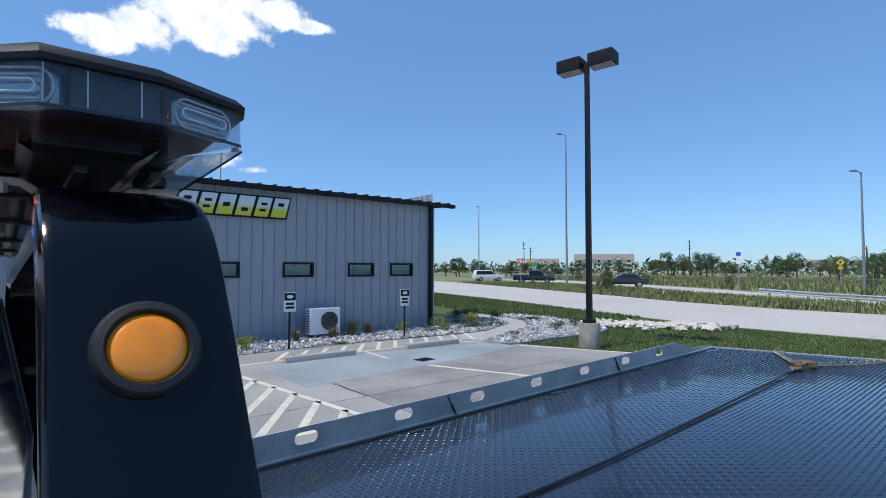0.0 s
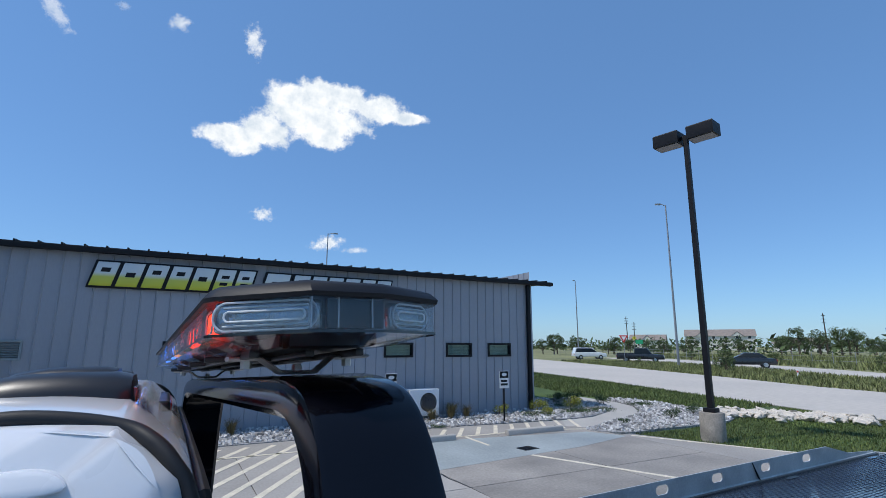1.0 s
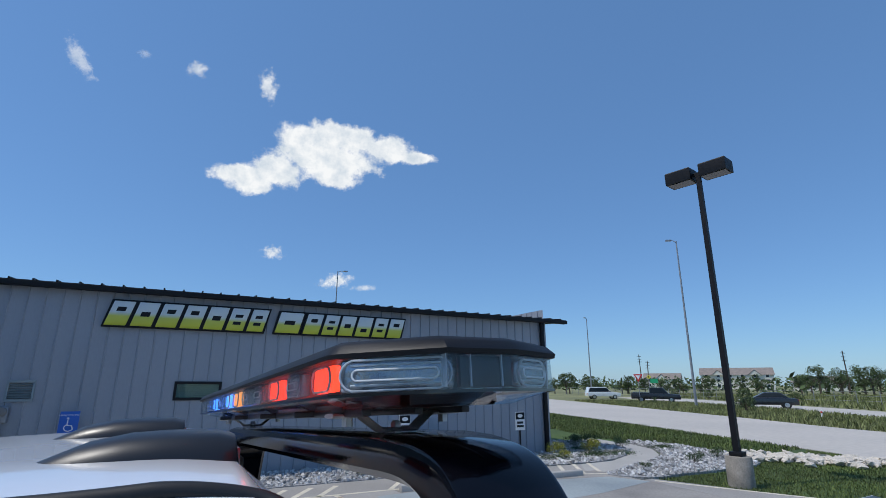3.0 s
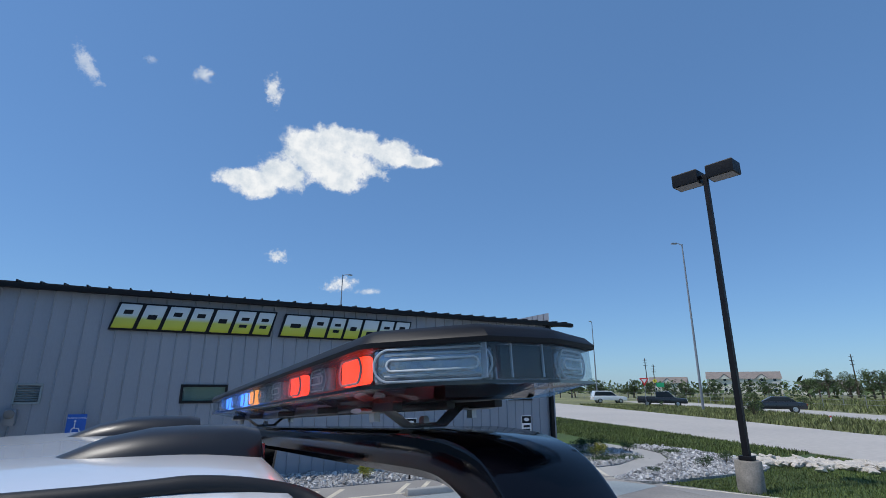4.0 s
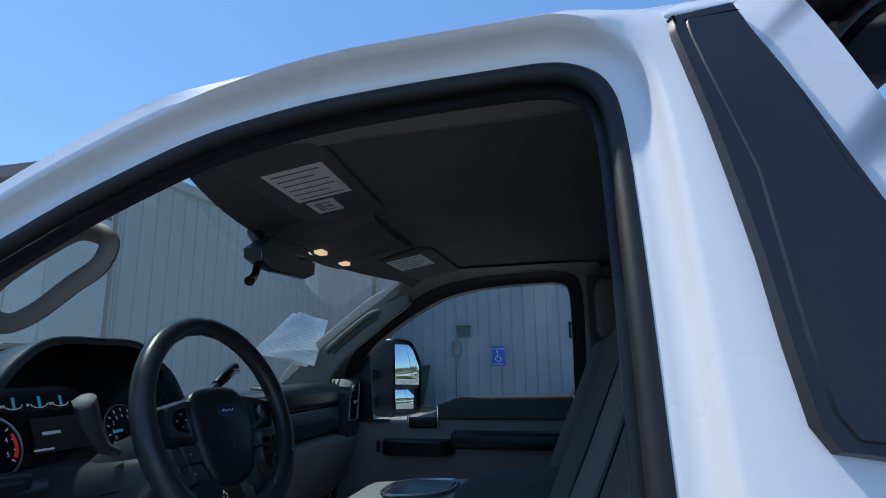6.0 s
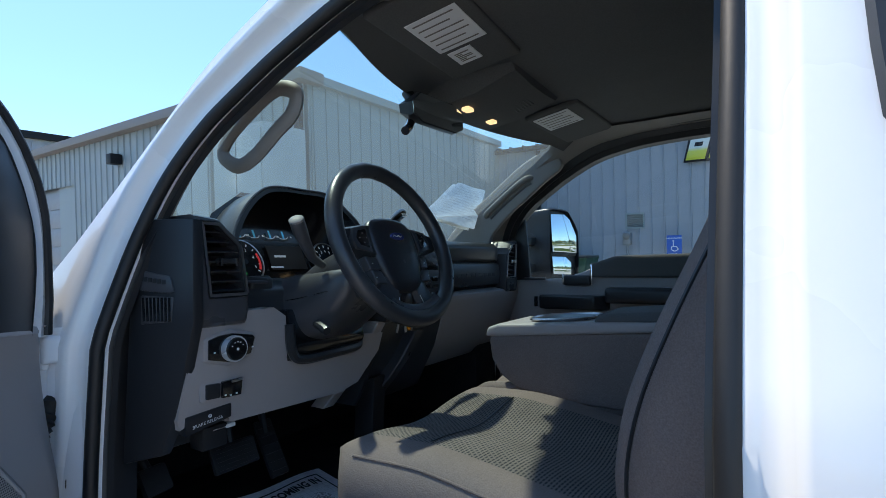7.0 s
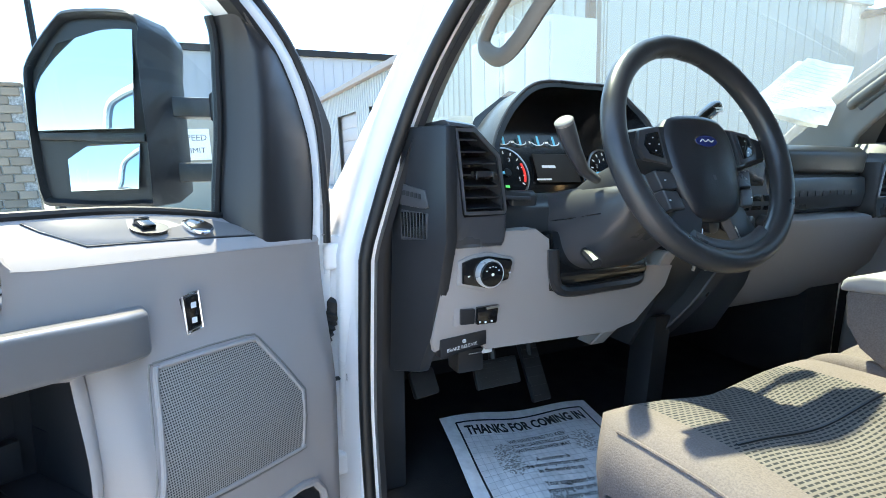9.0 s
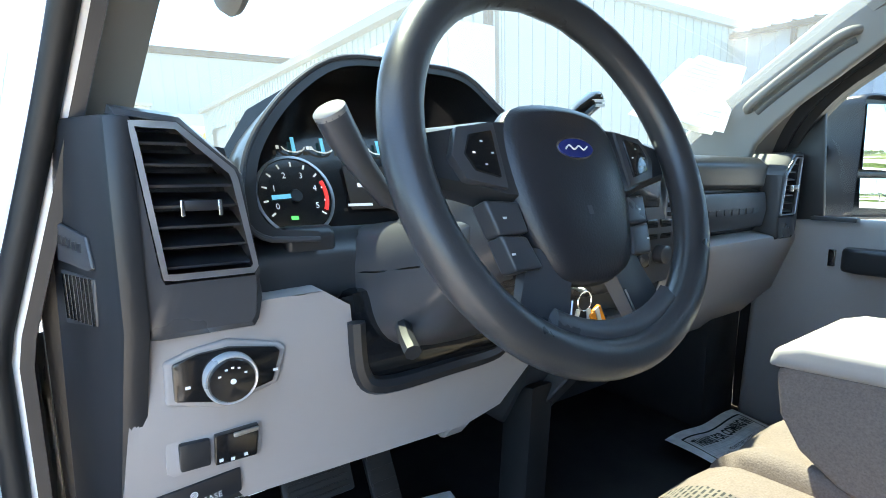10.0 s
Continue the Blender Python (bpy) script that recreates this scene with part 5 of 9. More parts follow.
def half(z):
    """Half width of the cab at a height."""
    if z < 1.25:
        return 0.93 - 0.03 * max(0, 0.9 - z)
    if z < 1.90:
        return 0.93 - (z - 1.25) * 0.269
    s = min(1.0, (z - 1.90) / 0.075)
    return 0.755 - 0.10 * (1 - math.sqrt(max(0.0, 1 - s * s)))


OPEN = [(-0.155, 0.66), (-0.165, 0.95), (-0.145, 1.20), (-0.125, 1.36), (-0.10, 1.47), (-0.05, 1.58), (0.03, 1.672), (0.12, 1.735), (0.22, 1.795), (0.36, 1.860), (0.50, 1.892),
        (0.62, 1.904), (0.76, 1.908), (0.855, 1.906), (0.908, 1.888), (0.938, 1.850), (0.947, 1.78), (0.945, 1.62), (0.940, 1.45), (0.935, 1.25), (0.93, 0.90), (0.92, 0.70), (0.88, 0.60), (-0.10, 0.60)]
SHELL = [(-0.50, 0.62), (-0.48, 0.95), (-0.44, 1.20), (-0.40, 1.32), (-0.27, 1.44), (-0.16, 1.55), (-0.02, 1.695), (0.06, 1.775), (0.17, 1.848), (0.30, 1.912), (0.46, 1.944),
         (0.60, 1.956), (0.78, 1.962), (0.90, 1.964), (1.02, 1.964), (1.095, 1.955), (1.135, 1.91), (1.165, 1.75), (1.20, 1.55), (1.235, 1.30), (1.235, 0.92), (1.22, 0.62), (0.90, 0.50), (-0.30, 0.50)]


def densify(pts, n):
    out = []
    k = len(pts)
    for i in range(k):
        a, b = pts[i], pts[(i + 1) % k]
        for j in range(n):
            out.append((a[0] + (b[0] - a[0]) * j / n, a[1] + (b[1] - a[1]) * j / n))
    return out


def inset(pts, d):
    """The outline moved inwards by d."""
    k, out = len(pts), []
    for i in range(k):
        a, b, c = Vector(pts[i - 1]), Vector(pts[i]), Vector(pts[(i + 1) % k])
        t = (c - a).normalized()
        n = Vector((t.y, -t.x))
        out.append((b.x + n.x * d, b.y + n.y * d))
    return out


def grow2(pts, d):
    """The outline moved away from its middle by d."""
    c = sum((Vector(p) for p in pts), Vector((0, 0))) / len(pts)
    return [tuple(Vector(p) + (Vector(p) - c).normalized() * d) for p in pts]


def outline(pts, n=3):
    return [(p.x, p.y) for p in smoothline([(a, b, 0) for a, b in pts], n, True)]


OPEN_S, SHELL_S = outline(OPEN, 5), outline(SHELL, 5)
LEDGE = [(x, min(z, 1.934)) for x, z in inset(OPEN_S, -0.030)]


def deep(z, x=0.5):
    """The jamb grows deeper towards the roof."""
    return 1 + 0.25 * max(0.0, min(1.0, (z - 1.55) / 0.30)) * max(0.0, min(1.0, (0.96 - x) / 0.14)) * max(0.0, min(1.0, (x + 0.05) / 0.35))
def flush(z):
    """The corner cap runs out level with the roof's curve."""
    return max(0.0, 1 - ((z - 1.918) / 0.036) ** 2)


body = bmesh.new()
for side in (-1, 1):
    steps = [(SHELL_S, 0.0), ([(a[0] * 0.3 + b[0] * 0.7, a[1] * 0.3 + b[1] * 0.7) for a, b in zip(SHELL_S, inset(LEDGE, -0.010))], 0.0), (inset(LEDGE, -0.010), -0.001), (inset(LEDGE, -0.004), 0.003), (LEDGE, 0.010),
             (inset(LEDGE, 0.005), 0.020), (inset(LEDGE, 0.012), 0.027), (inset(LEDGE, 0.022), 0.030), (OPEN_S, 0.030), (inset(OPEN_S, 0.006), 0.034), (inset(OPEN_S, 0.010), 0.060)]
    merge(body, loft([[Vector((x, side * (half(min(z, 1.90) if d else min(z, 1.925) if pts is not SHELL_S else z) - d * deep(z, x)), z)) for x, z in pts] for pts, d in steps], True, False))


ROOF_C = smoothline([(a, b, 0) for a, b in [(0.275, 1.902), (0.36, 1.926), (0.46, 1.944), (0.60, 1.956), (0.78, 1.962), (0.90, 1.964), (1.02, 1.964), (1.095, 1.955)]], 5)


def roof_pt(u, v):
    """u from the screen's head to the back, v across."""
    cv = ROOF_C
    s = u * (len(cv) - 1)
    i = min(int(s), len(cv) - 2)
    q = cv[i].lerp(cv[i + 1], s - i)
    x, z = q.x, q.y
    y = (v * 2 - 1) * half(z)
    e = 1 - abs(v * 2 - 1)
    lip = 1 - 1.15 * max(0.0, 1 - 5 * u) ** 2
    return Vector((x - 0.175 * (1 - (v * 2 - 1) ** 2) * (1 - u) ** 1.5, y, z + (0.018 * (1 - (1 - min(1, e / 0.35)) ** 2) + 0.010 * (1 - (2 * v - 1) ** 2)) * lip))


merge(body, grid(35, 48, roof_pt))
# back of the cab, rounded into the sides
def back_pt(u, v):
    pr = [(1.095, 1.955), (1.135, 1.91), (1.165, 1.75), (1.20, 1.55), (1.235, 1.30), (1.235, 0.92), (1.22, 0.62)]
    s = u * (len(pr) - 1)
    i = min(int(s), len(pr) - 2)
    f = s - i
    x, z = pr[i][0] + (pr[i + 1][0] - pr[i][0]) * f, pr[i][1] + (pr[i + 1][1] - pr[i][1]) * f
    e = 1 - abs(v * 2 - 1)
    crown = 0.018 * (1 - (1 - min(1, e / 0.35)) ** 2) + 0.010 * (1 - (2 * v - 1) ** 2)
    return Vector((x + 0.03 * min(1, 5 * u) * (1 - (1 - min(1, e / 0.15)) ** 2), (v * 2 - 1) * half(z), z + crown * (1 - u) ** 5))


merge(body, grid(30, 48, back_pt))
bmesh.ops.remove_doubles(body, verts=body.verts[:], dist=0.002)
cab_body = part("cab_body", body, M_white, truck, "white painted steel cab shell", 50)
rw = part("rear_window", grid(12, 30, lambda u, v: back_pt(0.20 + 0.36 * u, 0.07 + 0.86 * v) + Vector((0.005, 0, 0))), M_pane, truck, "dark glossy rear window", 60)
part("window_seal", tube([back_pt(0.20 + 0.36 * u, 0.07 + 0.86 * v) + Vector((0.005, 0, 0)) for u, v in [(0, k / 20) for k in range(20)] + [(k / 8, 1) for k in range(8)] + [(1, 1 - k / 20) for k in range(20)] + [(1 - k / 8, 0) for k in range(8)]], 0.008, 8, True), M_rubber, rw)
chl = part("brake_lamp", B(1.095, 1.142, -0.20, 0.20, 1.925, 1.955, 0.008, 3), M_trim, truck, "black high-mounted brake lamp")
part("lamp_lens", B(1.140, 1.145, -0.16, 0.16, 1.931, 1.949, 0.002), M_redlens, chl, "red lens")
# roof seams and side drip mouldings
for side in (-1, 1):
    pts = [(0.10, 1.80), (0.22, 1.875), (0.38, 1.934), (0.60, 1.963), (0.95, 1.967), (1.03, 1.968), (1.097, 1.956), (1.126, 1.941), (1.144, 1.921), (1.160, 1.890), (1.178, 1.80)]
    part("roof_seam", tube(smoothline([(x, side * (half(min(z, 1.955)) - 0.045), z + 0.003) for x, z in pts], 6), 0.0085, 10), M_rubber, truck, "black roof ditch moulding")
    # black applique behind the door
    ap = outline([(1.000, 1.880), (1.001, 1.905), (1.004, 1.908), (1.062, 1.914), (1.067, 1.910), (1.074, 1.88), (1.100, 1.78), (1.134, 1.62), (1.162, 1.52), (1.171, 1.473), (1.10, 1.470), (1.050, 1.473), (1.026, 1.492), (1.022, 1.62), (1.012, 1.77)], 2)
    t = bmesh.new()
    v0 = [t.verts.new((x, side * (half(z) + 0.001), z)) for x, z in ap]
    v1 = [t.verts.new((x, side * (half(z) + 0.013), z)) for x, z in inset(ap, 0.004)]
    k = len(ap)
    for i in range(k):
        t.faces.new((v0[i], v1[i], v1[(i + 1) % k], v0[(i + 1) % k]))
    t.faces.new(v1)
    apl = part("corner_applique", t, M_trim, truck, "satin black cab corner panel")
    t = bmesh.new()
    ap2 = [(x + 0.010 * (x < 1.05), min(z, 1.899)) for x, z in grow2(ap, -0.010)]
    v0 = [t.verts.new((x, side * (half(z) + 0.012), z)) for x, z in ap2]
    v1 = [t.verts.new((x, side * (half(z) + 0.0155), z)) for x, z in inset(ap2, 0.003)]
    for i in range(k):
        t.faces.new((v0[i], v1[i], v1[(i + 1) % k], v0[(i + 1) % k]))
    t.faces.new(v1)
    part("raised_field", t, M_trim, apl)
    cp = outline([(1.001, 1.917), (1.033, 1.917), (1.064, 1.920), (1.066, 1.926), (1.055, 1.934), (1.035, 1.937), (1.015, 1.935), (1.004, 1.927)], 4)
    t = loft([[Vector((x, side * (half(z) - 0.02), z)) for x, z in cp], [Vector((x, side * (half(z) + 0.0006 * flush(z)), z)) for x, z in cp], [Vector((x, side * (half(z) + 0.0012 * flush(z)), z)) for x, z in grow2(cp, -0.0015)], [Vector((x, side * (half(z) + 0.0018 * flush(z)), z)) for x, z in grow2(cp, -0.005)]])
    part("corner_cap", t, M_white, truck, "small white cap over the corner panel")
    # weather strip
    ws = inset(OPEN_S, 0.010)
    part("weather_strip", tube([(x, side * (half(min(z, 1.90)) - 0.034 * deep(z, x) - 0.006), z) for x, z in ws], 0.0125, 10, True, up=(0, 1, 0)), M_rubber, truck, "black rubber door seal")
    ws2 = inset(OPEN_S, 0.030)
    part("inner_seal_trim", ring_plate(OPEN_S, ws2, lambda x, z, s=side: Vector((x, s * (half(min(z, 1.90)) - 0.034 * deep(z, x) - 0.026), z)), 0.012), M_trim, truck)
# wedge lamps on the roof
def roof_lamp(y, back=0.0):
    rings = []
    for x, w, h in [(0.85, 0.034, 0.002), (0.885, 0.056, 0.018), (0.935, 0.072, 0.036), (0.98, 0.077, 0.043), (1.02, 0.079, 0.044), (1.075, 0.079, 0.043), (1.094, 0.077, 0.039), (1.100, 0.074, 0.010)]:
        x, z = x - back, 1.959 + 0.012 * (1 - (y / 0.5) ** 2)
        rings.append([Vector((x, y + a * w, z + b * h * 1.15)) for a, b in [(-1, 0), (-0.96, 0.5), (-0.8, 0.85), (-0.5, 1), (0.5, 1), (0.8, 0.85), (0.96, 0.5), (1, 0)]])
    lamp = part("roof_lamp", loft(rings), M_trim, truck, "black wedge-shaped roof lamp housing")
    part("lamp_lens", B(1.092 - back, 1.101 - back, y - 0.055, y + 0.055, z + 0.006, z + 0.030, 0.004), M_redlens, lamp, "red lens")


for y in (-0.45, 0.0, 0.45):
    roof_lamp(y, 0.0 if y < 0 else 0.05)

# ---- the light-bar arch behind the cab ----
OUT = [(-0.908, 1.62), (-0.864, 1.73), (-0.825, 1.82), (-0.795, 1.885), (-0.763, 1.942), (-0.72, 1.980), (-0.66, 1.997), (-0.58, 2.003)]
INN = [(-0.845, 1.60), (-0.805, 1.71), (-0.770, 1.80), (-0.742, 1.860), (-0.715, 1.905), (-0.68, 1.935), (-0.635, 1.950), (-0.58, 1.953)]
o = [Vector((0, a, b)) for a, b in [(-1.10, 1.12)] + OUT]
n_ = [Vector((0, a, b)) for a, b in [(-1.045, 1.12)] + INN]
o, n_ = smoothline(o, 5), smoothline(n_, 5)
o += [Vector((0, -v.y, v.z)) for v in reversed(o)]
n_ += [Vector((0, -v.y, v.z)) for v in reversed(n_)]
X0, X1 = 1.262, 1.392
rings = []
for a, b in zip(o, n_):
    c = 0.010
    d = (a - b).normalized()
    rings.append([Vector((X0 + c, a.y, a.z)), Vector((X1 - c, a.y, a.z)), Vector((X1 - c * 0.3, a.y, a.z)) - d * c * 0.3, Vector((X1, a.y, a.z)) - d * c, Vector((X1, b.y, b.z)) + d * c, Vector((X1 - c, b.y, b.z)),
                  Vector((X0 + c, b.y, b.z)), Vector((X0, b.y, b.z)) + d * c, Vector((X0, a.y, a.z)) - d * c, Vector((X0 + c * 0.3, a.y, a.z)) - d * c * 0.3])
arch = part("light_arch", loft(rings), M_gloss, truck, "gloss black steel light-bar arch")
for s in (-1, 1):
    # round amber markers on the legs
    nrm = Vector((0, s * 0.93, 0.37))
    m = look(Vector((1.324, s * 0.812, 1.851)), Vector((1.324, s * 0.812, 1.851)) - nrm)
    rim = part("marker_grommet", turned([(0.037, -0.006), (0.037, 0.004), (0.034, 0.008), (0.029, 0.009), (0.0265, 0.005), (0.0265, -0.004)], 40, m), M_rubber, arch, "black rubber grommet")
    part("marker_lens", turned([(0.0265, 0.0), (0.0265, 0.004), (0.024, 0.0068), (0.018, 0.0085), (0.009, 0.0095), (0.0, 0.0098)], 40, m), M_orange, arch, "round amber marker lens")
    part("arch_foot", B(1.22, 1.43, min(s * 1.00, s * 1.16), max(s * 1.00, s * 1.16), 1.055, 1.125, 0.01), M_gloss, arch)

# ---- the light bar ----
def bar_ring(z, grow=0.0):
    h = [(1.172 - grow, -0.655), (1.180 - grow, -0.668 - grow * 0.4), (1.262, -0.742 - grow), (1.350, -0.742 - grow), (1.432 + grow, -0.708 - grow), (1.440 + grow, -0.690)]
    full = h + [(x, -y) for x, y in reversed(h)]
    return [Vector((x, y, z)) for x, y in full]


M_frost = mat("frosted_clear_plastic", (0.50, 0.54, 0.57), 0.25, vary=0.15, scale=40)
bar = part("light_bar", loft([bar_ring(2.034, -0.085), bar_ring(2.037, -0.080), bar_ring(2.050, -0.080)]), M_trim, truck, "low-profile emergency light bar with clear lenses")
part("bar_cap", loft([bar_ring(2.085, 0.004), bar_ring(2.090, 0.005), bar_ring(2.099, -0.002), bar_ring(2.104, -0.012), bar_ring(2.107, -0.045)]), M_lid, bar, "matt black light-bar lid", 30)
part("outer_lens", loft([bar_ring(2.048, 0.0), bar_ring(2.086, 0.0)], caps=False), M_lens, bar, "clear plastic outer lens", 20)
part("lower_lens", loft([bar_ring(2.034, -0.060), bar_ring(2.0475, -0.001)], caps=False), M_lens, bar, "clear plastic lower lens", 20)
part("lens_seam", loft([bar_ring(2.0462, 0.0015), bar_ring(2.0494, 0.0015)], caps=False), M_black, bar, "dark seam round the lens", 20)
for y_ in (-0.40, -0.15, 0.15, 0.40):
    part("bottom_rib", B(1.20, 1.42, y_ - 0.006, y_ + 0.006, 2.027, 2.036, 0.002), M_trim, bar)
for x_ in (1.235, 1.305, 1.375):
    part("bottom_rail", B(x_ - 0.006, x_ + 0.006, -0.60, 0.60, 2.026, 2.036, 0.002), M_trim, bar)
for (x_, y_) in ((1.265, -0.7415), (1.295, -0.7415), (1.335, -0.7415)):
    part("inner_rib", B(x_ - 0.0006, x_ + 0.0006, y_ + 0.003, y_ + 0.012, 2.052, 2.088), M_frost, bar)
core = [Vector((x, y, 0)) for x, y in [(1.215, -0.57), (1.395, -0.57), (1.40, 0.57), (1.215, 0.57)]]
part("bar_core", loft([[v + Vector((0, 0, 2.050)) for v in core], [v + Vector((0, 0, 2.088)) for v in core]]), M_trim, bar)

M_on = glow("red_lamp_lit", (1.0, 0.05, 0.02), 2.6)
M_blueon = glow("blue_lamp_lit", (0.05, 0.22, 1.0), 5.0)
M_ambon = glow("amber_lamp_lit", (1.0, 0.35, 0.08), 2.0)
M_refl = mat("lamp_reflector", (0.34, 0.37, 0.40), 0.22, metal=0.8, vary=0.2, scale=40, bump=0.3, bscale=60)


def module(c, along, w, h, mbase, lit=None):
    """A lamp module: rounded reflector box with a slotted light strip; c its middle, along its face."""
    a = Vector(along).normalized()
    out = Vector((a.y, -a.x, 0))
    m = Matrix(((a.x, out.x, 0, c[0]), (a.y, out.y, 0, c[1]), (0, 0, 1, c[2]), (0, 0, 0, 1)))
    p = part("lamp_module", B(-w / 2, w / 2, -0.012, 0.001, -h / 2, h / 2, 0.006, 3, m=m), lit or mbase, bar, "lit lamp module" if lit else "clear lamp module with ribbed reflector")
    edge = [m @ Vector((x_, 0.003, z_)) for x_, z_ in densify(oval(0, 0, w * 0.49, h * 0.46, 16), 1)]
    part("module_rim", tube(edge, 0.0013, 6, True), M_frost, p)
    if not lit:
        ring_ = [m @ Vector((x_, 0.005, z_)) for x_, z_ in oval(0, 0, w * 0.38, h * 0.16, 16)]
        part("light_strip", tube(ring_, 0.0011, 6, True), M_wht, p, "pale stadium-shaped light guide")
        for k in (-1, 1):
            part("reflector_rib", tube([m @ Vector((-w * 0.40, 0.002, k * h * 0.30)), m @ Vector((w * 0.40, 0.002, k * h * 0.30))], 0.0012, 6), M_frost, p)
    return p


module((1.226, -0.702, 2.067), (0.103, -0.070, 0), 0.118, 0.034, M_refl)
part("end_panel", B(1.283, 1.350, -0.736, -0.728, 2.051, 2.084, 0.002), M_trim, bar, "dark panel between the lamp modules")
module((1.392, -0.716, 2.067), (0.082, 0.034, 0), 0.066, 0.032, M_refl)
kinds = [M_on, None, M_on, None, None, M_ambon, M_blueon, None, M_blueon, None]
for i, k in enumerate(kinds):
    y = -0.585 + i * 0.125
    module((1.186, y, 2.069), (0, -1, 0), 0.072, 0.030, M_frost, k)
module((1.226, 0.702, 2.067), (-0.082, -0.074, 0), 0.105, 0.031, M_refl)
mounts = []
for s in (-1, 1):
    br = part("bar_bracket", tube([(1.215, s * 0.52, 2.028), (1.258, s * 0.52, 2.027), (1.285, s * 0.52, 2.008), (1.335, s * 0.52, 2.007), (1.360, s * 0.52, 2.027), (1.415, s * 0.52, 2.028)], 0.020, 8, flat=0.16, up=(0, 0, 1)), M_galv, truck, "bent grey steel mounting bracket")
    for x, z in ((1.240, 2.024), (1.31, 2.013), (1.385, 2.024)):
        part("bolt", turned([(0.0075, -0.010), (0.0075, 0.003), (0.005, 0.006)], 6, pose(x, s * 0.52, z)), M_galv, br)
    mounts.append(br)
    for x in (1.240, 1.385):
        mounts.append(part("rubber_mount", B(x - 0.016, x + 0.016, s * 0.52 - 0.022, s * 0.52 + 0.022, 2.031, 2.046, 0.004), M_rubber, truck))
# arch and bar stand a little askew on the truck
ASKEW = pose(1.32, -0.78, 2.0) @ pose(0, 0, 0, -1.15, 0, 2.9) @ pose(-1.32, 0.78, -2.0)
for top in (arch, bar, *mounts):
    for ob in (top, *top.children_recursive):
        ob.data.transform(ASKEW)

# ---- the flat deck ----
deck = part("deck", B(1.60, 7.02, -1.18, 1.18, 1.00, 1.053, 0.006), M_deck, truck, "black painted steel deck plate with raised tread")
part("deck_frame", B(1.62, 6.98, -0.45, 0.45, 0.60, 1.00, 0.01), M_trim, truck)
part("deck_end_edge", prism("y", [(7.02, 1.00), (7.12, 1.01), (7.11, 1.045), (7.02, 1.0575)], -1.19, 1.19, 0.004), M_galv, truck, "bare silver deck end edge")
# raised tread: short bars, laid crosswise in turn
tv, tf = [], []
PITCH = 0.030
for i in range(int(5.36 / PITCH)):
    for j in range(int(2.24 / PITCH)):
        x, y = 1.64 + i * PITCH, -1.115 + j * PITCH
        if x < 2.0 and abs(y) > 1.0:
            continue
        a = 0.62 if (i + j) % 2 else -0.62
        c, d = math.cos(a), math.sin(a)
        k = len(tv)
        for u, v, z in ((-0.0135, 0, 0), (0, -0.0042, 0), (0.0135, 0, 0), (0, 0.0042, 0), (-0.0075, 0, 0.0021), (0.0075, 0, 0.0021)):
            tv.append((x + u * c - v * d, y + u * d + v * c, 1.0530 + z))
        tf += [(k, k + 1, k + 4), (k + 1, k + 5, k + 4), (k + 1, k + 2, k + 5), (k + 2, k + 3, k + 5), (k + 3, k + 4, k + 5), (k + 3, k, k + 4)]
tme = bpy.data.meshes.new("raised_tread")
tme.from_pydata(tv, [], tf)
tme.materials.append(M_deck)
tread = new("raised_tread", tme)
tread.parent = deck
tagged(tread, "small raised tread bars on the deck plate", kind="stuff")
SLOTS = [2.304, 2.891, 3.467, 4.047, 4.629, 5.226, 5.809]
for s in (-1, 1):
    rl = [(1.60, 1.06), (6.48, 1.06), (6.95, 1.062), (6.95, 1.075), (6.50, 1.105), (6.13, 1.195), (1.60, 1.195)]
    rail = part("side_rail", sheet_holes(rl, [oval(x, 1.139, 0.062, 0.031) for x in SLOTS], lambda a, b, d, s=s: Vector((a, s * (1.166 + d - 0.30 * (b - 1.06) * 0.35), b)), 0.010), M_galv, truck, "galvanised deck side rail with lashing slots", 30)
    part("rail_curb", prism("y", [(1.60, 0.99), (6.95, 0.99), (6.95, 1.066), (1.60, 1.066)], min(s * 1.150, s * 1.20), max(s * 1.150, s * 1.20), 0.010), M_galv, rail)
    part("rail_toe", B(1.62, 6.95, min(s * 1.125, s * 1.152), max(s * 1.125, s * 1.152), 1.050, 1.061, 0.004), M_trim, rail, "black toe strip")
    for x in (3.21, 5.05):
        part("rail_joint", B(x - 0.002, x + 0.002, min(s * 1.148, s * 1.162), max(s * 1.148, s * 1.162), 1.06, 1.19, m=Matrix(((1, 0, -0.55, 0.55 * 1.19), (0, 1, 0, 0), (0, 0, 1, 0), (0, 0, 0, 1)))), M_dark, rail)
    for x in (2.943, 4.17, 5.408, 6.697):
        kp_ = part("key_slot", prism("z", oval(x, s * 1.075, 0.075, 0.018), 1.0525, 1.0570), M_black, deck, "dark key slot for chains")
        part("key_slot_hole", prism("z", oval(x, s * 1.075, 0.026, 0.024), 1.0570, 1.0576), M_black, kp_)
for x, s in ((-1.55, -1), (-1.55, 1), (4.3, -1), (4.3, 1)):
    z = 0.47 - 0.033 * s * (-1)
    tyre = part("tyre", turned([(0.22, -0.13), (0.40, -0.135), (0.445, -0.11), (0.455, -0.06), (0.455, 0.06), (0.445, 0.11), (0.40, 0.135), (0.22, 0.13)], 40, pose(x, s * 0.85, 0.445 + 0.03 * s, 90)), M_rubber, truck)
    part("rim", turned([(0.0, -0.05), (0.10, -0.05), (0.16, -0.09), (0.22, -0.10), (0.23, -0.12), (0.23, 0.12), (0.22, 0.10), (0.16, 0.02), (0.0, 0.02)], 32, pose(x, s * 0.85, 0.445 + 0.03 * s, 90)), M_satin, tyre)
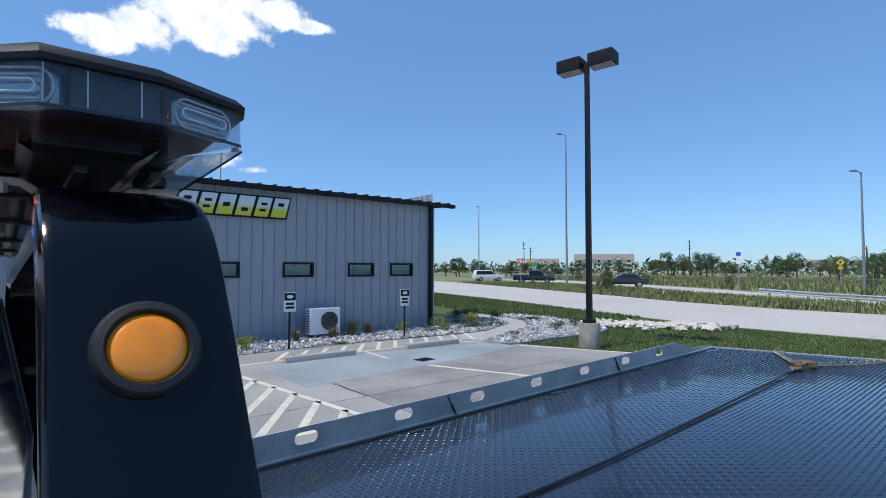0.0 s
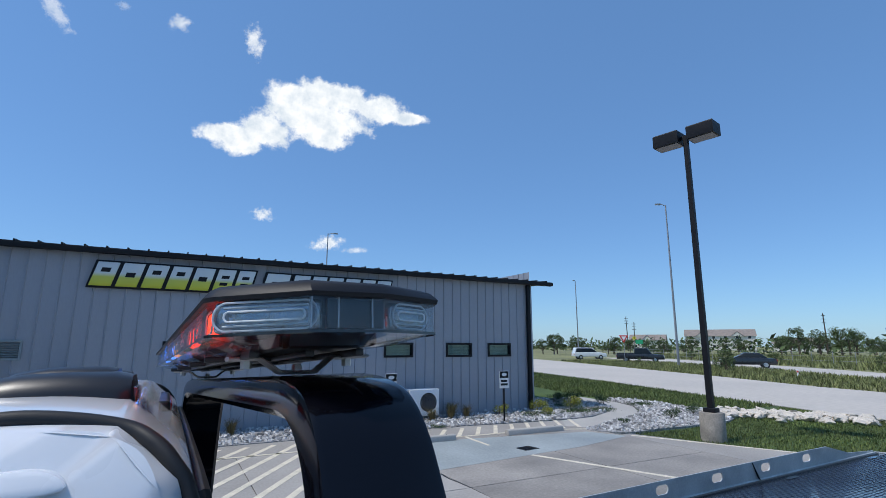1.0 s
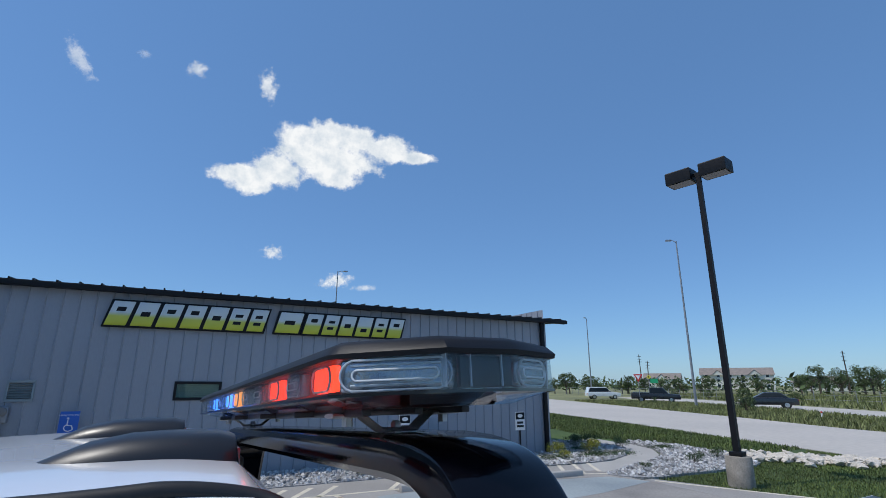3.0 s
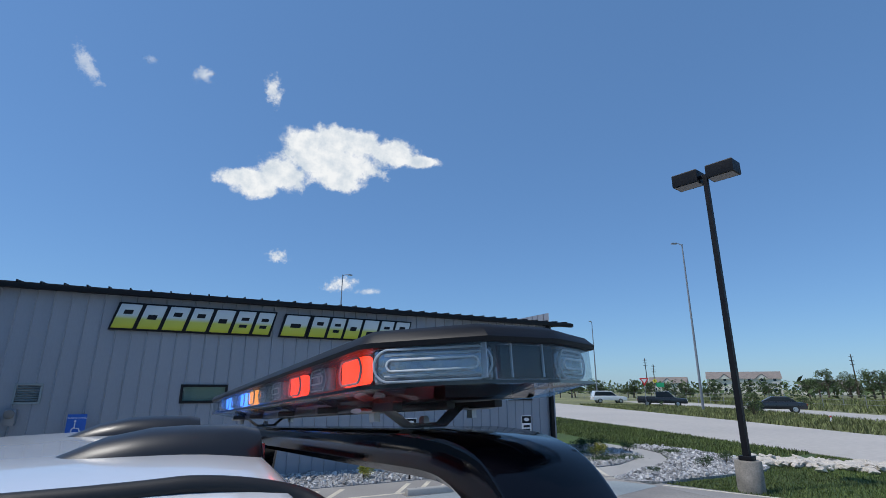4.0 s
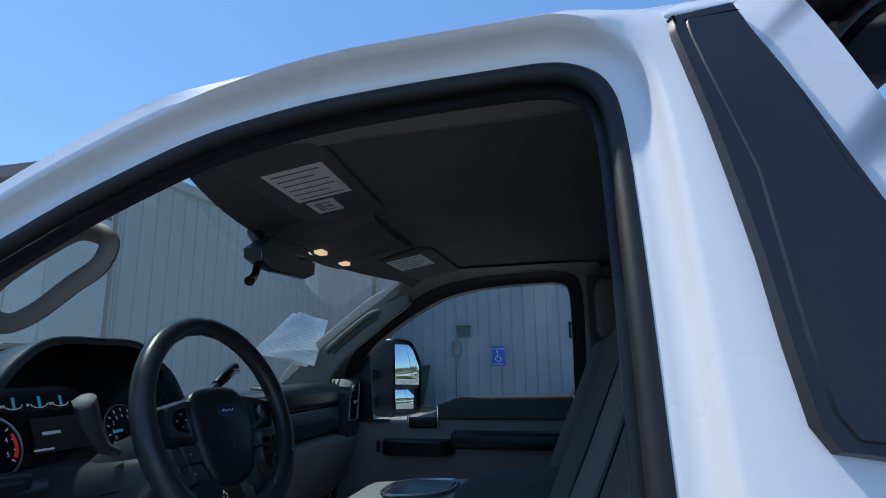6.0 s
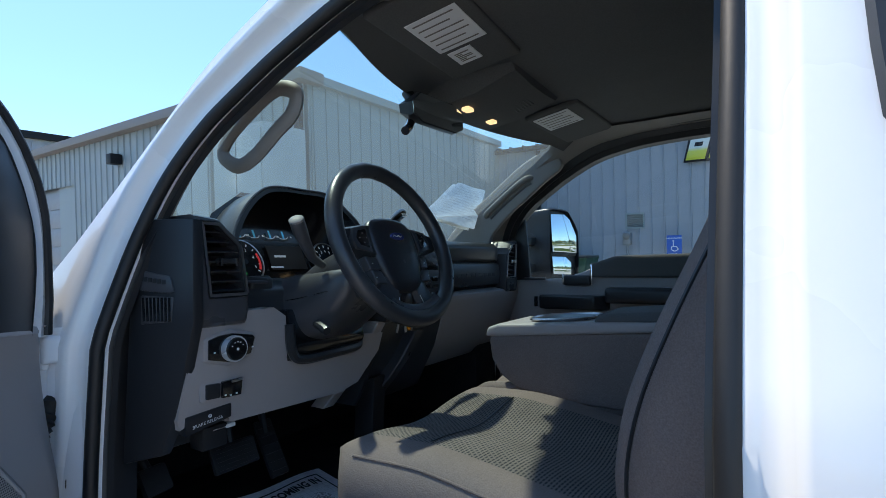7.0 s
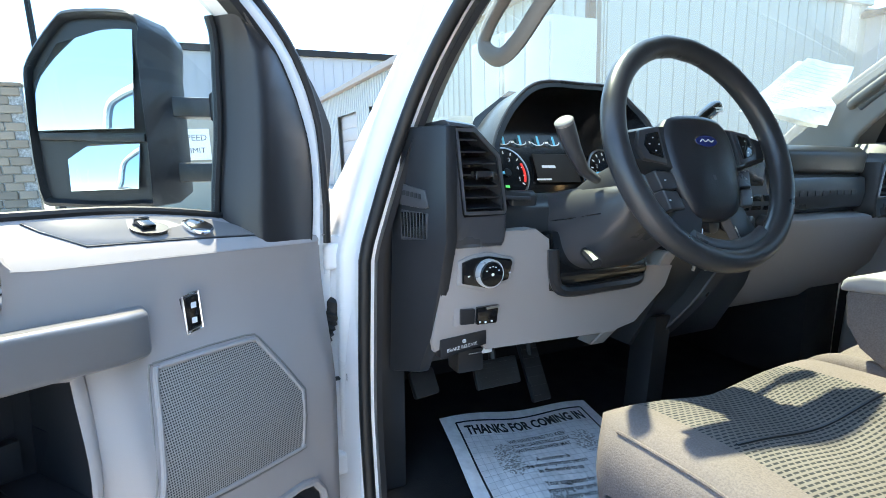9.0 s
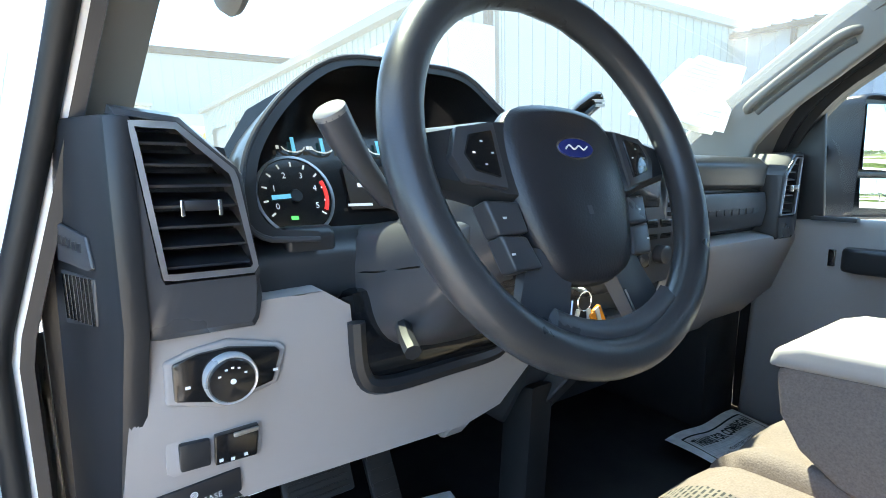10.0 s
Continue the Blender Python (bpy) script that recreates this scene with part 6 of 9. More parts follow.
part("chassis_rail", B(-2.0, 6.9, -0.42, -0.34, 0.36, 0.60), M_trim, truck)
part("chassis_rail", B(-2.0, 6.9, 0.34, 0.42, 0.36, 0.60), M_trim, truck)
# bonnet and wings ahead of the screen
hood = loft([[Vector((x, y, z + 0.04 * (1 - (y / 0.95) ** 2))) for y in (-0.93, -0.8, -0.5, 0, 0.5, 0.8, 0.93)] for x, z in [(-0.42, 1.19), (-0.75, 1.22), (-1.4, 1.19), (-1.9, 1.13), (-2.02, 1.02)]], False)
part("bonnet", hood, M_white, truck)
for s in (-1, 1):
    part("front_wing", prism("y", [(-0.45, 0.62), (-0.44, 1.22), (-0.75, 1.235), (-1.4, 1.21), (-1.9, 1.15), (-2.02, 1.02), (-2.05, 0.62), (-1.98, 0.50), (-1.95, 0.75), (-1.55, 0.92), (-1.12, 0.75), (-1.05, 0.50)], min(s * 0.90, s * 0.945), max(s * 0.90, s * 0.945), 0.012), M_white, truck)
part("front_panel", B(-2.06, -2.0, -0.9, 0.9, 0.5, 1.1, 0.02), M_trim, truck)

# ---- winch cable, hook and chain lying on the deck ----
M_wire = mat("dark_wire_rope", (0.030, 0.030, 0.032), 0.45, metal=0.6, vary=0.3, scale=60, bump=0.4, bscale=300)
M_chain = mat("zinc_chain", (0.42, 0.38, 0.26), 0.40, metal=0.85, vary=0.3, scale=30)
M_rust = mat("rusty_hook_steel", (0.22, 0.13, 0.07), 0.6, metal=0.5, vary=0.4, scale=20, bump=0.3, bscale=80)
cable = thing("winch_cable", "dark steel winch rope lying along the deck", "cable", LEAN_T)
run = smoothline([(1.75, 0.02, 1.20), (2.1, 0.05, 1.10), (2.668, 0.083, 1.0660), (3.348, 0.070, 1.0645), (4.6, 0.095, 1.0645), (5.5, 0.12, 1.0645), (5.99, 0.142, 1.066)], 10)
part("rope", tube(run, 0.0075, 8), M_wire, cable)
part("ferrule", tube([(5.93, 0.140, 1.067), (6.06, 0.141, 1.068)], 0.014, 10), M_satin, cable)
hook = thing("tow_hook", "rusty steel tow hook on the winch rope", "hook", LEAN_T)
part("hook_bow", tube(smoothline([(6.05, 0.14, 1.078), (6.14, 0.135, 1.085), (6.22, 0.20, 1.083), (6.31, 0.17, 1.083), (6.30, 0.08, 1.083), (6.22, 0.06, 1.083)], 6), 0.022, 10, radii=None), M_rust, hook)
part("hook_eye", tube([Vector((6.06 + 0.035 * math.cos(a), 0.14 + 0.035 * math.sin(a), 1.072)) for a in [k * math.tau / 16 for k in range(16)]], 0.014, 8, True), M_rust, hook)
part("hook_latch", B(6.15, 6.24, 0.105, 0.125, 1.07, 1.10, 0.006), M_satin, hook)


def chain(name, pts, label):
    """Links along a line, turned edge and flat by turns."""
    e = thing(name, label, "chain", LEAN_T, "tow chains")
    line_ = smoothline(pts, 30)
    step, run_, last = 0.036, 0.0, line_[0]
    k = 0
    for p in line_[1:]:
        run_ += (p - last).length
        if run_ >= step:
            d = (p - last).normalized()
            ang = math.degrees(math.atan2(d.y, d.x))
            m = pose(p.x, p.y, p.z + (0.011 if k % 2 else 0.006), 90 if k % 2 else 20, 0, 0)
            m = pose(p.x, p.y, p.z + (0.012 if k % 2 else 0.006), 0, 0, ang) @ pose(0, 0, 0, 90 if k % 2 else 15)
            lk_ = tube([Vector((a, b, 0)) for a, b in oval(0, 0, 0.026, 0.014, 14)], 0.0052, 6, True)
            part("chain_link", lk_, M_chain, e, m=m)
            run_, k = 0.0, k + 1
        last = p
    return e


chain("chain", [(6.26, 0.13, 1.060), (6.33, 0.09, 1.060), (6.54, -0.115, 1.060), (6.78, -0.25, 1.060), (6.93, -0.34, 1.060), (6.96, -0.62, 1.060), (6.90, -0.9, 1.060)], "zinc-plated tow chain lying on the deck")
chain("chain", [(6.20, 0.16, 1.060), (6.42, 0.28, 1.060), (6.72, 0.45, 1.060), (6.97, 0.57, 1.060), (6.98, 0.50, 1.060)], "zinc-plated tow chain lying on the deck")

# ---- cab interior ----
# windscreen: curved sheet between the pillars
def screen_pt(u, v):
    c = 1 - (2 * v - 1) ** 2
    x0, z0 = -0.42 - 0.30 * c, 1.27
    x1, z1 = 0.285 - 0.175 * c, 1.895
    y = (2 * v - 1) * (0.86 - 0.13 * u)
    return Vector((x0 + (x1 - x0) * u, y, z0 + (z1 - z0) * u + (0.045 - 0.02 * c) * math.sin(u * math.pi)))


part("windscreen", grid(10, 24, screen_pt), M_wind, truck, "pale teal tinted windscreen")
# floor, firewall, back lining, headliner
part("cab_floor", B(-0.75, 1.16, -0.86, 0.86, 0.66, 0.70), M_carpet, truck, "black rubber cab floor")
part("firewall", B(-0.80, -0.72, -0.86, 0.86, 0.66, 1.25), M_carpet, truck)
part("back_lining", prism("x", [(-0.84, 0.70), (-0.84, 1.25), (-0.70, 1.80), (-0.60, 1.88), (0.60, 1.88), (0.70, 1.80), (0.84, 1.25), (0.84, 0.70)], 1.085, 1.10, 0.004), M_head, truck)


def liner_pt(u, v):
    w = 2 * v - 1
    x0 = 0.105 + 0.165 * w * w
    x = x0 + (1.12 - x0) * u
    e = 1 - abs(w)
    z = 1.872 + 0.043 * (1 - (1 - min(1, u / 0.16)) ** 2)
    return Vector((x, w * 0.655, z - 0.018 * (1 - min(1, e / 0.12)) ** 2))


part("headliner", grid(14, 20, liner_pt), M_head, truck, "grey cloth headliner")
for s in (-1, 1):
    # lining between the opening and the headliner, pillars
    rows_ = []
    for d, dep in ((0.012, 0.026), (-0.010, 0.058), (-0.040, 0.080), (-0.085, 0.070)):
        rows_.append([Vector((x, s * (half(min(z, 1.9)) - 0.034 * deep(z, x) - dep - 0.06 * max(0.0, min(1.0, (z - 1.89) / 0.02))), min(z, 1.906))) for (x, z), (xo, zo) in zip(inset(OPEN_S, d), OPEN_S) if zo > 1.40])
    part("pillar_trim", loft(rows_, False, False), M_pillar, truck, "light grey pillar trim")
    part("rear_pillar_trim", prism("x", [(s * 0.84, 0.70), (s * 0.86, 1.25), (s * 0.715, 1.82), (s * 0.64, 1.87), (s * 0.68, 0.70)], 0.955, 1.10, 0.01), M_head, truck)

# dash body
dash = part("dashboard", prism("y", [(-0.66, 1.25), (-0.60, 1.36), (-0.35, 1.43), (-0.12, 1.475), (-0.06, 1.47), (-0.05, 1.30), (-0.10, 1.26), (-0.30, 1.0), (-0.66, 0.95)], -0.165, 0.80, 0.012), M_dash, truck, "dark grey moulded dashboard")
part("dash_left", prism("y", [(-0.66, 1.25), (-0.60, 1.36), (-0.35, 1.43), (-0.14, 1.475), (-0.14, 1.0), (-0.66, 0.95)], -0.80, -0.645, 0.012), M_dash, dash)
part("dash_lower_shelf", prism("y", [(-0.66, 1.25), (-0.60, 1.33), (-0.30, 1.345), (-0.135, 1.362), (-0.085, 1.355), (-0.055, 1.335), (-0.05, 1.28), (-0.10, 1.25), (-0.30, 1.0), (-0.66, 0.95)], -0.646, -0.164, 0.014, 3), M_dash, dash, "dark panel below the instruments")
part("cluster_shelf", prism("y", [(-0.15, 1.362), (-0.075, 1.372), (-0.060, 1.362), (-0.062, 1.335), (-0.15, 1.33)], -0.600, -0.535, 0.008, 3), M_dash, dash)
# driver vent pod
POD = [(-0.775, 1.500), (-0.718, 1.495), (-0.660, 1.440), (-0.645, 1.300), (-0.652, 1.268), (-0.758, 1.268), (-0.768, 1.290)]
RING = [(-0.758, 1.482), (-0.722, 1.482), (-0.672, 1.437), (-0.654, 1.335), (-0.740, 1.335)]


def framed(name, outer, inner, x0, x1, material, parent, label="", lip=0.004):
    """A frame of depth x0..x1 between two outlines in the y-z plane."""
    n = 48
    o, i = evenly(outer, n), evenly(inner, n)
    t = loft([[Vector((x0, *p)) for p in o], [Vector((x1 - lip, *p)) for p in o], [Vector((x1, *p)) for p in inset(o, -lip)], [Vector((x1, *p)) for p in inset(i, lip)], [Vector((x1 - lip, *p)) for p in i], [Vector((x0, *p)) for p in i]], True, False)
    return part(name, t, material, parent, label, 35)


def flip(pts):
    return [(-y, z) for y, z in pts]


def grow(pts, d):
    cx, cz = sum(p[0] for p in pts) / len(pts), sum(p[1] for p in pts) / len(pts)
    out = []
    for p in pts:
        v = Vector((p[0] - cx, p[1] - cz))
        v += v.normalized() * d
        out.append((cx + v.x, cz + v.y))
    return out


def vent_pod(side):
    f = (lambda p: p) if side < 0 else flip
    pod, ring = f(POD), f(RING)
    n = 56
    e = lambda pts: evenly(pts, n)
    o, r = e(pod), e(ring)
    t = loft([[Vector((-0.20, *p)) for p in o], [Vector((-0.014, *p)) for p in o], [Vector((-0.004, *p)) for p in e(grow(pod, -0.004))], [Vector((0.0, *p)) for p in e(grow(pod, -0.011))], [Vector((0.0, *p)) for p in e(grow(ring, 0.008))], [Vector((-0.065, *p)) for p in r], ], True, False)
    p = part("vent_pod", t, M_dashgl, dash, "satin dark grey vent surround", 30)
    framed("vent_ring", grow(ring, 0.0018), grow(ring, -0.0012), -0.004, 0.004, M_satin, p, "silver vent ring", 0.002)
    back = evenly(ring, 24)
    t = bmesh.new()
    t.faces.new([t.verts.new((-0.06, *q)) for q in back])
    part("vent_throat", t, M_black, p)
    for k in range(7):
        z = 1.348 + k * 0.0205
        yo = -0.741 - 0.017 * (z - 1.335) / 0.147
        yi = -0.655 - (0.018 * (z - 1.335) / 0.102 if z < 1.437 else 0.018 + 0.05 * (z - 1.437) / 0.045)
        a, b = sorted((side * -yo, side * -yi)) if side > 0 else (yo, yi)
        part("vent_slat", B(-0.021, 0.021, a - 0.0, b + 0.0, -0.0017, 0.0017, 0.0012, m=pose(-0.028, 0, z, 0, 16)), M_trim, p)
    yc = -0.705 if side < 0 else 0.705
    kn = part("vent_knob", B(-0.012, 0.012, yc - 0.017, yc + 0.017, 1.400, 1.411, 0.003), M_trim, p)
    for d in (-0.017, 0.017):
        part("knob_tip", B(0.004, 0.014, yc + d - 0.002, yc + d + 0.002, 1.395, 1.411, 0.001), M_chrome, kn)
    return p


vent_pod(-1)
vent_pod(1)
# end cap beside the driver with slotted grille
cap = part("dash_end_cap", prism("y", [(-0.120, 1.492), (0.004, 1.490), (0.006, 1.285), (-0.03, 1.10), (-0.06, 1.02), (-0.14, 1.0)], -0.792, -0.768, 0.006), M_trim, dash, "dark dash end panel")
part("cap_badge", prism("y", [(-0.100, 1.389), (-0.039, 1.376), (-0.031, 1.345), (-0.039, 1.342), (-0.100, 1.348)], -0.7965, -0.792, 0.003), M_dashgl, cap)
for k in range(5):
    part("badge_bar", B(-0.091 + k * 0.0095, -0.084 + k * 0.0095, -0.7975, -0.7964, 1.366 - k * 0.0015, 1.375 - k * 0.0015), M_trim, cap)
part("grille_recess", prism("y", [(-0.100, 1.338), (-0.034, 1.334), (-0.037, 1.286), (-0.100, 1.280)], -0.7945, -0.791, 0.002), M_dashgl, cap)
for k in range(8):
    part("grille_slot", prism("y", [(-0.097 + k * 0.0078, 1.334), (-0.0925 + k * 0.0078, 1.334), (-0.090 + k * 0.0075, 1.287), (-0.0945 + k * 0.0075, 1.286)], -0.7952, -0.794), M_black, cap)
for ob in (cap, *cap.children):
    ob.data.transform(Matrix(((1, 0, 0, 0), (0.42, 1, 0, 0.010), (0, 0, 1, 0), (0, 0, 0, 1))))

for s in (-1, 1):
    part("cowl_side_trim", prism("y", [(-0.60, 0.70), (-0.60, 1.20), (-0.36, 1.26), (-0.24, 1.37), (-0.140, 1.455), (-0.125, 1.42), (-0.143, 1.34), (-0.160, 1.20), (-0.182, 0.95), (-0.175, 0.70)], min(s * 0.790, s * 0.852), max(s * 0.790, s * 0.852), 0.008), M_trim, truck, "dark trim beside the dash")
# instrument binnacle
HOOD = [(-0.560, 1.356), (-0.625, 1.360), (-0.648, 1.380), (-0.650, 1.436), (-0.622, 1.494), (-0.560, 1.560), (-0.482, 1.605), (-0.37, 1.610), (-0.268, 1.606), (-0.215, 1.560), (-0.185, 1.515), (-0.170, 1.40)]
HIN = [(-0.560, 1.372), (-0.605, 1.376), (-0.620, 1.394), (-0.622, 1.436), (-0.598, 1.483), (-0.542, 1.543), (-0.474, 1.583), (-0.37, 1.588), (-0.278, 1.584), (-0.234, 1.546), (-0.208, 1.506), (-0.195, 1.39)]
no = 72
HOOD = [HOOD[0]] + [(p.x, p.y) for p in smoothline([(a, b, 0) for a, b in HOOD[1:]], 4)]
HIN = [HIN[0]] + [(p.x, p.y) for p in smoothline([(a, b, 0) for a, b in HIN[1:]], 4)]


def hood_x(z):
    return -0.052 - 0.50 * max(0, z - 1.43)


o = evenly(HOOD, no, False); i_ = [(a[0] * 0.4 + b[0] * 0.6, a[1] * 0.4 + b[1] * 0.6) for a, b in zip(o, evenly(HIN, no, False))]
t = loft([[Vector((-0.40, p[0], min(p[1], 1.46 + (p[1] - 1.46) * 0.25))) for p in o], [Vector((hood_x(p[1]) - 0.10, p[0], p[1] - 0.014)) for p in o], [Vector((hood_x(p[1]) - 0.012, *p)) for p in o], [Vector((hood_x(p[1]), p[0] * 0.99 - 0.004, p[1] - 0.005)) for p in o], [Vector((hood_x(p[1]) - 0.004, *p)) for p in i_]], False)
binn = part("instrument_hood", t, M_dash, dash, "dark hood over the instruments", 35)
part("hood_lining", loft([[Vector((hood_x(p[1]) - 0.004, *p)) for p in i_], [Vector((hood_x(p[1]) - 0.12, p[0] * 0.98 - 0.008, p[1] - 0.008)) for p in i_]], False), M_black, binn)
part("hood_edge", tube([Vector((hood_x(p[1]) - 0.002, p[0], p[1] - 0.001)) for p in o], 0.004, 8), M_dashgl, binn)
CLM = Matrix(((1, 0, -0.5, 0.5 * 1.40 - 0.040), (0, 1, 0, 0.030), (0, 0, 1, 0), (0, 0, 0, 1)))
t = bmesh.new()
t.faces.new([t.verts.new((-0.115, p[0] - 0.030, p[1])) for p in ((-0.655, 1.36), (-0.655, 1.45), (-0.60, 1.53), (-0.49, 1.60), (-0.25, 1.60), (-0.16, 1.52), (-0.16, 1.36))])
clus = part("instrument_panel", t, M_black, dash, "black instrument panel with lit dials")
M_white_lit = glow("dial_white_lit", (0.75, 0.82, 0.85), 0.040)
M_blue_lit = glow("dial_blue_lit", (0.10, 0.55, 0.85), 0.065)
M_red_lit = glow("dial_red_lit", (0.75, 0.04, 0.04), 0.110)
M_green_lit = glow("dial_green_lit", (0.05, 0.6, 0.15), 0.132)
M_lcd = glow("dim_screen", (0.014, 0.012, 0.010), 0.077)
FACE = pose(0, 0, 0, 90, 0, 90)   # letters that read from the seats


def dial(y, z, r, top, x=-0.105):
    dl = part("dial", turned([(r, 0.0), (r, 0.004), (r * 0.94, 0.0045), (r * 0.94, 0.001), (0, 0.001)], 40, pose(x, y, z, 0, 90)), M_satin, clus, "silver dial ring")
    part("dial_face", turned([(r * 0.93, 0.0005), (r * 0.93, 0.002), (0, 0.002)], 40, pose(x, y, z, 0, 90)), M_black, dl)
    for k in range(11):
        a = radians(215 - k * 25)
        part("tick", B(-0.0006, 0.0006, -0.0012, 0.0012, r * 0.72, r * 0.84, m=pose(x + 0.003, y, z) @ pose(0, 0, 0, 90 - math.degrees(a))), M_white_lit, dl)
    for k in range(top + 1):
        a = radians(205 - k * 230 / top)
        writing(str(k), r * 0.21, pose(x + 0.003, y + math.cos(a) * r * 0.56, z + math.sin(a) * r * 0.56 - r * 0.09) @ FACE, M_white_lit, dl, "numeral", align="CENTER")
    part("needle", B(-0.0006, 0.0006, -r * 0.62, 0.0, -0.003, 0.003, m=pose(x + 0.004, y, z, 4)), M_blue_lit, dl)
    part("needle_hub", turned([(r * 0.16, 0), (r * 0.14, 0.006), (0, 0.006)], 20, pose(x + 0.002, y, z, 0, 90)), M_trim, dl)
    arc = [Vector((x + 0.003, y + math.cos(radians(a)) * r * 0.80, z + math.sin(radians(a)) * r * 0.80)) for a in range(-28, 27, 6)]
    if top == 5:
        part("red_arc", tube(arc, r * 0.055, 6), M_red_lit, dl)


dial(-0.587, 1.408, 0.056, 5)
dial(-0.300, 1.408, 0.056, 8)
for k, y in enumerate((-0.575, -0.530, -0.480, -0.435)):
    sg = part("small_gauge", tube([Vector((-0.108, y + math.cos(a) * 0.017, 1.478 + math.sin(a) * 0.008)) for a in [math.pi + j * math.pi / 8 for j in range(9)]], 0.0012, 6), M_white_lit, clus)
    part("gauge_needle", B(-0.107, -0.105, y - 0.003, y + 0.002, 1.471, 1.492), M_blue_lit, sg)
    for d in (-0.026, 0.024):
        part("gauge_mark", B(-0.107, -0.105, y + d, y + d + 0.004, 1.474, 1.479), M_white_lit, sg)
lcd = part("trip_screen", B(-0.110, -0.106, -0.505, -0.385, 1.385, 1.450, 0.002), M_lcd, clus, "dim trip computer screen")
for a, b, c, d in ((-0.488, -0.450, 1.418, 1.424), (-0.510, -0.470, 1.390, 1.394)):
    part("screen_bar", B(-0.1055, -0.105, a, b, c, d), M_white_lit, lcd)
part("status_bar", B(-0.103, -0.1015, -0.600, -0.590, 1.375, 1.380), M_green_lit, clus)
# lean the whole panel back
for ob in (clus, *clus.children_recursive):
    ob.data.transform(CLM @ ob.matrix_basis)
    ob.matrix_basis = Matrix()

# grey knee panel under the dash, with the recess round the column
KP = [(-0.770, 1.276), (-0.640, 1.296), (-0.575, 1.298), (-0.540, 1.275), (-0.533, 1.180), (-0.515, 1.165), (-0.32, 1.163), (-0.29, 1.175), (-0.285, 1.20), (-0.17, 1.19), (-0.185, 1.14), (-0.27, 1.062), (-0.345, 1.048), (-0.675, 1.058), (-0.690, 1.085), (-0.765, 1.078), (-0.788, 1.070), (-0.794, 1.090)]


def knee_x(y, z):
    return -0.012 - 0.10 * max(0, 1.20 - z) ** 1.2 + 0.020 * math.exp(-((z - 1.20) / 0.05) ** 2) * 0 - 0.05 * max(0, (1.20 - z)) - 0.05 * max(0.0, y + 0.35)


def knee_sheet(pts, dx=0.0, n=60):
    t = bmesh.new()
    f = t.faces.new([t.verts.new((0, *p)) for p in pts])
    bmesh.ops.triangulate(t, faces=[f])
    for k in range(2):
        bmesh.ops.subdivide_edges(t, edges=t.edges[:], cuts=1, use_grid_fill=True)
    for v in t.verts:
        v.co.x = knee_x(v.co.y, v.co.z) + dx
    ex = bmesh.ops.extrude_face_region(t, geom=t.faces[:])
    for v in [q for q in ex["geom"] if isinstance(q, bmesh.types.BMVert)]:
        v.co.x -= 0.06
    return t


knee = part("knee_panel", knee_sheet(densify(KP, 2)), M_grey, dash, "warm grey lower dash panel", 35)
# raised surround and headlamp switch
hs = [(-0.741, 1.243), (-0.717, 1.250), (-0.686, 1.252), (-0.637, 1.243), (-0.631, 1.237), (-0.641, 1.203), (-0.692, 1.191), (-0.741, 1.203)]
part("switch_bezel", prism("x", grow(hs, 0.008), knee_x(-0.68, 1.22) - 0.01, knee_x(-0.68, 1.22) + 0.005, 0.004, 3), M_grey, knee)
sw = part("headlamp_switch", prism("x", hs, knee_x(-0.68, 1.22) - 0.01, knee_x(-0.68, 1.22) + 0.009, 0.003), M_black, knee, "black headlamp switch plate")
kx = knee_x(-0.68, 1.22) + 0.009
part("switch_ring", turned([(0.0275, 0.0), (0.0275, 0.012), (0.0262, 0.0145), (0.0245, 0.014), (0.0245, 0.0)], 40, pose(kx, -0.687, 1.220, 0, 90)), M_ring, sw, "chrome knob ring")
part("switch_knob", turned([(0.0245, 0.0), (0.0245, 0.014), (0.0225, 0.017), (0.0, 0.018)], 40, pose(kx, -0.687, 1.220, 0, 90)), M_black, sw, "dark round knob")
for a in (150, 115, 90, 65, 30):
    part("symbol", B(kx + 0.0178, kx + 0.0186, -0.687 + 0.0150 * math.cos(radians(a)) - 0.0014, -0.687 + 0.0150 * math.cos(radians(a)) + 0.0014, 1.220 + 0.0150 * math.sin(radians(a)) - 0.0009, 1.220 + 0.0150 * math.sin(radians(a)) + 0.0009), M_wht, sw)
part("symbol", turned([(0.003, 0), (0.003, 0.001), (0.0018, 0.001)], 12, pose(kx + 0.018, -0.687, 1.220, 0, 90)), M_wht, sw)
for y in (-0.728, -0.638):
    part("symbol", B(kx + 0.0002, kx + 0.0008, y - 0.0025, y + 0.0025, 1.215, 1.218), M_wht, sw)
# lower switch bank
bk = [(-0.752, 1.120), (-0.752, 1.156), (-0.746, 1.161), (-0.657, 1.158), (-0.652, 1.152), (-0.656, 1.114), (-0.746, 1.115)]
bx_ = knee_x(-0.71, 1.128)
bank = part("switch_bank", prism("x", bk, bx_ - 0.01, bx_ + 0.003, 0.002), M_grey, knee)
part("rocker_switch", prism("x", [(-0.740, 1.152), (-0.709, 1.150), (-0.710, 1.120), (-0.740, 1.121)], bx_, bx_ + 0.010, 0.003), M_trim, bank)
part("brake_controller", prism("x", [(-0.705, 1.152), (-0.658, 1.153), (-0.662, 1.117), (-0.706, 1.118)], bx_, bx_ + 0.011, 0.002), M_black, bank, "gloss black trailer brake control")
part("controller_bar", prism("x", [(-0.686, 1.1515), (-0.659, 1.1525), (-0.659, 1.148), (-0.686, 1.147)], bx_ + 0.011, bx_ + 0.015, 0.001), M_satin, bank)
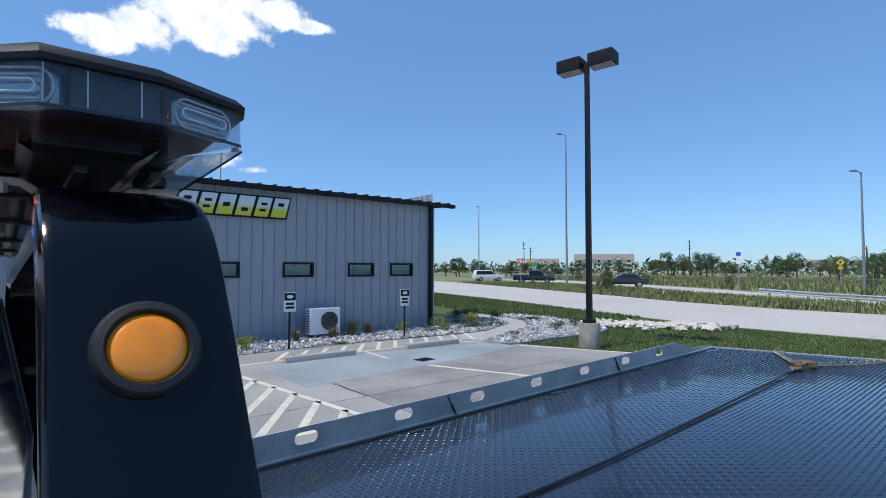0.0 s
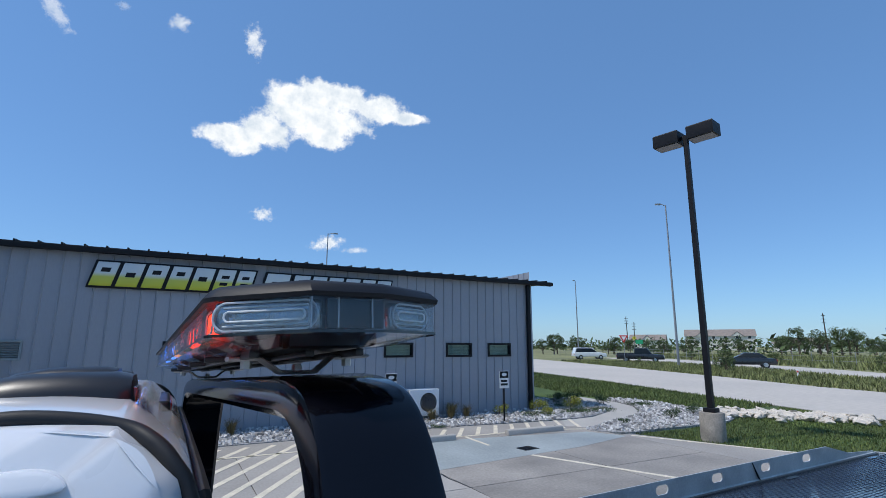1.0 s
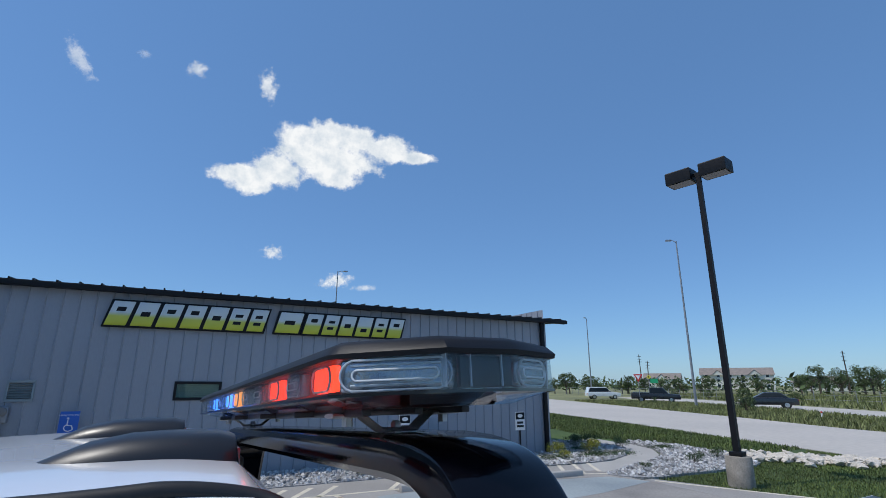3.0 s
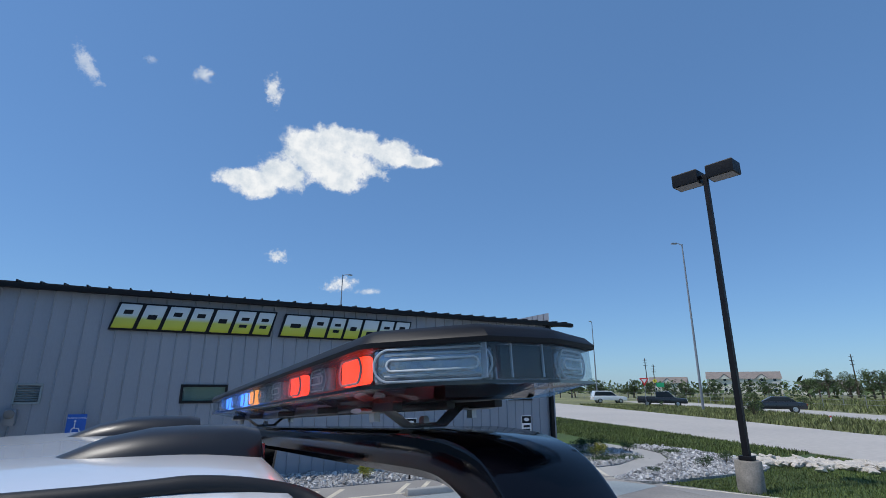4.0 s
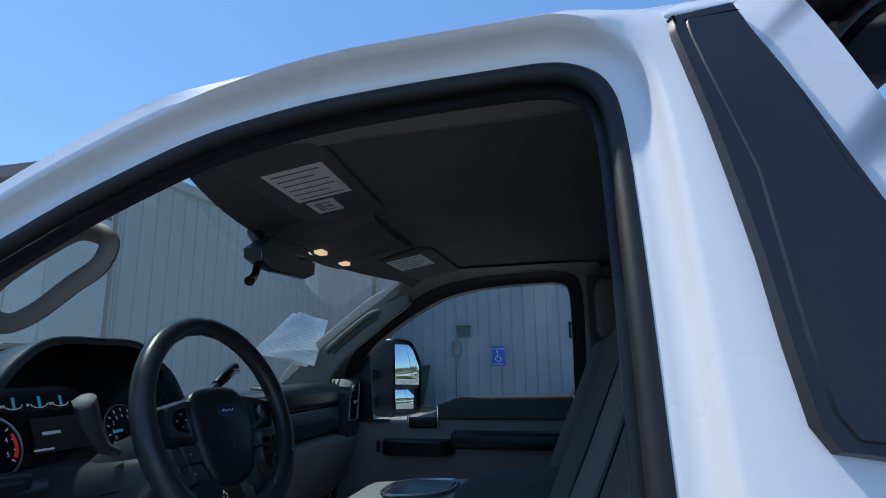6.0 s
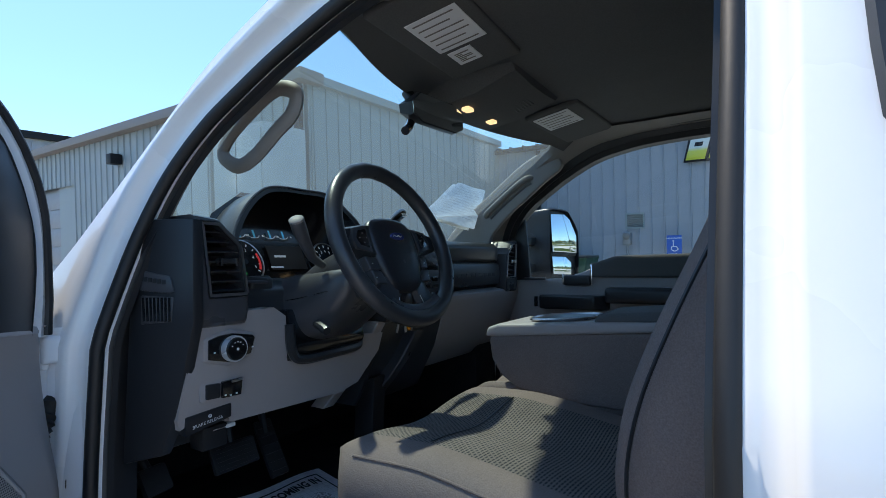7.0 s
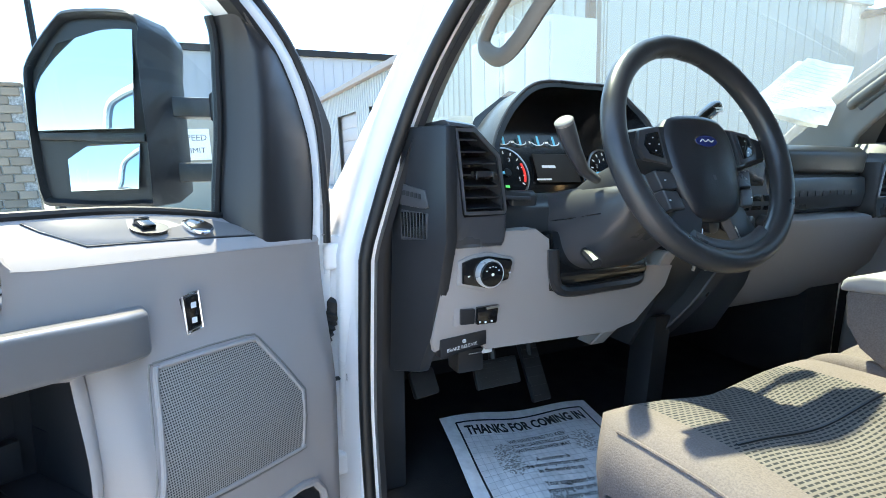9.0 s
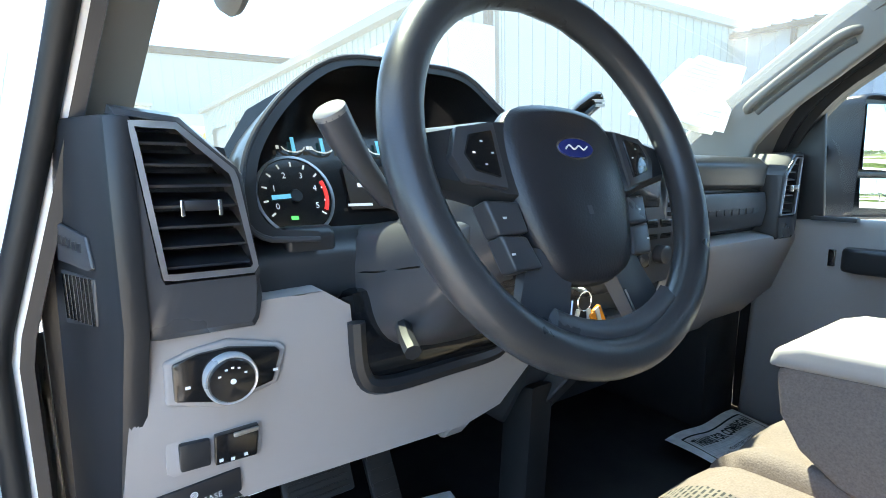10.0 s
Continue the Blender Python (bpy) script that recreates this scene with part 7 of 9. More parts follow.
for y, z in ((-0.702, 1.122), (-0.690, 1.120), (-0.676, 1.121)):
    part("controller_mark", B(bx_ + 0.011, bx_ + 0.0125, y, y + 0.004, z, z + 0.003), M_wht, bank)
# brake release handle
rx = knee_x(-0.73, 1.08)
rel = part("brake_release", prism("x", [(-0.778, 1.094), (-0.678, 1.101), (-0.678, 1.072), (-0.778, 1.056)], rx - 0.02, rx + 0.006, 0.003), M_trim, knee, "black brake release handle")
writing("BRAKE RELEASE", 0.0095, pose(rx + 0.0065, -0.765, 1.068) @ FACE @ pose(0, 0, 0, 0, 0, 6), M_wht, rel, "lettering")
part("release_symbol", turned([(0.004, 0), (0.004, 0.0008), (0.0033, 0.0008), (0.0033, 0)], 16, pose(rx + 0.006, -0.728, 1.086, 0, 90)), M_wht, rel)
part("hood_release", B(-0.10, -0.06, -0.70, -0.64, 1.035, 1.045, 0.004), M_wht, knee)

# column shroud and the tilt gap
AX = Vector((math.cos(radians(22.2)), 0, math.sin(radians(22.2))))
WC = Vector((0.211, -0.396, 1.447))
cs = []
for d, ry, rz in ((-0.26, 0.085, 0.070), (-0.20, 0.088, 0.075), (-0.12, 0.080, 0.072), (-0.06, 0.072, 0.066), (-0.045, 0.064, 0.058)):
    c = WC + AX * d + Vector((0, 0, -0.028 + 0.05 * (d + 0.06)))
    u, w = Vector((0, 1, 0)), Vector((-AX.z, 0, AX.x))
    cs.append([c + u * math.copysign(abs(math.cos(a)) ** 0.7, math.cos(a)) * ry + w * math.copysign(abs(math.sin(a)) ** 0.7, math.sin(a)) * rz for a in [k * math.tau / 28 for k in range(28)]])
col = part("column_shroud", loft(cs), M_dashgl, truck, "dark steering column shroud")
sl = []
for x, zt, zb, hw in ((-0.12, 1.365, 1.185, 0.112), (-0.05, 1.375, 1.190, 0.112), (0.03, 1.385, 1.215, 0.106), (0.085, 1.392, 1.255, 0.096), (0.125, 1.396, 1.300, 0.082), (0.140, 1.398, 1.335, 0.070)):
    sl.append([Vector((x, -0.402 + math.copysign(abs(math.cos(a)) ** 0.55, math.cos(a)) * hw, (zt + zb) / 2 + math.copysign(abs(math.sin(a)) ** 0.6, math.sin(a)) * (zt - zb) / 2)) for a in [k * math.tau / 36 for k in range(36)]])
part("shroud_lower", loft(sl), M_dashgl, col, "", 60)
part("shroud_seam", tube([Vector((x, -0.402 - hw - 0.0005, z)) for x, hw, z in ((-0.10, 0.111, 1.300), (0.0, 0.108, 1.315), (0.085, 0.0955, 1.333))], 0.0012, 5), M_black, col)
part("tilt_lever", tube([(0.05, -0.50, 1.255), (0.085, -0.515, 1.250), (0.105, -0.52, 1.243)], 0.010, 8), M_trim, col)
part("column_boot", prism("y", [(-0.12, 1.28), (-0.02, 1.29), (0.012, 1.20), (0.0, 1.165), (-0.12, 1.15)], -0.535, -0.285, 0.012), M_black, dash)
part("boot_lip", tube(smoothline([(0.0, -0.538, 1.255), (0.004, -0.534, 1.19), (0.008, -0.505, 1.168), (0.006, -0.40, 1.168), (0.0, -0.31, 1.170), (-0.01, -0.288, 1.19)], 5), 0.012, 8), M_trim, knee)
# indicator stalk and column shifter
part("indicator_stalk", tube([(0.055, -0.485, 1.395), (0.075, -0.535, 1.412), (0.090, -0.572, 1.448), (0.098, -0.592, 1.472), (0.104, -0.606, 1.492)], 0.02, 16, radii=[0.009, 0.011, 0.014, 0.0165, 0.0165]), M_dashgl, col, "dark stalk with grey round end")
part("stalk_end", turned([(0.0165, -0.002), (0.0165, 0.003), (0.014, 0.005), (0, 0.0055)], 24, look(Vector((0.104, -0.606, 1.492)), Vector((0.098, -0.592, 1.472)))), M_pillar, col)
part("gear_lever", tube([(0.10, -0.34, 1.455), (0.08, -0.28, 1.490), (0.072, -0.245, 1.508)], 0.007, 10), M_dashgl, col)
part("lever_grip", tube([(0.073, -0.250, 1.505), (0.070, -0.225, 1.520), (0.068, -0.190, 1.541), (0.067, -0.178, 1.548)], 0.014, 14, radii=[0.011, 0.0145, 0.0145, 0.010]), M_black, col, "black column shifter grip")
for k in range(2):
    part("grip_bar", B(-0.012, 0.012, -0.0008, 0.0008, -0.002, 0.002, m=pose(0.083, -0.200, 1.533 + k * 0.006, 0, 0, 60)), M_wht, col)

# steering wheel
WM = Matrix.Translation(WC) @ Matrix((( AX.x, 0, -AX.z, 0), (0, 1, 0, 0), (AX.z, 0, AX.x, 0), (0, 0, 0, 1)))   # local x out of the wheel, y across, z up the rim
RW = 0.1935
rim_pts, rr = [], []
for k in range(72):
    a = k * math.tau / 72
    rim_pts.append(Vector((0, math.cos(a) * RW, math.sin(a) * RW)))
    b = 0.0195
    dg = math.degrees(a)
    if 55 < dg < 125:
        b -= 0.0012 * (0.5 + 0.5 * math.cos((dg - 90) * 0.9))
    rr.append(b)
wheel = part("steering_wheel", tube(rim_pts, 0.0175, 16, True, radii=rr, up=(1, 0, 0)), M_leather, truck, "black leather-wrapped steering wheel with four spokes", 60, WM)
# finger waves on the inside of the upper rim
for k in range(16):
    a = radians(22 + k * 7.4)
    t = bmesh.new()
    bmesh.ops.create_uvsphere(t, u_segments=12, v_segments=8, radius=0.0112, matrix=pose(0, math.cos(a) * (RW - 0.0085), math.sin(a) * (RW - 0.0085)) @ pose(0, 0, 0, math.degrees(a)) @ Matrix.Diagonal((0.9, 1.0, 1.35, 1)))
    part("finger_grip", t, M_leather, wheel)
hub = [(-0.064, 0.058), (-0.035, 0.066), (0.0, 0.068), (0.035, 0.066), (0.064, 0.058), (0.081, 0.036), (0.085, 0.0), (0.080, -0.045), (0.066, -0.088), (0.045, -0.116), (0.0, -0.124), (-0.045, -0.116), (-0.066, -0.088), (-0.080, -0.045), (-0.085, 0.0), (-0.081, 0.036)]
hs_ = [(p.x, p.y) for p in smoothline([(a, b, 0) for a, b in hub], 4, True)]
hubm = part("airbag_cover", loft([[Vector((-0.035, a * 0.9, b * 0.9)) for a, b in hs_], [Vector((0.0, a, b)) for a, b in hs_], [Vector((0.012, a * 0.96, b * 0.96)) for a, b in hs_], [Vector((0.019, a * 0.80, b * 0.80)) for a, b in hs_], [Vector((0.022, a * 0.45, b * 0.45)) for a, b in hs_], [Vector((0.023, a * 0.1, b * 0.1)) for a, b in hs_]]), M_grain, wheel, "grained black airbag cover", 50)
M_badge = mat("badge_blue", (0.015, 0.03, 0.16), 0.25, coat=0.6, vary=0.05)
bad = part("badge", loft([[Vector((0.019, math.cos(a) * 0.0275, 0.026 + math.sin(a) * 0.0120)) for a in [k * math.tau / 36 for k in range(36)]], [Vector((0.0235, math.cos(a) * 0.0275, 0.024 + math.sin(a) * 0.0120)) for a in [k * math.tau / 36 for k in range(36)]]]), M_chrome, wheel, "blue oval badge with silver rim")
part("badge_field", loft([[Vector((0.0205, math.cos(a) * 0.0252, 0.0252 + math.sin(a) * 0.0102)) for a in [k * math.tau / 36 for k in range(36)]], [Vector((0.0243, math.cos(a) * 0.0252, 0.024 + math.sin(a) * 0.0102)) for a in [k * math.tau / 36 for k in range(36)]]]), M_badge, bad)
part("badge_shape", tube(smoothline([Vector((0.0246, -0.0165, 0.0225)), Vector((0.0246, -0.010, 0.0268)), Vector((0.0246, -0.004, 0.0225)), Vector((0.0246, 0.004, 0.0262)), Vector((0.0246, 0.010, 0.0222)), Vector((0.0246, 0.0165, 0.0258))], 5), 0.0010, 5), M_wht, bad)
for a, b in ((-0.012, -0.040), (-0.003, -0.054)):
    part("embossed_bar", B(0.0215, 0.0222, a, a + (0.024 if a < -0.01 else 0.007), b - 0.002, b + 0.001 + (0.006 if a > -0.01 else 0)), M_dashgl, hubm)
for s in (-1, 1):
    sp = part("spoke", loft([[Vector((x, s * y, z)) for x, z in ((-0.020, z0), (-0.004, z0), (x1, z0 + 0.007), (x1, z1 - 0.007), (-0.004, z1), (-0.020, z1))] for y, z0, z1, x1 in ((0.050, -0.034, 0.056, 0.010), (0.092, -0.030, 0.054, 0.010), (0.128, -0.018, 0.048, 0.006), (0.182, -0.006, 0.040, 0.0))]), M_dash, wheel, "dark spoke with control buttons", 30)
    pad = [(0.089, 0.046), (0.134, 0.039), (0.146, 0.012), (0.136, -0.010), (0.090, -0.020)]
    part("control_pad", prism("x", [(s * a, b) for a, b in pad], 0.002, 0.0135, 0.003), M_dashgl, sp)
    part("rocker", prism("x", [(s * a, b) for a, b in [(0.097, 0.036), (0.124, 0.031), (0.133, 0.013), (0.125, -0.003), (0.098, -0.010)]], 0.0125, 0.0165, 0.003), M_black, sp)
    for a, b in ((0.103, 0.013), (0.124, 0.013), (0.113, 0.024), (0.113, 0.002)):
        part("button_mark", B(0.0163, 0.0170, s * a - 0.0014, s * a + 0.0014, b - 0.0008, b + 0.0008), M_wht, sp)
    for z0, z1 in ((-0.060, -0.030), (-0.094, -0.063)):
        part("lower_switch", prism("x", [(s * a, b) for a, b in [(0.078, z1), (0.118 + (z1 + 0.03) * 0.25, z1 + 0.003), (0.110 + (z0 + 0.06) * 0.25, z0), (0.074 + (z0 + 0.06) * 0.2, z0)]], -0.014, 0.008, 0.004, 3), M_dashgl, wheel)
        part("button_mark", B(0.0078, 0.0086, s * 0.100 - 0.002, s * 0.100 + 0.002, (z0 + z1) / 2 - 0.001, (z0 + z1) / 2 + 0.001), M_wht, wheel)
    part("lower_spoke", loft([[Vector((x, s * y, z)) for x, y, z in ring] for ring in ([(-0.010, 0.022, -0.092), (0.006, 0.026, -0.092), (0.007, 0.060, -0.078), (0.002, 0.074, -0.072), (-0.010, 0.076, -0.072)], [(-0.012, 0.036, -0.128), (0.002, 0.040, -0.128), (0.003, 0.072, -0.112), (-0.002, 0.088, -0.104), (-0.012, 0.090, -0.104)], [(-0.012, 0.052, -0.176), (0.000, 0.055, -0.174), (0.001, 0.092, -0.158), (-0.004, 0.110, -0.146), (-0.012, 0.112, -0.148)])]), M_dashgl, wheel, "dark metallic lower spoke", 30)
t = tube([Vector((0.003, math.cos(a) * (RW - 0.021), math.sin(a) * (RW - 0.021))) for a in [radians(240 + k * 4) for k in range(16)]], 0.014, 8, flat=0.5, up=(1, 0, 0))
part("lower_rim_inlay", t, M_dashgl, wheel)
part("spoke_trim", tube(smoothline([Vector((0.005, -0.040, -0.128)), Vector((0.002, -0.050, -0.155)), Vector((0.001, -0.046, -0.1655)), Vector((0.001, 0.0, -0.1725)), Vector((0.001, 0.046, -0.1655)), Vector((0.002, 0.050, -0.155)), Vector((0.005, 0.040, -0.128))], 5), 0.0010, 6), M_satin, wheel, "thin bright edge of the spoke opening")

HUBM = Matrix.Translation((-0.018, 0.002, 0.0))
for ob in wheel.children_recursive:
    if ob.name.split(".")[0] in ("badge", "badge_field", "badge_shape"):
        ob.data.transform(Matrix.Translation((-0.0185, 0.005, -0.011)))
    elif ob.name.split(".")[0] in ("airbag_cover", "embossed_bar"):
        ob.data.transform(HUBM)
    elif ob.name.split(".")[0] in ("spoke", "control_pad", "rocker", "button_mark", "lower_switch", "lower_spoke", "spoke_trim"):
        ob.data.transform(Matrix.Translation((-0.016, 0, -0.006)))
# middle of the dash: stack of controls, passenger pad and lower bin
for (y0, y1, z0, z1, mt_, nm) in ((-0.17, 0.17, 1.22, 1.47, M_dashgl, "centre_console"),):
    cst = part(nm, prism("y", [(-0.08, z1), (-0.02, z1 - 0.01), (0.015, 1.33), (-0.01, z0), (-0.10, z0 - 0.02)], y0, y1, 0.01), mt_, dash, "dark centre stack with controls")
part("stack_screen", B(-0.012, 0.006, -0.09, 0.10, 1.375, 1.44, 0.003, m=pose(0, 0, 0, 0, 0)), M_black, cst)
for s in (-1, 1):
    v = part("stack_vent", prism("x", [(s * 0.115, 1.455), (s * 0.160, 1.450), (s * 0.160, 1.350), (s * 0.115, 1.345)], -0.02, 0.010, 0.004), M_satin, cst)
    for k in range(5):
        part("vent_slat", B(0.009, 0.013, min(s * 0.119, s * 0.156), max(s * 0.119, s * 0.156), 1.357 + k * 0.018, 1.366 + k * 0.018), M_black, v)
for k in range(4):
    part("stack_knob", turned([(0.018, 0), (0.018, 0.018), (0.015, 0.02), (0, 0.02)], 20, pose(0.008, -0.10 + k * 0.066, 1.285, 0, 90)), M_dashgl, cst)
for r in range(2):
    for k in range(6):
        part("stack_button", B(0.005, 0.014, -0.13 + k * 0.045, -0.095 + k * 0.045, 1.315 + r * 0.022, 1.331 + r * 0.022, 0.002), M_black, cst)
part("passenger_pad", prism("y", [(-0.14, 1.485), (-0.045, 1.482), (-0.022, 1.462), (-0.028, 1.405), (-0.06, 1.40)], 0.175, 0.625, 0.012, 3), M_dash, dash)
part("passenger_strip", prism("y", [(-0.08, 1.397), (-0.030, 1.395), (-0.024, 1.35), (-0.032, 1.305), (-0.08, 1.30)], 0.175, 0.640, 0.008), M_dashgl, dash, "satin strip across the passenger dash")
for k in range(9):
    part("strip_bar", B(-0.0235, -0.0225, 0.27 + k * 0.036, 0.293 + k * 0.036, 1.342, 1.356), M_dash, dash)
part("passenger_lower", prism("y", [(-0.10, 1.298), (-0.005, 1.280), (-0.010, 1.255), (-0.055, 1.12), (-0.16, 1.00), (-0.30, 1.0)], 0.17, 0.80, 0.012), M_grey, dash, "warm grey glovebox panel")
part("driver_right_panel", prism("y", [(-0.10, 1.25), (-0.02, 1.235), (-0.06, 1.10), (-0.14, 0.95), (-0.30, 0.95)], -0.17, 0.17, 0.01), M_dash, dash)
for nm, mt_, a, b, w, dep in (("console_strut", M_grey, (-0.020, -0.173, 1.222), (-0.100, -0.316, 0.992), 0.022, 0.05), ("console_strut", M_dashgl, (0.002, -0.010, 1.180), (-0.080, -0.112, 0.990), 0.024, 0.05)):
    t = loft([[Vector((x + dx, y + dy, z)) for dx, dy in ((-dep, -w), (-0.004, -w), (0.0, -w + 0.004), (0.0, w - 0.004), (-0.004, w), (-dep, w))] for x, y, z in [Vector(a).lerp(Vector(b), k / 6) + Vector((0.012 * math.sin(k / 6 * math.pi), 0, 0)) for k in range(7)]])
    part(nm, t, mt_, dash, "slanting edge of the centre console")
part("console_foot", prism("y", [(-0.145, 1.03), (-0.065, 1.05), (-0.085, 0.70), (-0.165, 0.70)], -0.160, -0.10, 0.012), M_rubber, dash)

# grab handles on the screen pillars
loop = smoothline([Vector((x, -0.655, z)) for x, z in [(0.160, 1.745), (0.150, 1.705), (0.10, 1.675), (0.03, 1.632), (-0.03, 1.618), (-0.085, 1.650), (-0.06, 1.69), (0.02, 1.735), (0.10, 1.765)]], 5, True)
part("grab_handle", tube(loop, 0.017, 10, True, flat=0.7, up=(0, 1, 0)), M_pillar, truck, "light grey pillar grab handle")
# broad passenger pillar cover with a slim handle over a dark strip
pc = [(-0.315, 1.475), (-0.29, 1.545), (-0.17, 1.645), (-0.05, 1.735), (0.09, 1.835), (0.20, 1.865), (0.26, 1.80), (0.176, 1.735), (0.09, 1.668), (0.0, 1.600), (-0.08, 1.515), (-0.115, 1.45)]
pco = [(p.x, p.y) for p in smoothline([(a, b, 0) for a, b in pc], 3, True)]
ppc = part("pillar_cover", prism("y", pco, 0.665, 0.690, 0.010, 3), M_pillar, truck, "light grey passenger pillar cover")
hl_line = [(-0.085, 1.604), (-0.04, 1.642), (0.03, 1.694), (0.085, 1.732), (0.115, 1.746)]
# no hollow is cut: a darker tube gives the shade of the recess
part("handle_recess", tube(smoothline([Vector((x + 0.004, 0.665, z - 0.004)) for x, z in hl_line], 5), 0.008, 10, flat=0.5, up=(0, 1, 0)), M_head, ppc, "dark strip standing for the shade behind the handle")
part("grab_handle", tube(smoothline([Vector((-0.10, 0.672, 1.605)), *[Vector((x - 0.012, 0.652, z + 0.014)) for x, z in hl_line], Vector((0.125, 0.672, 1.765))], 5), 0.012, 10, flat=0.7, up=(0, 1, 0)), M_pillar, ppc)
# mirror, overhead console, visors and their cards
mir = part("inner_mirror", loft([[Vector((0.215 + dx, y, 1.800 + k * h)) for y, h in ((-0.34, -0.03), (-0.345, 0.0), (-0.31, 0.035), (-0.15, 0.045), (-0.10, 0.03), (-0.10, -0.02), (-0.14, -0.038), (-0.30, -0.045))] for dx, k in ((-0.03, 0.7), (0.0, 1.0), (0.012, 0.96))], m=None), M_trim, truck, "black interior mirror")
part("mirror_face", loft([[Vector((0.2285, y, 1.800 + 0.9 * h)) for y, h in ((-0.34, -0.03), (-0.345, 0.0), (-0.31, 0.035), (-0.15, 0.045), (-0.10, 0.03), (-0.10, -0.02), (-0.14, -0.038), (-0.30, -0.045))], [Vector((0.2295, y, 1.800 + 0.9 * h)) for y, h in ((-0.34, -0.03), (-0.345, 0.0), (-0.31, 0.035), (-0.15, 0.045), (-0.10, 0.03), (-0.10, -0.02), (-0.14, -0.038), (-0.30, -0.045))]]), M_mirror, mir)
part("mirror_stem", tube([(0.18, -0.22, 1.82), (0.14, -0.22, 1.85), (0.12, -0.22, 1.88)], 0.018, 10), M_trim, mir)
part("dash_camera", tube([(0.19, -0.30, 1.765), (0.215, -0.345, 1.735), (0.225, -0.372, 1.720)], 0.011, 10), M_black, mir, "small black camera")
ovh = part("overhead_console", loft([[Vector((x, y, z)) for y, z in ((-0.17, 1.915), (-0.15, zz), (-0.05, zz - 0.008), (0.05, zz - 0.008), (0.15, zz), (0.17, 1.915))] for x, zz in ((0.14, 1.865), (0.18, 1.845), (0.30, 1.862), (0.42, 1.900))]), M_head, truck, "grey overhead console")
M_dome = glow("map_lamp_lit", (1.0, 0.72, 0.40), 0.45)
for y in (-0.085, 0.065):
    part("map_lamp", B(0.225, 0.250, y - 0.016, y + 0.016, 1.8385, 1.850, 0.003), M_dome, ovh, "small lit map lamp")
for k in range(6):
    part("console_slat", B(0.32 + k * 0.010, 0.326 + k * 0.010, 0.02, 0.08, 1.862 + k * 0.003, 1.868 + k * 0.003), M_trim, ovh)
for s in (-1, 1):
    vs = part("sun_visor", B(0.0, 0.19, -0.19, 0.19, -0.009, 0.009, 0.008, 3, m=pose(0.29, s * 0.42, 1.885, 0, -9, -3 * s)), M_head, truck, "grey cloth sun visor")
    mm = pose(0.29, s * 0.42, 1.885, 0, -9, -3 * s)
    if s < 0:
        cards = [(0.045, 0.165, -0.11, 0.04), (0.055, 0.115, 0.055, 0.125)]
    else:
        cards = [(0.02, 0.145, -0.17, -0.02)]
    for a, b, c, d in cards:
        cd = part("visor_card", B(a, b, c, d, -0.0115, -0.0095, m=mm), M_paper, vs, "white printed warning card")
        for k in range(6):
            yy = c + 0.012 + (d - c - 0.03) * k / 5
            part("print_bar", B(a + 0.012, b - 0.012 - 0.02 * (k % 3 == 1), yy, yy + 0.004, -0.0125, -0.0118, m=mm), M_pillar, cd)

# driver seat: base, cushion, side bolster, back
M_seat = mat("grey_seat_cloth", (0.182, 0.137, 0.122), 0.95, vary=0.10, scale=7, bump=0.5, bscale=380, fine=0.16, fscale=420, stretch=(1, 1, 1))


def weave(name):
    """Woven insert: rows of dark dashes between pale ribs."""
    m = bpy.data.materials.new(name)
    m.use_nodes = True
    N, Lk = m.node_tree.nodes, m.node_tree.links.new
    b = N["Principled BSDF"]
    b.inputs["Roughness"].default_value = 0.95
    tc, mp, br = N.new("ShaderNodeTexCoord"), N.new("ShaderNodeMapping"), N.new("ShaderNodeTexBrick")
    mp.inputs["Scale"].default_value = (1, 1, 1)
    mp.inputs["Rotation"].default_value = (0, 0, radians(90))
    Lk(tc.outputs["Object"], mp.inputs[0]); Lk(mp.outputs[0], br.inputs[0])
    br.inputs["Color1"].default_value = (0.020, 0.021, 0.023, 1)
    br.inputs["Color2"].default_value = (0.036, 0.035, 0.035, 1)
    br.inputs["Mortar"].default_value = (0.168, 0.138, 0.120, 1)
    br.inputs["Scale"].default_value = 1.0
    br.inputs["Brick Width"].default_value, br.inputs["Row Height"].default_value = 0.0135, 0.0066
    br.inputs["Mortar Size"].default_value = 0.0023
    br.inputs["Mortar Smooth"].default_value = 0.4
    ns = N.new("ShaderNodeTexNoise"); ns.inputs["Scale"].default_value = 9
    mr = N.new("ShaderNodeMapRange"); mr.inputs[1].default_value, mr.inputs[2].default_value, mr.inputs[3].default_value, mr.inputs[4].default_value = 0.3, 0.7, 0.85, 1.15
    Lk(tc.outputs["Object"], ns.inputs[0]); Lk(ns.outputs[0], mr.inputs[0])
    sc = N.new("ShaderNodeVectorMath"); sc.operation = "SCALE"
    Lk(br.outputs[0], sc.inputs[0]); Lk(mr.outputs[0], sc.inputs["Scale"]); Lk(sc.outputs[0], b.inputs["Base Color"])
    bp = N.new("ShaderNodeBump"); bp.inputs["Strength"].default_value, bp.inputs["Distance"].default_value = 0.6, 0.002
    Lk(br.outputs["Fac"], bp.inputs["Height"]); Lk(bp.outputs[0], b.inputs["Normal"])
    return m


M_weave = weave("woven_seat_insert")


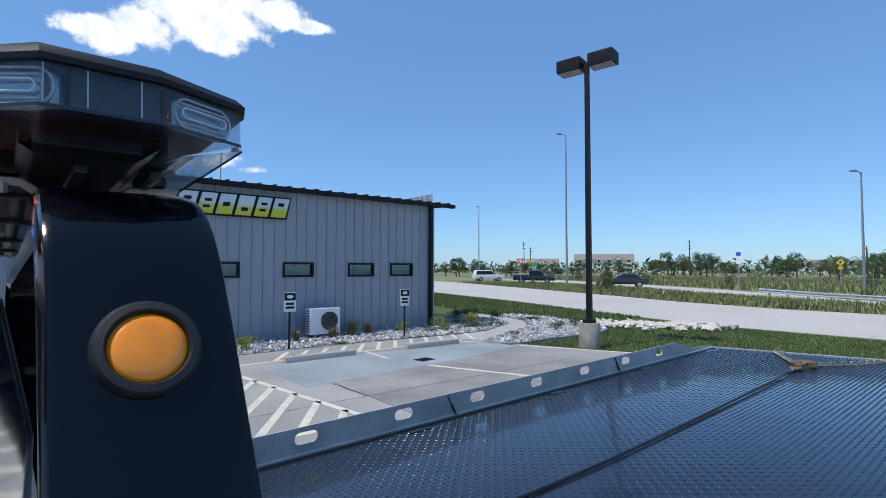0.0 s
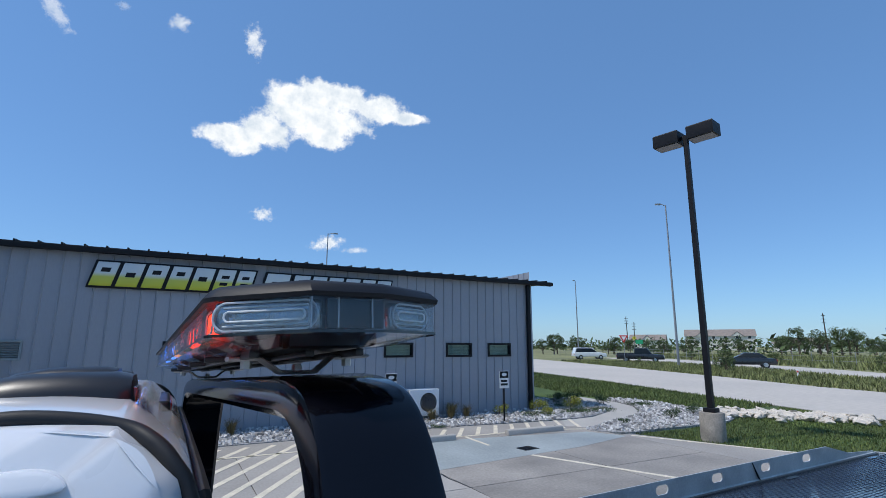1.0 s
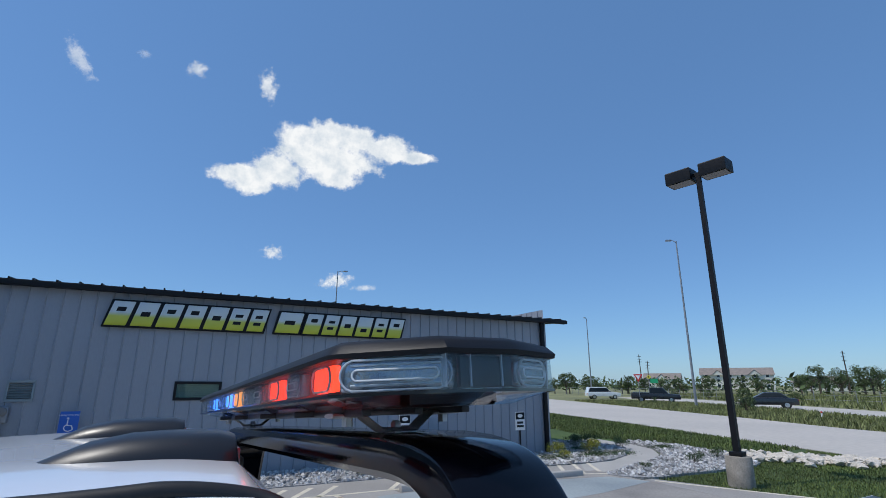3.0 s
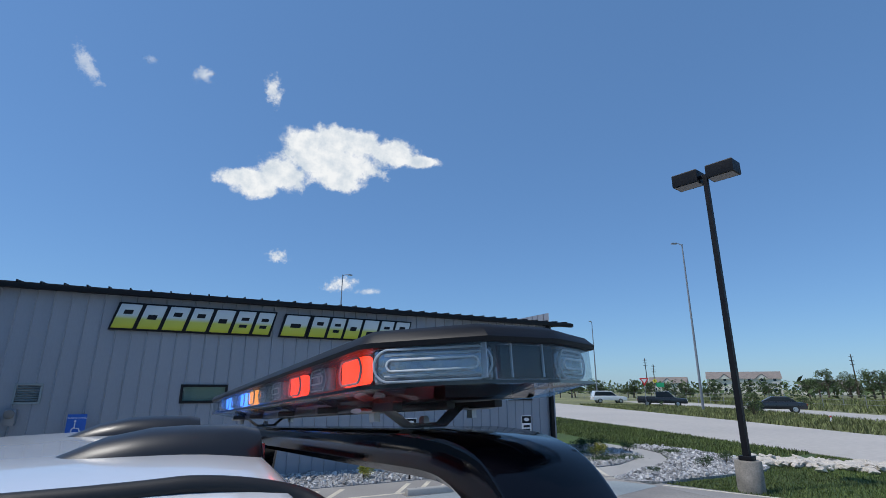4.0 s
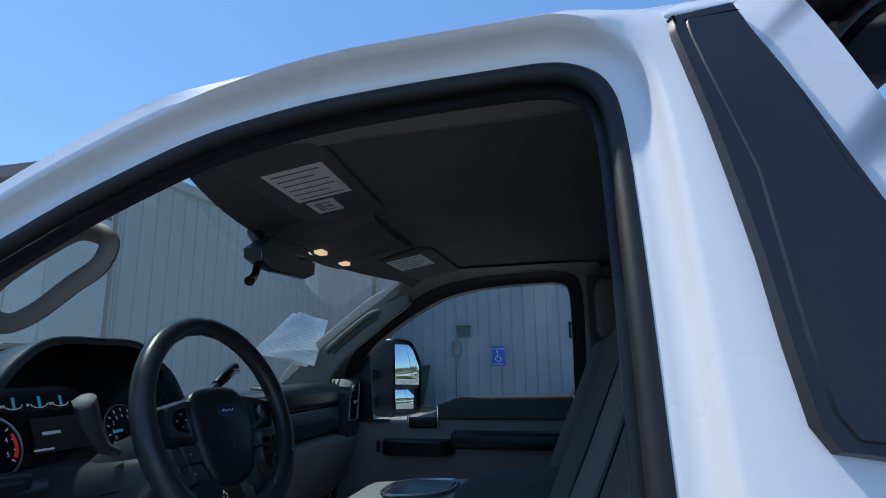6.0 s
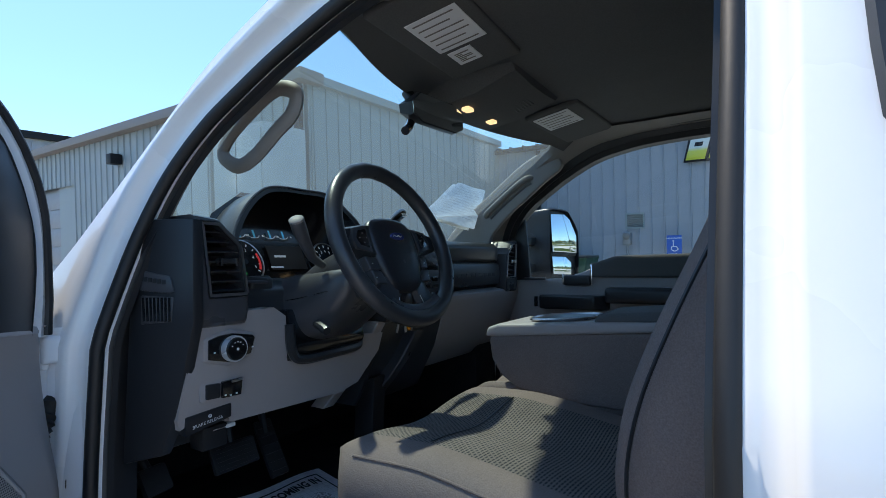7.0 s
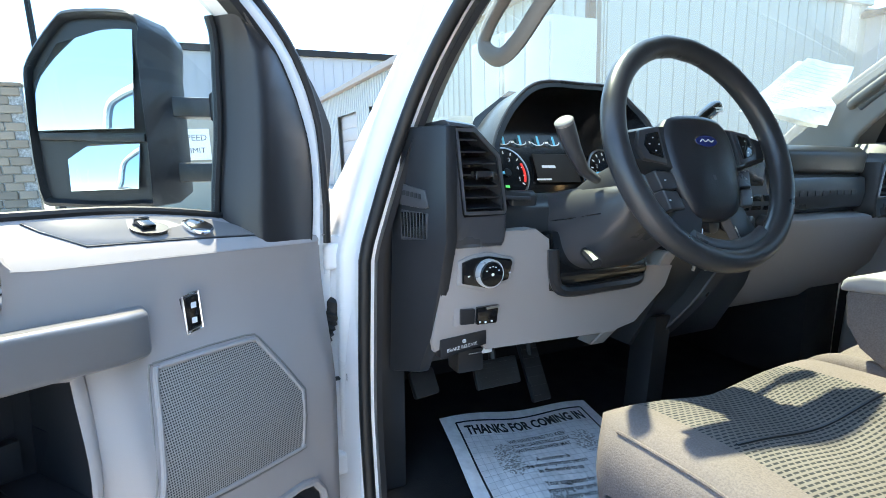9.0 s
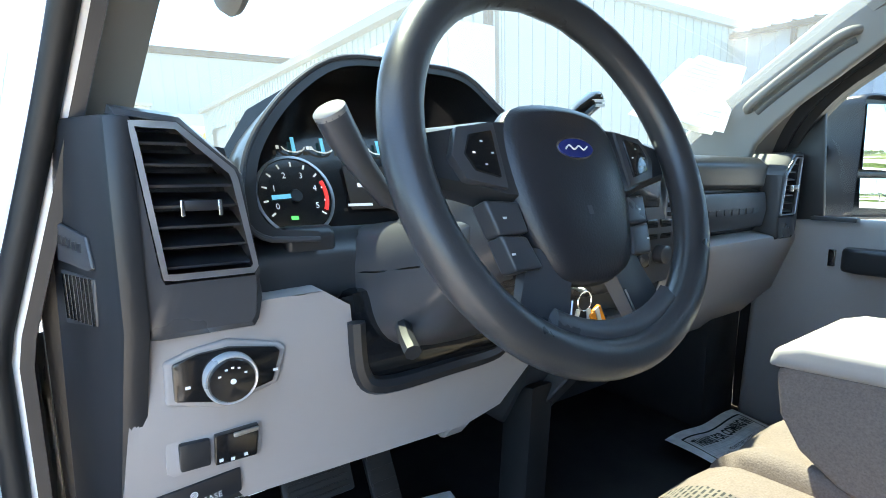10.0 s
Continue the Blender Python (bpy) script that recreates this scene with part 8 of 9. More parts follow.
def cushion_z(x, y, y0, y1):
    """Top of a seat cushion."""
    s = (y - y0) / (y1 - y0)
    e = min(s, 1 - s)
    z = 1.052 + 0.012 * math.sin(min(1, max(0, (x - 0.2) / 0.5)) * math.pi) - 0.03 * max(0, (x - 0.45)) / 0.3
    z -= 0.022 * math.exp(-((s - 0.5) / 0.22) ** 2)
    z -= 0.045 * max(0, 1 - e / 0.09) ** 2
    fx = (x - 0.19) / 0.10
    z -= 0.075 * max(0, 1 - fx) ** 2
    return z


def cushion(name, y0, y1, parent, insert=True):
    def top(u, v):
        x, y = 0.19 + 0.60 * u + 0.10 * (2 * v - 1) ** 4 * (1 - u) ** 2, y0 + (y1 - y0) * v
        return Vector((x, y, cushion_z(x, y, y0, y1)))
    t = bmesh.new()
    nu, nv = 26, 26
    vs = [[t.verts.new(top(i / nu, j / nv)) for j in range(nv + 1)] for i in range(nu + 1)]
    for i in range(nu):
        for j in range(nv):
            f = t.faces.new((vs[i][j], vs[i + 1][j], vs[i + 1][j + 1], vs[i][j + 1]))
            if insert and 1 <= i and 4 <= j <= nv - 6:
                f.material_index = 1
    ring = [vs[i][0] for i in range(nu + 1)] + [vs[nu][j] for j in range(1, nv + 1)] + [vs[i][nv] for i in range(nu - 1, -1, -1)] + [vs[0][j] for j in range(nv - 1, 0, -1)]
    prev = ring
    cy = (y0 + y1) / 2
    for dz, k in ((-0.030, 1.012), (-0.060, 1.014), (-0.090, 1.0), (-0.115, 0.95)):
        cur = [t.verts.new((0.49 + (v.co.x - 0.49) * k, cy + (v.co.y - cy) * k, min(v.co.z + dz, 1.02 + dz) - 0.035 * max(0, v.co.x - 0.3))) for v in ring]
        n = len(ring)
        for q in range(n):
            t.faces.new((prev[q], prev[(q + 1) % n], cur[(q + 1) % n], cur[q]))
        prev = cur
    t.faces.new(prev)
    return part(name, t, [M_seat, M_weave], parent, "grey cloth cushion with woven insert", 60)


seat = part("driver_seat", B(0.32, 0.98, -0.64, -0.14, 0.70, 0.95, 0.03, 3), M_trim, truck, "grey cloth driver seat on black plastic base")
cushion("seat_cushion", -0.662, -0.085, seat)
sk = [(0.297, 0.955), (0.34, 0.962), (0.62, 0.90), (0.98, 0.90), (0.98, 0.74), (0.36, 0.74), (0.305, 0.80)]
part("seat_side_cover", prism("y", sk, -0.668, -0.630, 0.016, 4), M_trim, seat, "dark plastic seat side cover")
kn_ = []
for k in range(48):
    a = k * math.tau / 48
    kn_.append((0.031 + 0.0022 * math.cos(a * 12), a))
part("recline_knob", loft([[Vector((0.485 + r * k * math.cos(a), -0.666 - h, 0.895 + r * k * math.sin(a))) for r, a in kn_] for h, k in ((0, 1), (0.022, 1), (0.026, 0.92), (0.027, 0.4))]), M_trim, seat, "ribbed black adjuster knob")
# stitched seams
part("cushion_seam", tube([(x, -0.645, cushion_z(x, -0.645, -0.662, -0.085) + 0.001) for x in [0.30 + k * 0.02 for k in range(23)]], 0.0025, 6), M_seat, seat)
part("cushion_seam", tube([(0.42, y, cushion_z(0.42, y, -0.662, -0.085) - 0.0005) for y in [-0.56 + k * 0.02 for k in range(19)]], 0.0028, 6), M_trim, seat)


def backrest(y0, y1, parent, name="seat_back"):
    path = [(0.800, 0.99), (0.786, 1.05), (0.784, 1.11), (0.800, 1.20), (0.842, 1.31), (0.898, 1.43), (0.945, 1.54), (0.970, 1.60), (1.00, 1.62)]
    pts = smoothline([(x, 0, z) for x, z in path], 4)
    n = 28
    def f(u, v):
        s = u * (len(pts) - 1); i = min(int(s), len(pts) - 2); p = pts[i].lerp(pts[i + 1], s - i)
        w = (2 * v - 1)
        bol = 0.022 * math.exp(-((abs(w) - 0.74) / 0.20) ** 2) * (1 - 0.5 * u)
        return Vector((p.x - bol + 0.09 * (max(0, abs(w) - 0.78) / 0.22) ** 2, (y0 + y1) / 2 + w * (y1 - y0) / 2 * (1 - 0.12 * max(0, u - 0.75) / 0.25), p.z))
    rows_ = []
    for i in range(31):
        fr = [f(i / 30, j / n) for j in range(n + 1)]
        bk_ = [Vector((0.955 + 0.085 * i / 30 + 0.02, p.y * 0.97 + (y0 + y1) / 2 * 0.03, p.z)) for p in reversed(fr)]
        rows_.append(fr + bk_)
    t = loft(rows_)
    return part(name, t, M_seat, parent, "grey cloth backrest with rounded bolsters", 60)


backrest(-0.665, -0.095, seat)
part("back_seam", tube(smoothline([(0.772, -0.560, 1.02), (0.768, -0.570, 1.10), (0.790, -0.540, 1.20), (0.842, -0.520, 1.33), (0.905, -0.515, 1.47), (0.95, -0.51, 1.57)], 5), 0.003, 6), M_trim, seat)
part("back_seam", tube(smoothline([(0.800, -0.648, 1.02), (0.790, -0.650, 1.10), (0.808, -0.650, 1.20), (0.850, -0.650, 1.31), (0.905, -0.648, 1.43), (0.952, -0.645, 1.54)], 5), 0.003, 6), M_trim, seat)
part("headrest", B(0.97, 1.06, -0.50, -0.26, 1.62, 1.80, 0.035, 4, m=None), M_seat, seat)
ps = part("passenger_seat", B(0.32, 0.98, 0.14, 0.64, 0.70, 0.95, 0.03, 3), M_trim, truck, "grey cloth passenger seat")
cushion("seat_cushion", 0.13, 0.66, ps)
backrest(0.13, 0.66, ps)
part("headrest", B(0.97, 1.06, 0.26, 0.50, 1.62, 1.80, 0.035, 4), M_seat, ps)
mid = part("middle_seat", B(0.33, 0.95, -0.09, 0.12, 0.72, 0.95, 0.02), M_trim, truck, "grey cloth middle seat folded into an armrest")
cushion("seat_cushion", -0.083, 0.128, mid, False)
# folded armrest console
arm = part("armrest_body", prism("y", [(0.300, 1.125), (0.292, 1.180), (0.300, 1.192), (0.90, 1.235), (0.92, 1.10), (0.86, 1.030), (0.47, 1.030), (0.37, 1.055), (0.325, 1.085)], -0.080, 0.150, 0.020, 4), M_seat, mid, "grey cloth armrest body")
tray = part("armrest_tray", prism("y", [(0.282, 1.187), (0.288, 1.212), (0.320, 1.224), (0.90, 1.262), (0.90, 1.236)], -0.086, 0.156, 0.010, 3), M_grey, mid, "warm grey plastic tray top")
part("cup_recess", prism("y", [(0.40, 1.2345), (0.56, 1.2430), (0.56, 1.2455), (0.40, 1.2370)], -0.040, 0.110, 0.004), M_trim, tray)
part("cup_rim", tube(smoothline([(0.405, -0.035, 1.236), (0.555, -0.035, 1.245), (0.555, 0.105, 1.245), (0.405, 0.105, 1.236)], 4, True), 0.004, 6, True), M_satin, tray)
part("armrest_lid", prism("y", [(0.585, 1.240), (0.60, 1.262), (0.90, 1.288), (0.92, 1.26), (0.90, 1.245)], -0.084, 0.154, 0.012, 3), M_head, mid, "grey padded armrest lid")

# pedals
M_pedal = mat("worn_pedal_rubber", (0.028, 0.028, 0.030), 0.40, vary=0.15, scale=30, bump=0.1, bscale=200)
for nm, x, y, z, w, h, r in (("brake_pedal", -0.27, -0.50, 0.885, 0.066, 0.036, 62), ("accelerator_pedal", -0.30, -0.36, 0.855, 0.030, 0.085, 58)):
    pd = part(nm, B(-h, h, -w, w, -0.008, 0.008, 0.006, m=pose(x, y, z, 0, r)), M_pedal, truck, "black rubber pedal")
    for k in range(6):
        part("tread", B(-h * 0.8 + k * h * 0.3, -h * 0.7 + k * h * 0.3, -w * 0.85, w * 0.85, 0.008, 0.011, m=pose(x, y, z, 0, r)), M_pedal, pd)
    part("pedal_arm", tube([(x - 0.01, y, z), (x - 0.05, y, z + 0.12), (x - 0.12, y, 1.25)], 0.011, 8), M_trim, pd)
park = part("parking_brake_pedal", B(-0.034, 0.034, -0.036, 0.036, -0.010, 0.010, 0.009, m=pose(-0.29, -0.70, 0.885, 0, 58, 10)), M_pedal, truck, "black parking brake pedal")
part("pedal_arm", tube([(-0.30, -0.70, 0.89), (-0.33, -0.72, 0.95), (-0.36, -0.74, 1.18)], 0.010, 8), M_trim, park)
part("brake_release_bracket", B(-0.11, -0.06, -0.72, -0.66, 1.00, 1.05, 0.006), M_trim, truck)
part("kick_panel", B(-0.70, -0.13, 0.60, 0.79, 0.70, 1.05, 0.02), M_carpet, truck)
part("kick_panel", B(-0.70, -0.30, -0.79, -0.74, 0.70, 1.0, 0.02), M_carpet, truck)

# ---- paper mats and papers ----
def paper_sheet(name, c00, c10, c01, c11, label, sag=0.006, n=10):
    """A thin sheet over four corners; returns its matrix-free surface f(u, v) and the thing."""
    q = [Vector(c) for c in (c00, c10, c01, c11)]
    f = lambda u, v, up=0.0: q[0] * (1 - u) * (1 - v) + q[1] * u * (1 - v) + q[2] * (1 - u) * v + q[3] * u * v + Vector((0, 0, up + sag * math.sin(u * 9.0 + v * 4) * math.sin(v * 7 + 1)))
    e = thing(name, label, "paper", LEAN_T)
    part("sheet", solid(grid(n * 2, n * 2, lambda u, v: f(u, v)), 0.0006), M_matp, e)
    return e, f


def gridded():
    m = mat("printed_mat_paper", (0.84, 0.84, 0.85), 0.8, vary=0.10, scale=9, fine=0.10, fscale=50)
    return m


M_matp = gridded()
M_smudge = mat("grey_shoe_dust", (0.36, 0.35, 0.34), 0.9, vary=0.2, scale=30)
M_gline = mat("pale_print_line", (0.58, 0.58, 0.60), 0.8, vary=0.1, scale=20)


def on_sheet(e, f, text, u, v, size, wide, bold=0.0):
    """Lettering laid over the sheet, letter height size along v, spread over wide along u."""
    ob = writing(text, 1.0, Matrix(), M_ink, e, "lettering", bold=bold, align="CENTER")
    xs = [p.co.x for p in ob.data.vertices]
    k = wide / (max(xs) - min(xs))
    c = (max(xs) + min(xs)) / 2
    for p in ob.data.vertices:
        a, b = (p.co.x - c) * k, p.co.y * size
        p.co = f(u + a, v - b, 0.0022)


def print_line(e, f, u0, v0, u1, v1, w, material, name="print_line", up=0.0016):
    n = 14
    du, dv = (0, w / 2) if abs(u1 - u0) > abs(v1 - v0) else (w / 2, 0)
    t = loft([[f(u0 + (u1 - u0) * k / n - du, v0 + (v1 - v0) * k / n - dv, up), f(u0 + (u1 - u0) * k / n + du, v0 + (v1 - v0) * k / n + dv, up)] for k in range(n + 1)], False, False)
    part(name, t, material, e)


def floor_mat(c00, c10, c01, c11, words):
    e, f = paper_sheet("paper_floor_mat", c00, c10, c01, c11, "white printed paper mat on the black cab floor")
    for k in range(1, 22):
        print_line(e, f, 0.09 + k * 0.0373, 0.16, 0.09 + k * 0.0373, 0.93, 0.0022, M_gline)
    for k in range(1, 24):
        print_line(e, f, 0.09, 0.14 + k * 0.033, 0.91, 0.14 + k * 0.033, 0.0022, M_gline)
    for u0, v0, u1, v1 in ((0.08, 0.065, 0.92, 0.065), (0.08, 0.94, 0.92, 0.94), (0.08, 0.065, 0.08, 0.94), (0.92, 0.065, 0.92, 0.94)):
        print_line(e, f, u0, v0, u1, v1, 0.011, M_ink, "border_line", 0.0019)
    on_sheet(e, f, "THANKS FOR COMING IN", 0.5, 0.158, 0.086, 0.77, 0.035)
    for k, (tx, w) in enumerate(words):
        on_sheet(e, f, tx, 0.5, 0.245 + k * 0.034 + 0.035 * (k > 2) + 0.035 * (k > 5), 0.034, w, 0.01)
    on_sheet(e, f, "IT HAS BEEN", 0.5, 0.68, 0.075, 0.42, 0.02)
    gs = random.Random(3)
    M_foot = M_smudge
    for cu, cv, ru, rv, n in ((0.27, 0.34, 0.075, 0.10, 260), (0.76, 0.30, 0.07, 0.07, 200), (0.40, 0.60, 0.075, 0.05, 150)):
        t = bmesh.new()
        for k in range(n):
            a, r = gs.uniform(0, 6.28), gs.random() ** 0.6
            u, v, q = cu + ru * r * math.cos(a), cv + rv * r * math.sin(a), gs.uniform(0.002, 0.006)
            t.faces.new([t.verts.new(f(u + i * q, v + j * q * 0.6, 0.0024)) for i, j in ((-1, -1), (1, -1), (1, 1), (-1, 1))])
        part("footprint", t, M_foot, e, "grey dusty shoe print")
    return e


WORDS = (("WE HAVE TRIED TO KEEP", 0.36), ("YOUR CARPETING CLEAN", 0.36), ("WITH THIS PAPER MAT", 0.33), ("A customer is", 0.20), ("the most important person", 0.36), ("in the world to us", 0.26), ("Your suggestions for", 0.28), ("improving our service", 0.30), ("are always welcome", 0.27))
floor_mat((-0.345, -0.632, 0.748), (-0.275, -0.195, 0.740), (0.30, -0.760, 0.722), (0.33, -0.30, 0.722), WORDS)
floor_mat((-0.13, 0.41, 0.735), (-0.11, 0.74, 0.735), (0.36, 0.39, 0.722), (0.38, 0.70, 0.722), WORDS)
# papers laid on the dash inside the screen
for dz, sh in ((0.0, 0.0), (0.004, 0.03)):
    e, f = paper_sheet("paper_sheet", (-0.275 + sh, 0.66, 1.775 + dz), (-0.185 + sh * 0.3, 0.80, 1.745 + dz), (-0.30 + sh, 0.42, 1.605 + dz), (-0.16 + sh, 0.60, 1.545 + dz), "white printed sheet standing inside the windscreen", 0.002)
    if dz:
        for k in range(12):
            print_line(e, f, 0.12 + 0.05 * (k % 3 == 0), 0.10 + k * 0.065, 0.88 - 0.14 * (k % 4 == 1), 0.10 + k * 0.065, 0.010, M_gline, "print_bar", 0.001)

# ---- keys hanging below the column ----
keys = thing("key_bunch", "small bunch of keys with an orange fob below the steering column", "keys", LEAN_T)
part("key_ring", tube([Vector((0.112, -0.245 + 0.014 * math.cos(a), 1.262 + 0.014 * math.sin(a))) for a in [k * math.tau / 20 for k in range(20)]], 0.0012, 6, True), M_chrome, keys)
part("key_shank", tube([(0.06, -0.247, 1.288), (0.100, -0.246, 1.278), (0.112, -0.245, 1.276)], 0.004, 8), M_satin, keys)
for k, (dy, a) in enumerate(((-0.012, -18), (0.004, 6), (0.016, 22))):
    part("key_blade", B(-0.0012, 0.0012, -0.004, 0.004, -0.045, 0.0, 0.001, m=pose(0.112 + 0.004 * k, -0.245 + dy, 1.252, a)), M_satin, keys)
part("fob", B(-0.004, 0.004, -0.013, 0.013, -0.042, -0.004, 0.003, 3, m=pose(0.116, -0.232, 1.252, 30)), M_orange, keys, "orange plastic key fob")

# ---- the open driver door ----
DM = Matrix(((0.625, 0.78, 0, -0.21), (-0.78, 0.625, 0, -0.93), (0, 0, 1, 0), (0, 0, 0, 1)))   # along the door, inwards, up
door = part("driver_door", bmesh.new(), M_white, truck, "open white driver door with grey inner panel", m=DM)


BELT = [(0.0, 1.286), (0.06, 1.290), (0.213, 1.299), (0.52, 1.316), (0.553, 1.320), (0.570, 1.362), (0.62, 1.365), (0.74, 1.380), (0.82, 1.412), (0.92, 1.425), (1.14, 1.428)]


def belt(u):
    for (a, b), (c, d) in zip(BELT, BELT[1:]):
        if u <= c:
            return b + (d - b) * (u - a) / (c - a)
    return BELT[-1][1]


FRAME_O = [(0.026, 1.27), (0.024, 1.335), (0.033, 1.45), (0.040, 1.50), (0.054, 1.545), (0.087, 1.602), (0.130, 1.650), (0.175, 1.682), (0.290, 1.754), (0.37, 1.795), (0.50, 1.845), (0.64, 1.878), (0.80, 1.893), (0.98, 1.893), (1.08, 1.876), (1.13, 1.835), (1.152, 1.76), (1.152, 1.60), (1.150, 1.45), (1.150, 1.40)]
FRAME_I = [(0.092, 1.27), (0.083, 1.345), (0.080, 1.40), (0.086, 1.46), (0.117, 1.54), (0.152, 1.60), (0.200, 1.641), (0.245, 1.674), (0.336, 1.735), (0.42, 1.775), (0.53, 1.810), (0.65, 1.836), (0.80, 1.850), (0.97, 1.850), (1.05, 1.838), (1.085, 1.80), (1.095, 1.73), (1.095, 1.60), (1.095, 1.45), (1.095, 1.40)]
fo, fi = evenly(FRAME_O, 60, False), evenly(FRAME_I, 60, False)
E2 = lambda p, w: Vector((p[0], w, p[1]))
t = loft([[E2(p, -0.055) for p in fo], [E2(p, -0.055) for p in fi], [E2(p, 0.0) for p in fi], [E2((p[0], p[1]), 0.012) for p in [(a[0] * 0.5 + b[0] * 0.5, a[1] * 0.5 + b[1] * 0.5) for a, b in zip(fo, fi)]], [E2(p, 0.0) for p in fo], [E2(p, -0.055) for p in fo]], False)
part("window_frame", t, M_white, door, "white door window frame", 40)
part("frame_trim", loft([[E2(p, 0.004) for p in [(a[0] * 0.22 + b[0] * 0.78, a[1] * 0.22 + b[1] * 0.78) for a, b in zip(fo, fi)]], [E2(p, 0.014) for p in [(a[0] * 0.12 + b[0] * 0.88, a[1] * 0.12 + b[1] * 0.88) for a, b in zip(fo, fi)]], [E2(p, 0.008) for p in inset([(p[0], p[1]) for p in fi], 0.004)], [E2(p, -0.02) for p in fi]], False), M_rubber, door)
part("door_seal", tube([E2(p, 0.005) for p in [(a[0] * 0.9 + b[0] * 0.1, a[1] * 0.9 + b[1] * 0.1) for a, b in zip(fo, fi)]], 0.009, 8), M_rubber, door, "black door edge seal")
# glass
gl = fi + [(1.095, 1.35)]
t = bmesh.new()
t.faces.new([t.verts.new(E2(p, -0.048)) for p in gl])
part("door_glass", t, M_side, door)
# outer skin
def skin_pt(u, v):
    a = 0.0 + 1.15 * u
    z = 0.60 + (belt(a) - 0.02 - 0.60) * v
    return Vector((a, -0.10 - 0.035 * math.sin(min(1, v * 1.05) * math.pi) + 0.03 * (1 - v) ** 2, z))


part("door_skin", solid(grid(14, 14, skin_pt), 0.004), M_white, door)
part("door_edge", B(-0.005, 0.035, -0.11, -0.012, 0.60, 1.29, 0.012, 3), M_jamb, door, "white painted door edge")
part("door_edge", B(1.12, 1.155, -0.11, -0.012, 0.60, 1.40, 0.012, 3), M_jamb, door)
part("door_bottom", B(0.0, 1.15, -0.11, -0.012, 0.58, 0.62, 0.01), M_jamb, door)


# inner panel: a sheet that bulges inwards lower down, with pockets
def ease(x):
    x = max(0.0, min(1.0, x))
    return x * x * (3 - 2 * x)


def in_w(u, z):
    w = (0.014 + 0.064 * ease((1.25 - z) / 0.26)) * ease((u - 0.0) / 0.13) * ease((0.506 - u) / 0.048) + (0.013 + 0.030 * ease((1.20 - z) / 0.15)) * ease((u - 0.458) / 0.048)
    w += 0.040 * ease((1.0 - z) / 0.15) * ease((u - 0.47) / 0.04)
    w -= 0.010 * ease((z - belt(u) + 0.012) / 0.012)
    return w + 0.004 - 0.02 * (1 - ease((u - 0.032) / 0.03))


def back_z(u):
    """Height of the sill at the glass."""
    return 1.300 + 0.055 * ease((u + 0.06) / 0.50)


POCK = [(0.512, 1.172), (0.516, 1.035), (0.600, 1.045), (0.690, 1.165), (0.705, 1.20), (0.62, 1.20)]


POCK_G = grow(POCK, 0.004)


def inside(p, poly):
    c, j = False, len(poly) - 1
    for i in range(len(poly)):
        (a, b), (d, e) = poly[i], poly[j]
        if (b > p[1]) != (e > p[1]) and p[0] < (d - a) * (p[1] - b) / (e - b) + a:
            c = not c
        j = i
    return c


LOWP = [(0.150, 0.785), (0.158, 0.835), (0.180, 0.865), (0.215, 0.876), (0.34, 0.885), (0.62, 0.925), (1.05, 0.955), (1.05, 0.74), (0.95, 0.70), (0.27, 0.735), (0.18, 0.760)]


def panel_pt(u, v):
    a = 0.032 + 1.10 * u
    z = 0.625 + (belt(a) - 0.625) * v
    w = in_w(a, z)
    if inside((a, z), POCK_G):
        w -= 0.14
    if inside((a, z), LOWP):
        w -= 0.11
    return Vector((a, w, z))


t = grid(170, 120, panel_pt)
for fa in t.faces:
    c = fa.calc_center_median()
    if (inside((c.x, c.z), grow(LOWP, 0.006)) or inside((c.x, c.z), grow(POCK, 0.010))) and c.y < in_w(c.x, c.z) - 0.02:
        fa.material_index = 1
pnl = part("inner_panel", t, [M_grey, M_trim], door, "warm grey moulded inner door panel", 35)
part("pocket_lining", prism("y", POCK, -0.079, -0.068, 0.002, m=None), M_trim, pnl)
lpk = outline(densify(LOWP, 3), 2)
part("lower_pocket_lining", prism("y", LOWP, -0.034, -0.024, 0.002), M_trim, pnl)
part("lower_pocket_rim", tube([Vector((p[0], in_w(*p) - 0.001, p[1])) for p in lpk], 0.008, 8, True), M_grey, pnl)
part("lower_pocket_wall", loft([[Vector((p[0], in_w(*p) - 0.11, p[1])) for p in lpk], [Vector((p[0], in_w(*p) - 0.002, p[1])) for p in lpk]], True, False), M_trim, pnl)
for z0, z1, w in ((1.10, 1.165, -0.058), (1.05, 1.095, -0.050)):
    part("pocket_ledge", B(0.535, 0.70, -0.082, w, z0, z1, 0.006), M_trim, pnl)
part("pocket_divider", B(0.40, 0.415, -0.04, 0.05, 0.70, 0.80, 0.006), M_trim, pnl)
pk = densify(POCK, 6)
wl = loft([[Vector((p[0], -0.078, p[1])) for p in pk], [Vector((p[0], in_w(*p) + 0.002, p[1])) for p in pk]], True, False)
part("pocket_wall", wl, M_trim, pnl)
part("pocket_rim", loft([[Vector((p[0], in_w(*p) + 0.003, p[1])) for p in pk], [Vector((q[0], in_w(*p) + 0.006, q[1])) for p, q in zip(pk, grow(pk, 0.006))], [Vector((q[0], in_w(*p) + 0.005, q[1])) for p, q in zip(pk, grow(pk, 0.014))], [Vector((q[0], in_w(*p) - 0.004, q[1])) for p, q in zip(pk, grow(pk, 0.022))]], True, False), M_grey, pnl)
# upper sill: switch plate and black patch, chrome strips, armrest, pull handle
def sill_z(u, w):
    return belt(u) + (back_z(u) - belt(u)) * (0.010 - w) / 0.058


